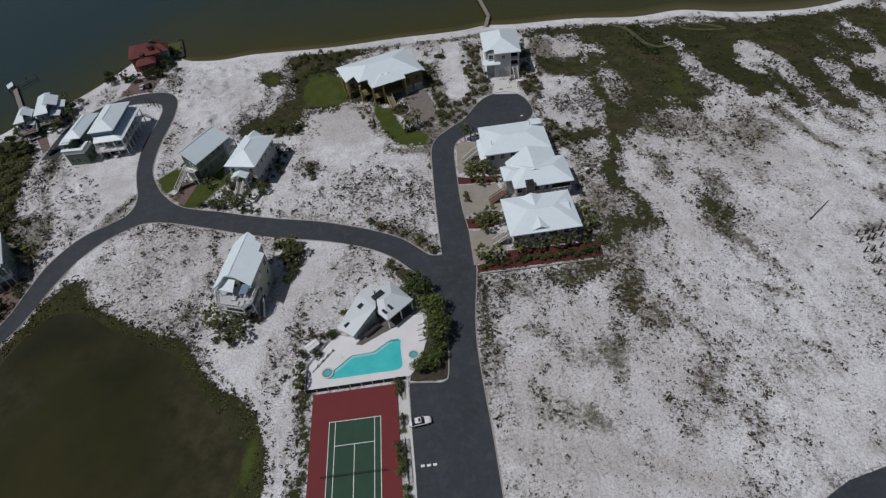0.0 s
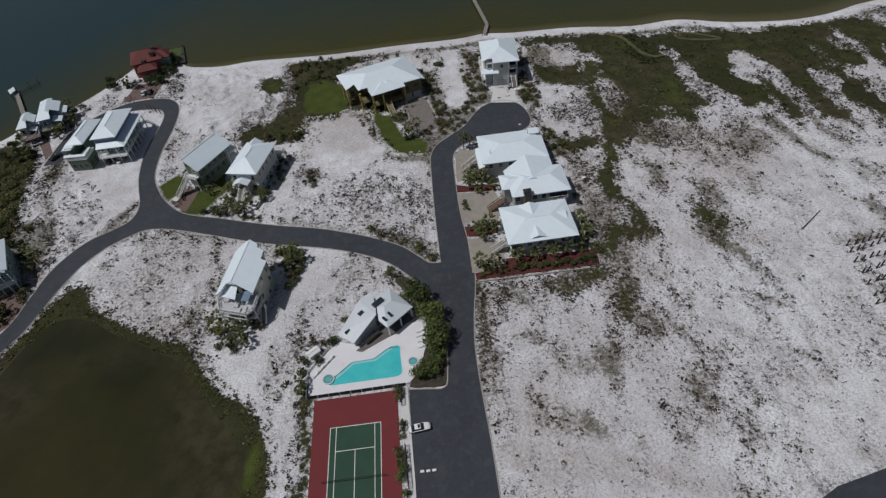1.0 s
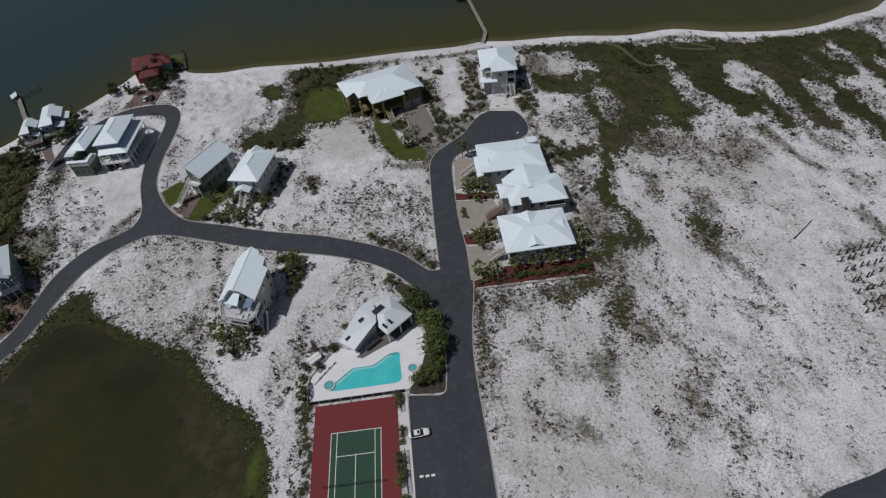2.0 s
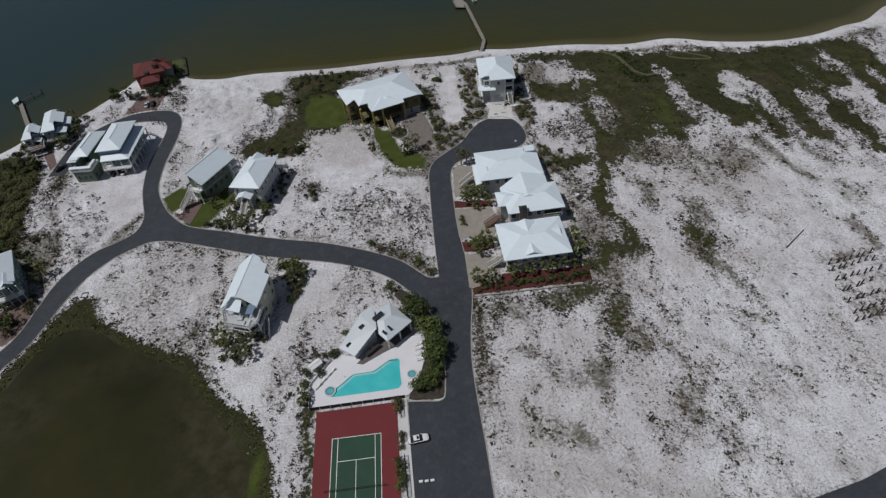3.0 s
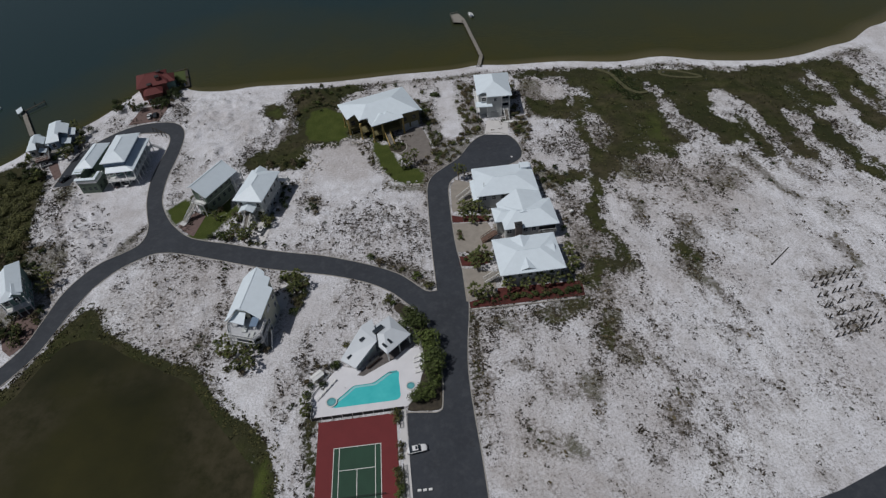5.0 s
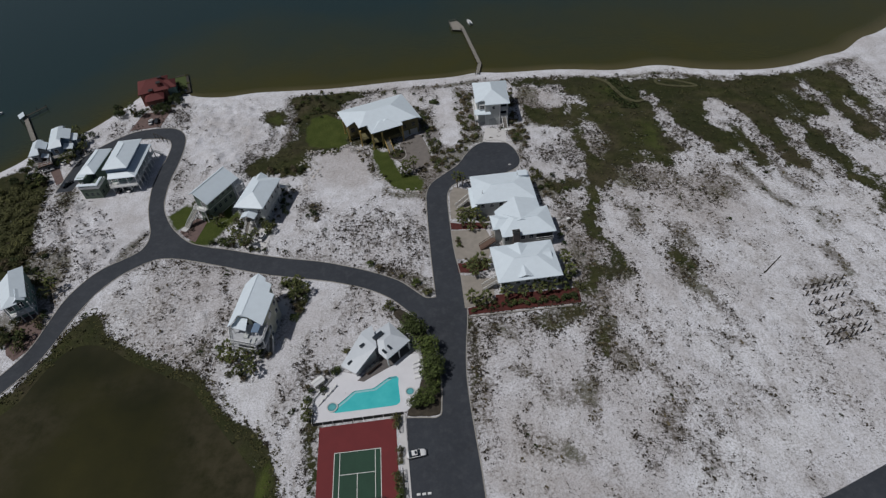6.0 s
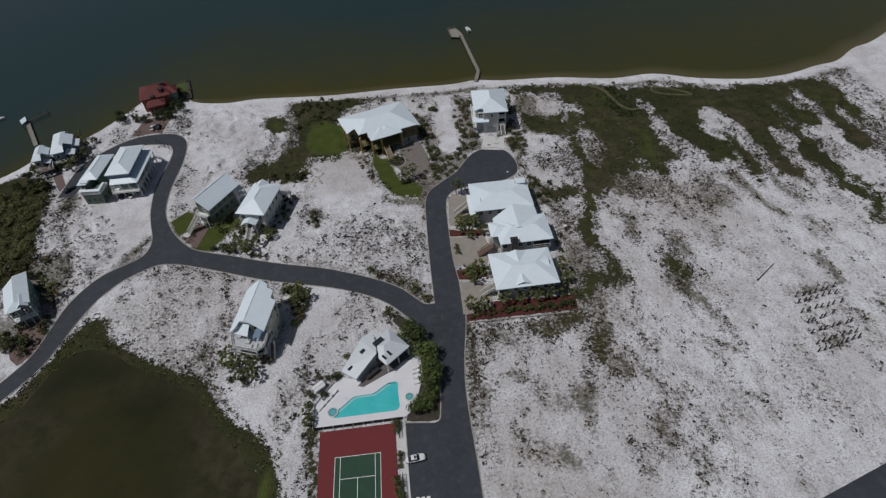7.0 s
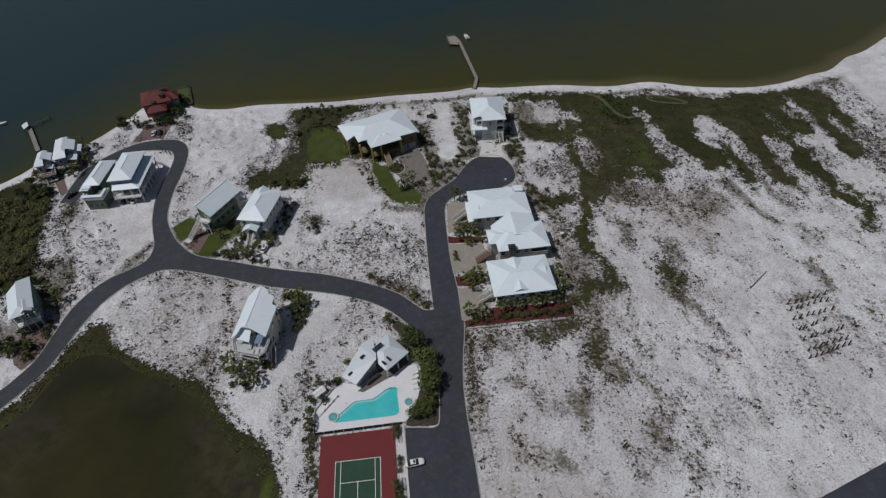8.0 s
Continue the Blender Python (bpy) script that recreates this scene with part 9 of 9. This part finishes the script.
shrubbery("bay_shrubbery", "dense mixed green and brown shrubs beside the grey house", BAY_THICK + BAY_WEST + BAY_EAST + CUL_WEST, shrubs[2:4], 0.6, 1.15, 70)
shrubbery("garden_shrubbery", "overgrown olive shrubs along driveway and house walls", ROW_EAST + GOLD_EAST + ROW_BEDS[::4] + GOLD_EDGE + BRUSH_NORTH + CREAM_LEE, shrubs[1:], 0.7, 1.3, 71)
shrubbery("edge_shrubbery", "dense dark brush round the blue-green cottage", EDGE_THICK, shrubs[1:4], 0.8, 1.7, 73)
shrubbery("cottage_shrubbery", "tangled dark shrubs between the waterside cottages", COTTAGE_THICK, shrubs, 0.9, 1.6, 72)
thicket = [kind(leafy("thicket_bush", "tall dark green bush in the waterside thicket", "bush", "waterside thicket", s, 3.2, 1.4, mt, 420, 0.0, 0.40)) for s, mt in ((31, LEAF_OLIVE), (32, LEAF_OLIVE), (33, LEAF_OLIVE))]
plant(thicket, WEST_THICKET, 0.6, 1.0, 18)


# ---------------------------------------------------------------- wild growth, too much to count
FOOTPRINTS = [(49.3, 49.2, 12), (52.3, 66.2, 12), (48.5, 84.5, 13), (8, 138.6, 15), (53.6, 141, 10), (-27.7, 41, 9), (-50.6, 99.4, 9), (-34.2, 94, 9), (-88.6, 123.6, 13), (-99.6, 121.4, 9),
              (-103.7, 60.2, 8), (-133.5, 146, 7), (-124.6, 150.2, 7), (-95.5, 185.8, 12), (3, 17, 15)]
road_rings = [smooth_line(MAIN_EAST, 2) + [(12.9, 41.4)] + LOT_EDGE[::-1], smooth_line(WEST_SOUTH, 2) + smooth_line(WEST_INNER, 2) + smooth_line(WEST_NORTH, 2)]


def clear_of_things(x, y):
    ok = np.ones(len(x), bool)
    for ring in road_rings:
        ok &= ~inside(x, y, ring) & (away(x, y, ring, True) > 0.5)
    for cx, cy, r in FOOTPRINTS:
        ok &= np.hypot(x - cx, y - cy) > r
    ok &= ~((x > -10.4) & (x < 28) & (y < 8)) & ~((x > 29.4) & (x < 42) & (y > 38) & (y < 96)) & ~((x > 70) & (y < -20 + 0.28 * (x - 95)))
    ok &= ~inside(x, y, POND_SHORE)
    return ok


def tufts(name, label, count, chance, size, tall, material, seed, blades=7, slim=1.0, near=None):
    """Low plants scattered where chance(x, y) is high: each a few bent blades round its foot."""
    r = np.random.RandomState(seed)
    x, y = r.uniform(-150, 215, count), r.uniform(-30, 182, count)
    # most of what is near the eye is wanted dense, the rest thins out with the plan
    marsh, lawn, scrub, speck, bay = growth(x, y)
    keep = (r.rand(count) < chance(marsh, lawn, scrub, speck, bay)) & clear_of_things(x, y) & (bay > 3.5)
    if near is not None:
        keep &= near(x, y)
    x, y = x[keep], y[keep]
    n = len(x)
    s = size * np.exp(np.clip(r.normal(0, 0.45, n), -1.0, 0.75))
    a = r.uniform(0, 2 * np.pi, (n, blades))
    lean = r.uniform(0.3, 1.0, (n, blades))
    wide = r.uniform(0.25, 0.6, (n, blades)) * slim
    base = ground_height(x, y, bay[keep])
    foot = np.stack([x, y, base - 0.05], 1)[:, None, :] + np.stack([np.cos(a), np.sin(a), a * 0], -1) * (0.15 * s)[:, None, None]
    tip = lambda da, k: np.stack([x[:, None] + np.cos(a + da) * lean * s[:, None] * k, y[:, None] + np.sin(a + da) * lean * s[:, None] * k,
                                  base[:, None] + tall * s[:, None] * (1.15 - lean) + 0.05], -1)
    tri = np.stack([foot, tip(-wide, 1.0), tip(wide, 0.9)], 2).reshape(-1, 3)
    me = bpy.data.meshes.new(name)
    me.vertices.add(len(tri))
    me.vertices.foreach_set("co", tri.ravel())
    me.loops.add(len(tri))
    me.loops.foreach_set("vertex_index", np.arange(len(tri)))
    me.polygons.add(len(tri) // 3)
    me.polygons.foreach_set("loop_start", np.arange(0, len(tri), 3))
    me.update(calc_edges=True)
    me.materials.append(material)
    return tagged(new(name, me), label, "plants", "", "stuff")


tufts("dune_scrub", "small dark dune plants dotted over white sand", 230000, lambda m, l, s, k, b: (np.clip(k - 0.25, 0, 1) ** 1.6 * 1.05 + 0.5 * ((m > 0.08) & (m < 0.45))) * (m < 0.5) * (l < 0.4), 0.43, 0.8, TUFT, 3, 6)
# dark tufts serve as scrub and as painted shade between the hummocks
tufts("hummock_scrub", "dark low scrub, also painting shade, between the sand hummocks", 150000, lambda m, l, s, k, b: 0.8 * (m < 0.4) * (l < 0.4), 0.42, 0.4, TUFT, 12, 6, near=lambda x, y: plots(x, y, "mottle", 5.0) * (fbm(x / 2.2 + 33, y / 2.0 + 14, 3) > 0.49) > 0.1 + 0.6 * fbm(x / 9, y / 9, 2))
tufts("brush", "brown and olive brush in loose drifts", 60000, lambda m, l, s, k, b: 0.9 * np.clip(s - 0.3, 0, 1) * (m < 0.7) * (l < 0.4), 0.5, 0.8, LEAF_BROWN, 4)
tufts("marsh_grass", "dark olive marsh grass in dense tufts", 60000, lambda m, l, s, k, b: 0.35 * (m > 0.55) * (l < 0.5), 0.6, 0.5, REED, 5)
tufts("dune_bush", "scattered larger dark bushes on the dunes", 14000, lambda m, l, s, k, b: 0.07 * np.clip(k - 0.2, 0, 1) + 0.04 * (s > 0.5) * (m < 0.2) + 0.03 * ((m > 0.2) & (m < 0.8)), 0.62, 0.8, LEAF_DARK, 6, 34, 0.35)
by_pond = lambda x, y: away(x, y, POND_BANK, True) < 2.6
tufts("bank_reeds", "ragged brown and green reeds round the pond", 260000, lambda m, l, s, k, b: 0.35 + 0 * m, 0.42, 0.45, REED, 8, near=by_pond)
tufts("bank_bushes", "dark low bushes on the pond bank", 60000, lambda m, l, s, k, b: 0.0025 + 0 * m, 0.7, 0.7, LEAF_DARK, 9, 20, 0.5, near=by_pond)
tufts("dune_litter", "fine dark litter and seedlings over the near dunes", 420000, lambda m, l, s, k, b: 0.24 * (m < 0.4) * (l < 0.4), 0.25, 0.5, TUFT, 14, 4, near=lambda x, y: (x > 28) & (x < 125) & (y < 62) & (fbm(x / 3 + 7, y / 4 + 2, 3) + 0.6 * (fbm(x / 11, y / 13, 2) - 0.5) > 0.47))
# dark reeds fill the hollow and stand in for the shadow below its bank
HOLLOW = [(107.5, 157.2), (111.4, 159.6), (114.5, 152.5), (113.8, 143.6), (115.8, 138.8), (112.2, 132.6), (106.5, 135.1), (105.0, 144.0)]
tufts("hollow_reeds", "tall dark reeds, also painting shadow, in the hollow inside the turf bank", 220000, lambda m, l, s, k, b: 0.9 + 0 * m, 0.6, 0.7, LEAF_DARK, 15, 6, near=lambda x, y: inside(x + 3 * (fbm(x / 4, y / 4) - 0.5), y, HOLLOW))
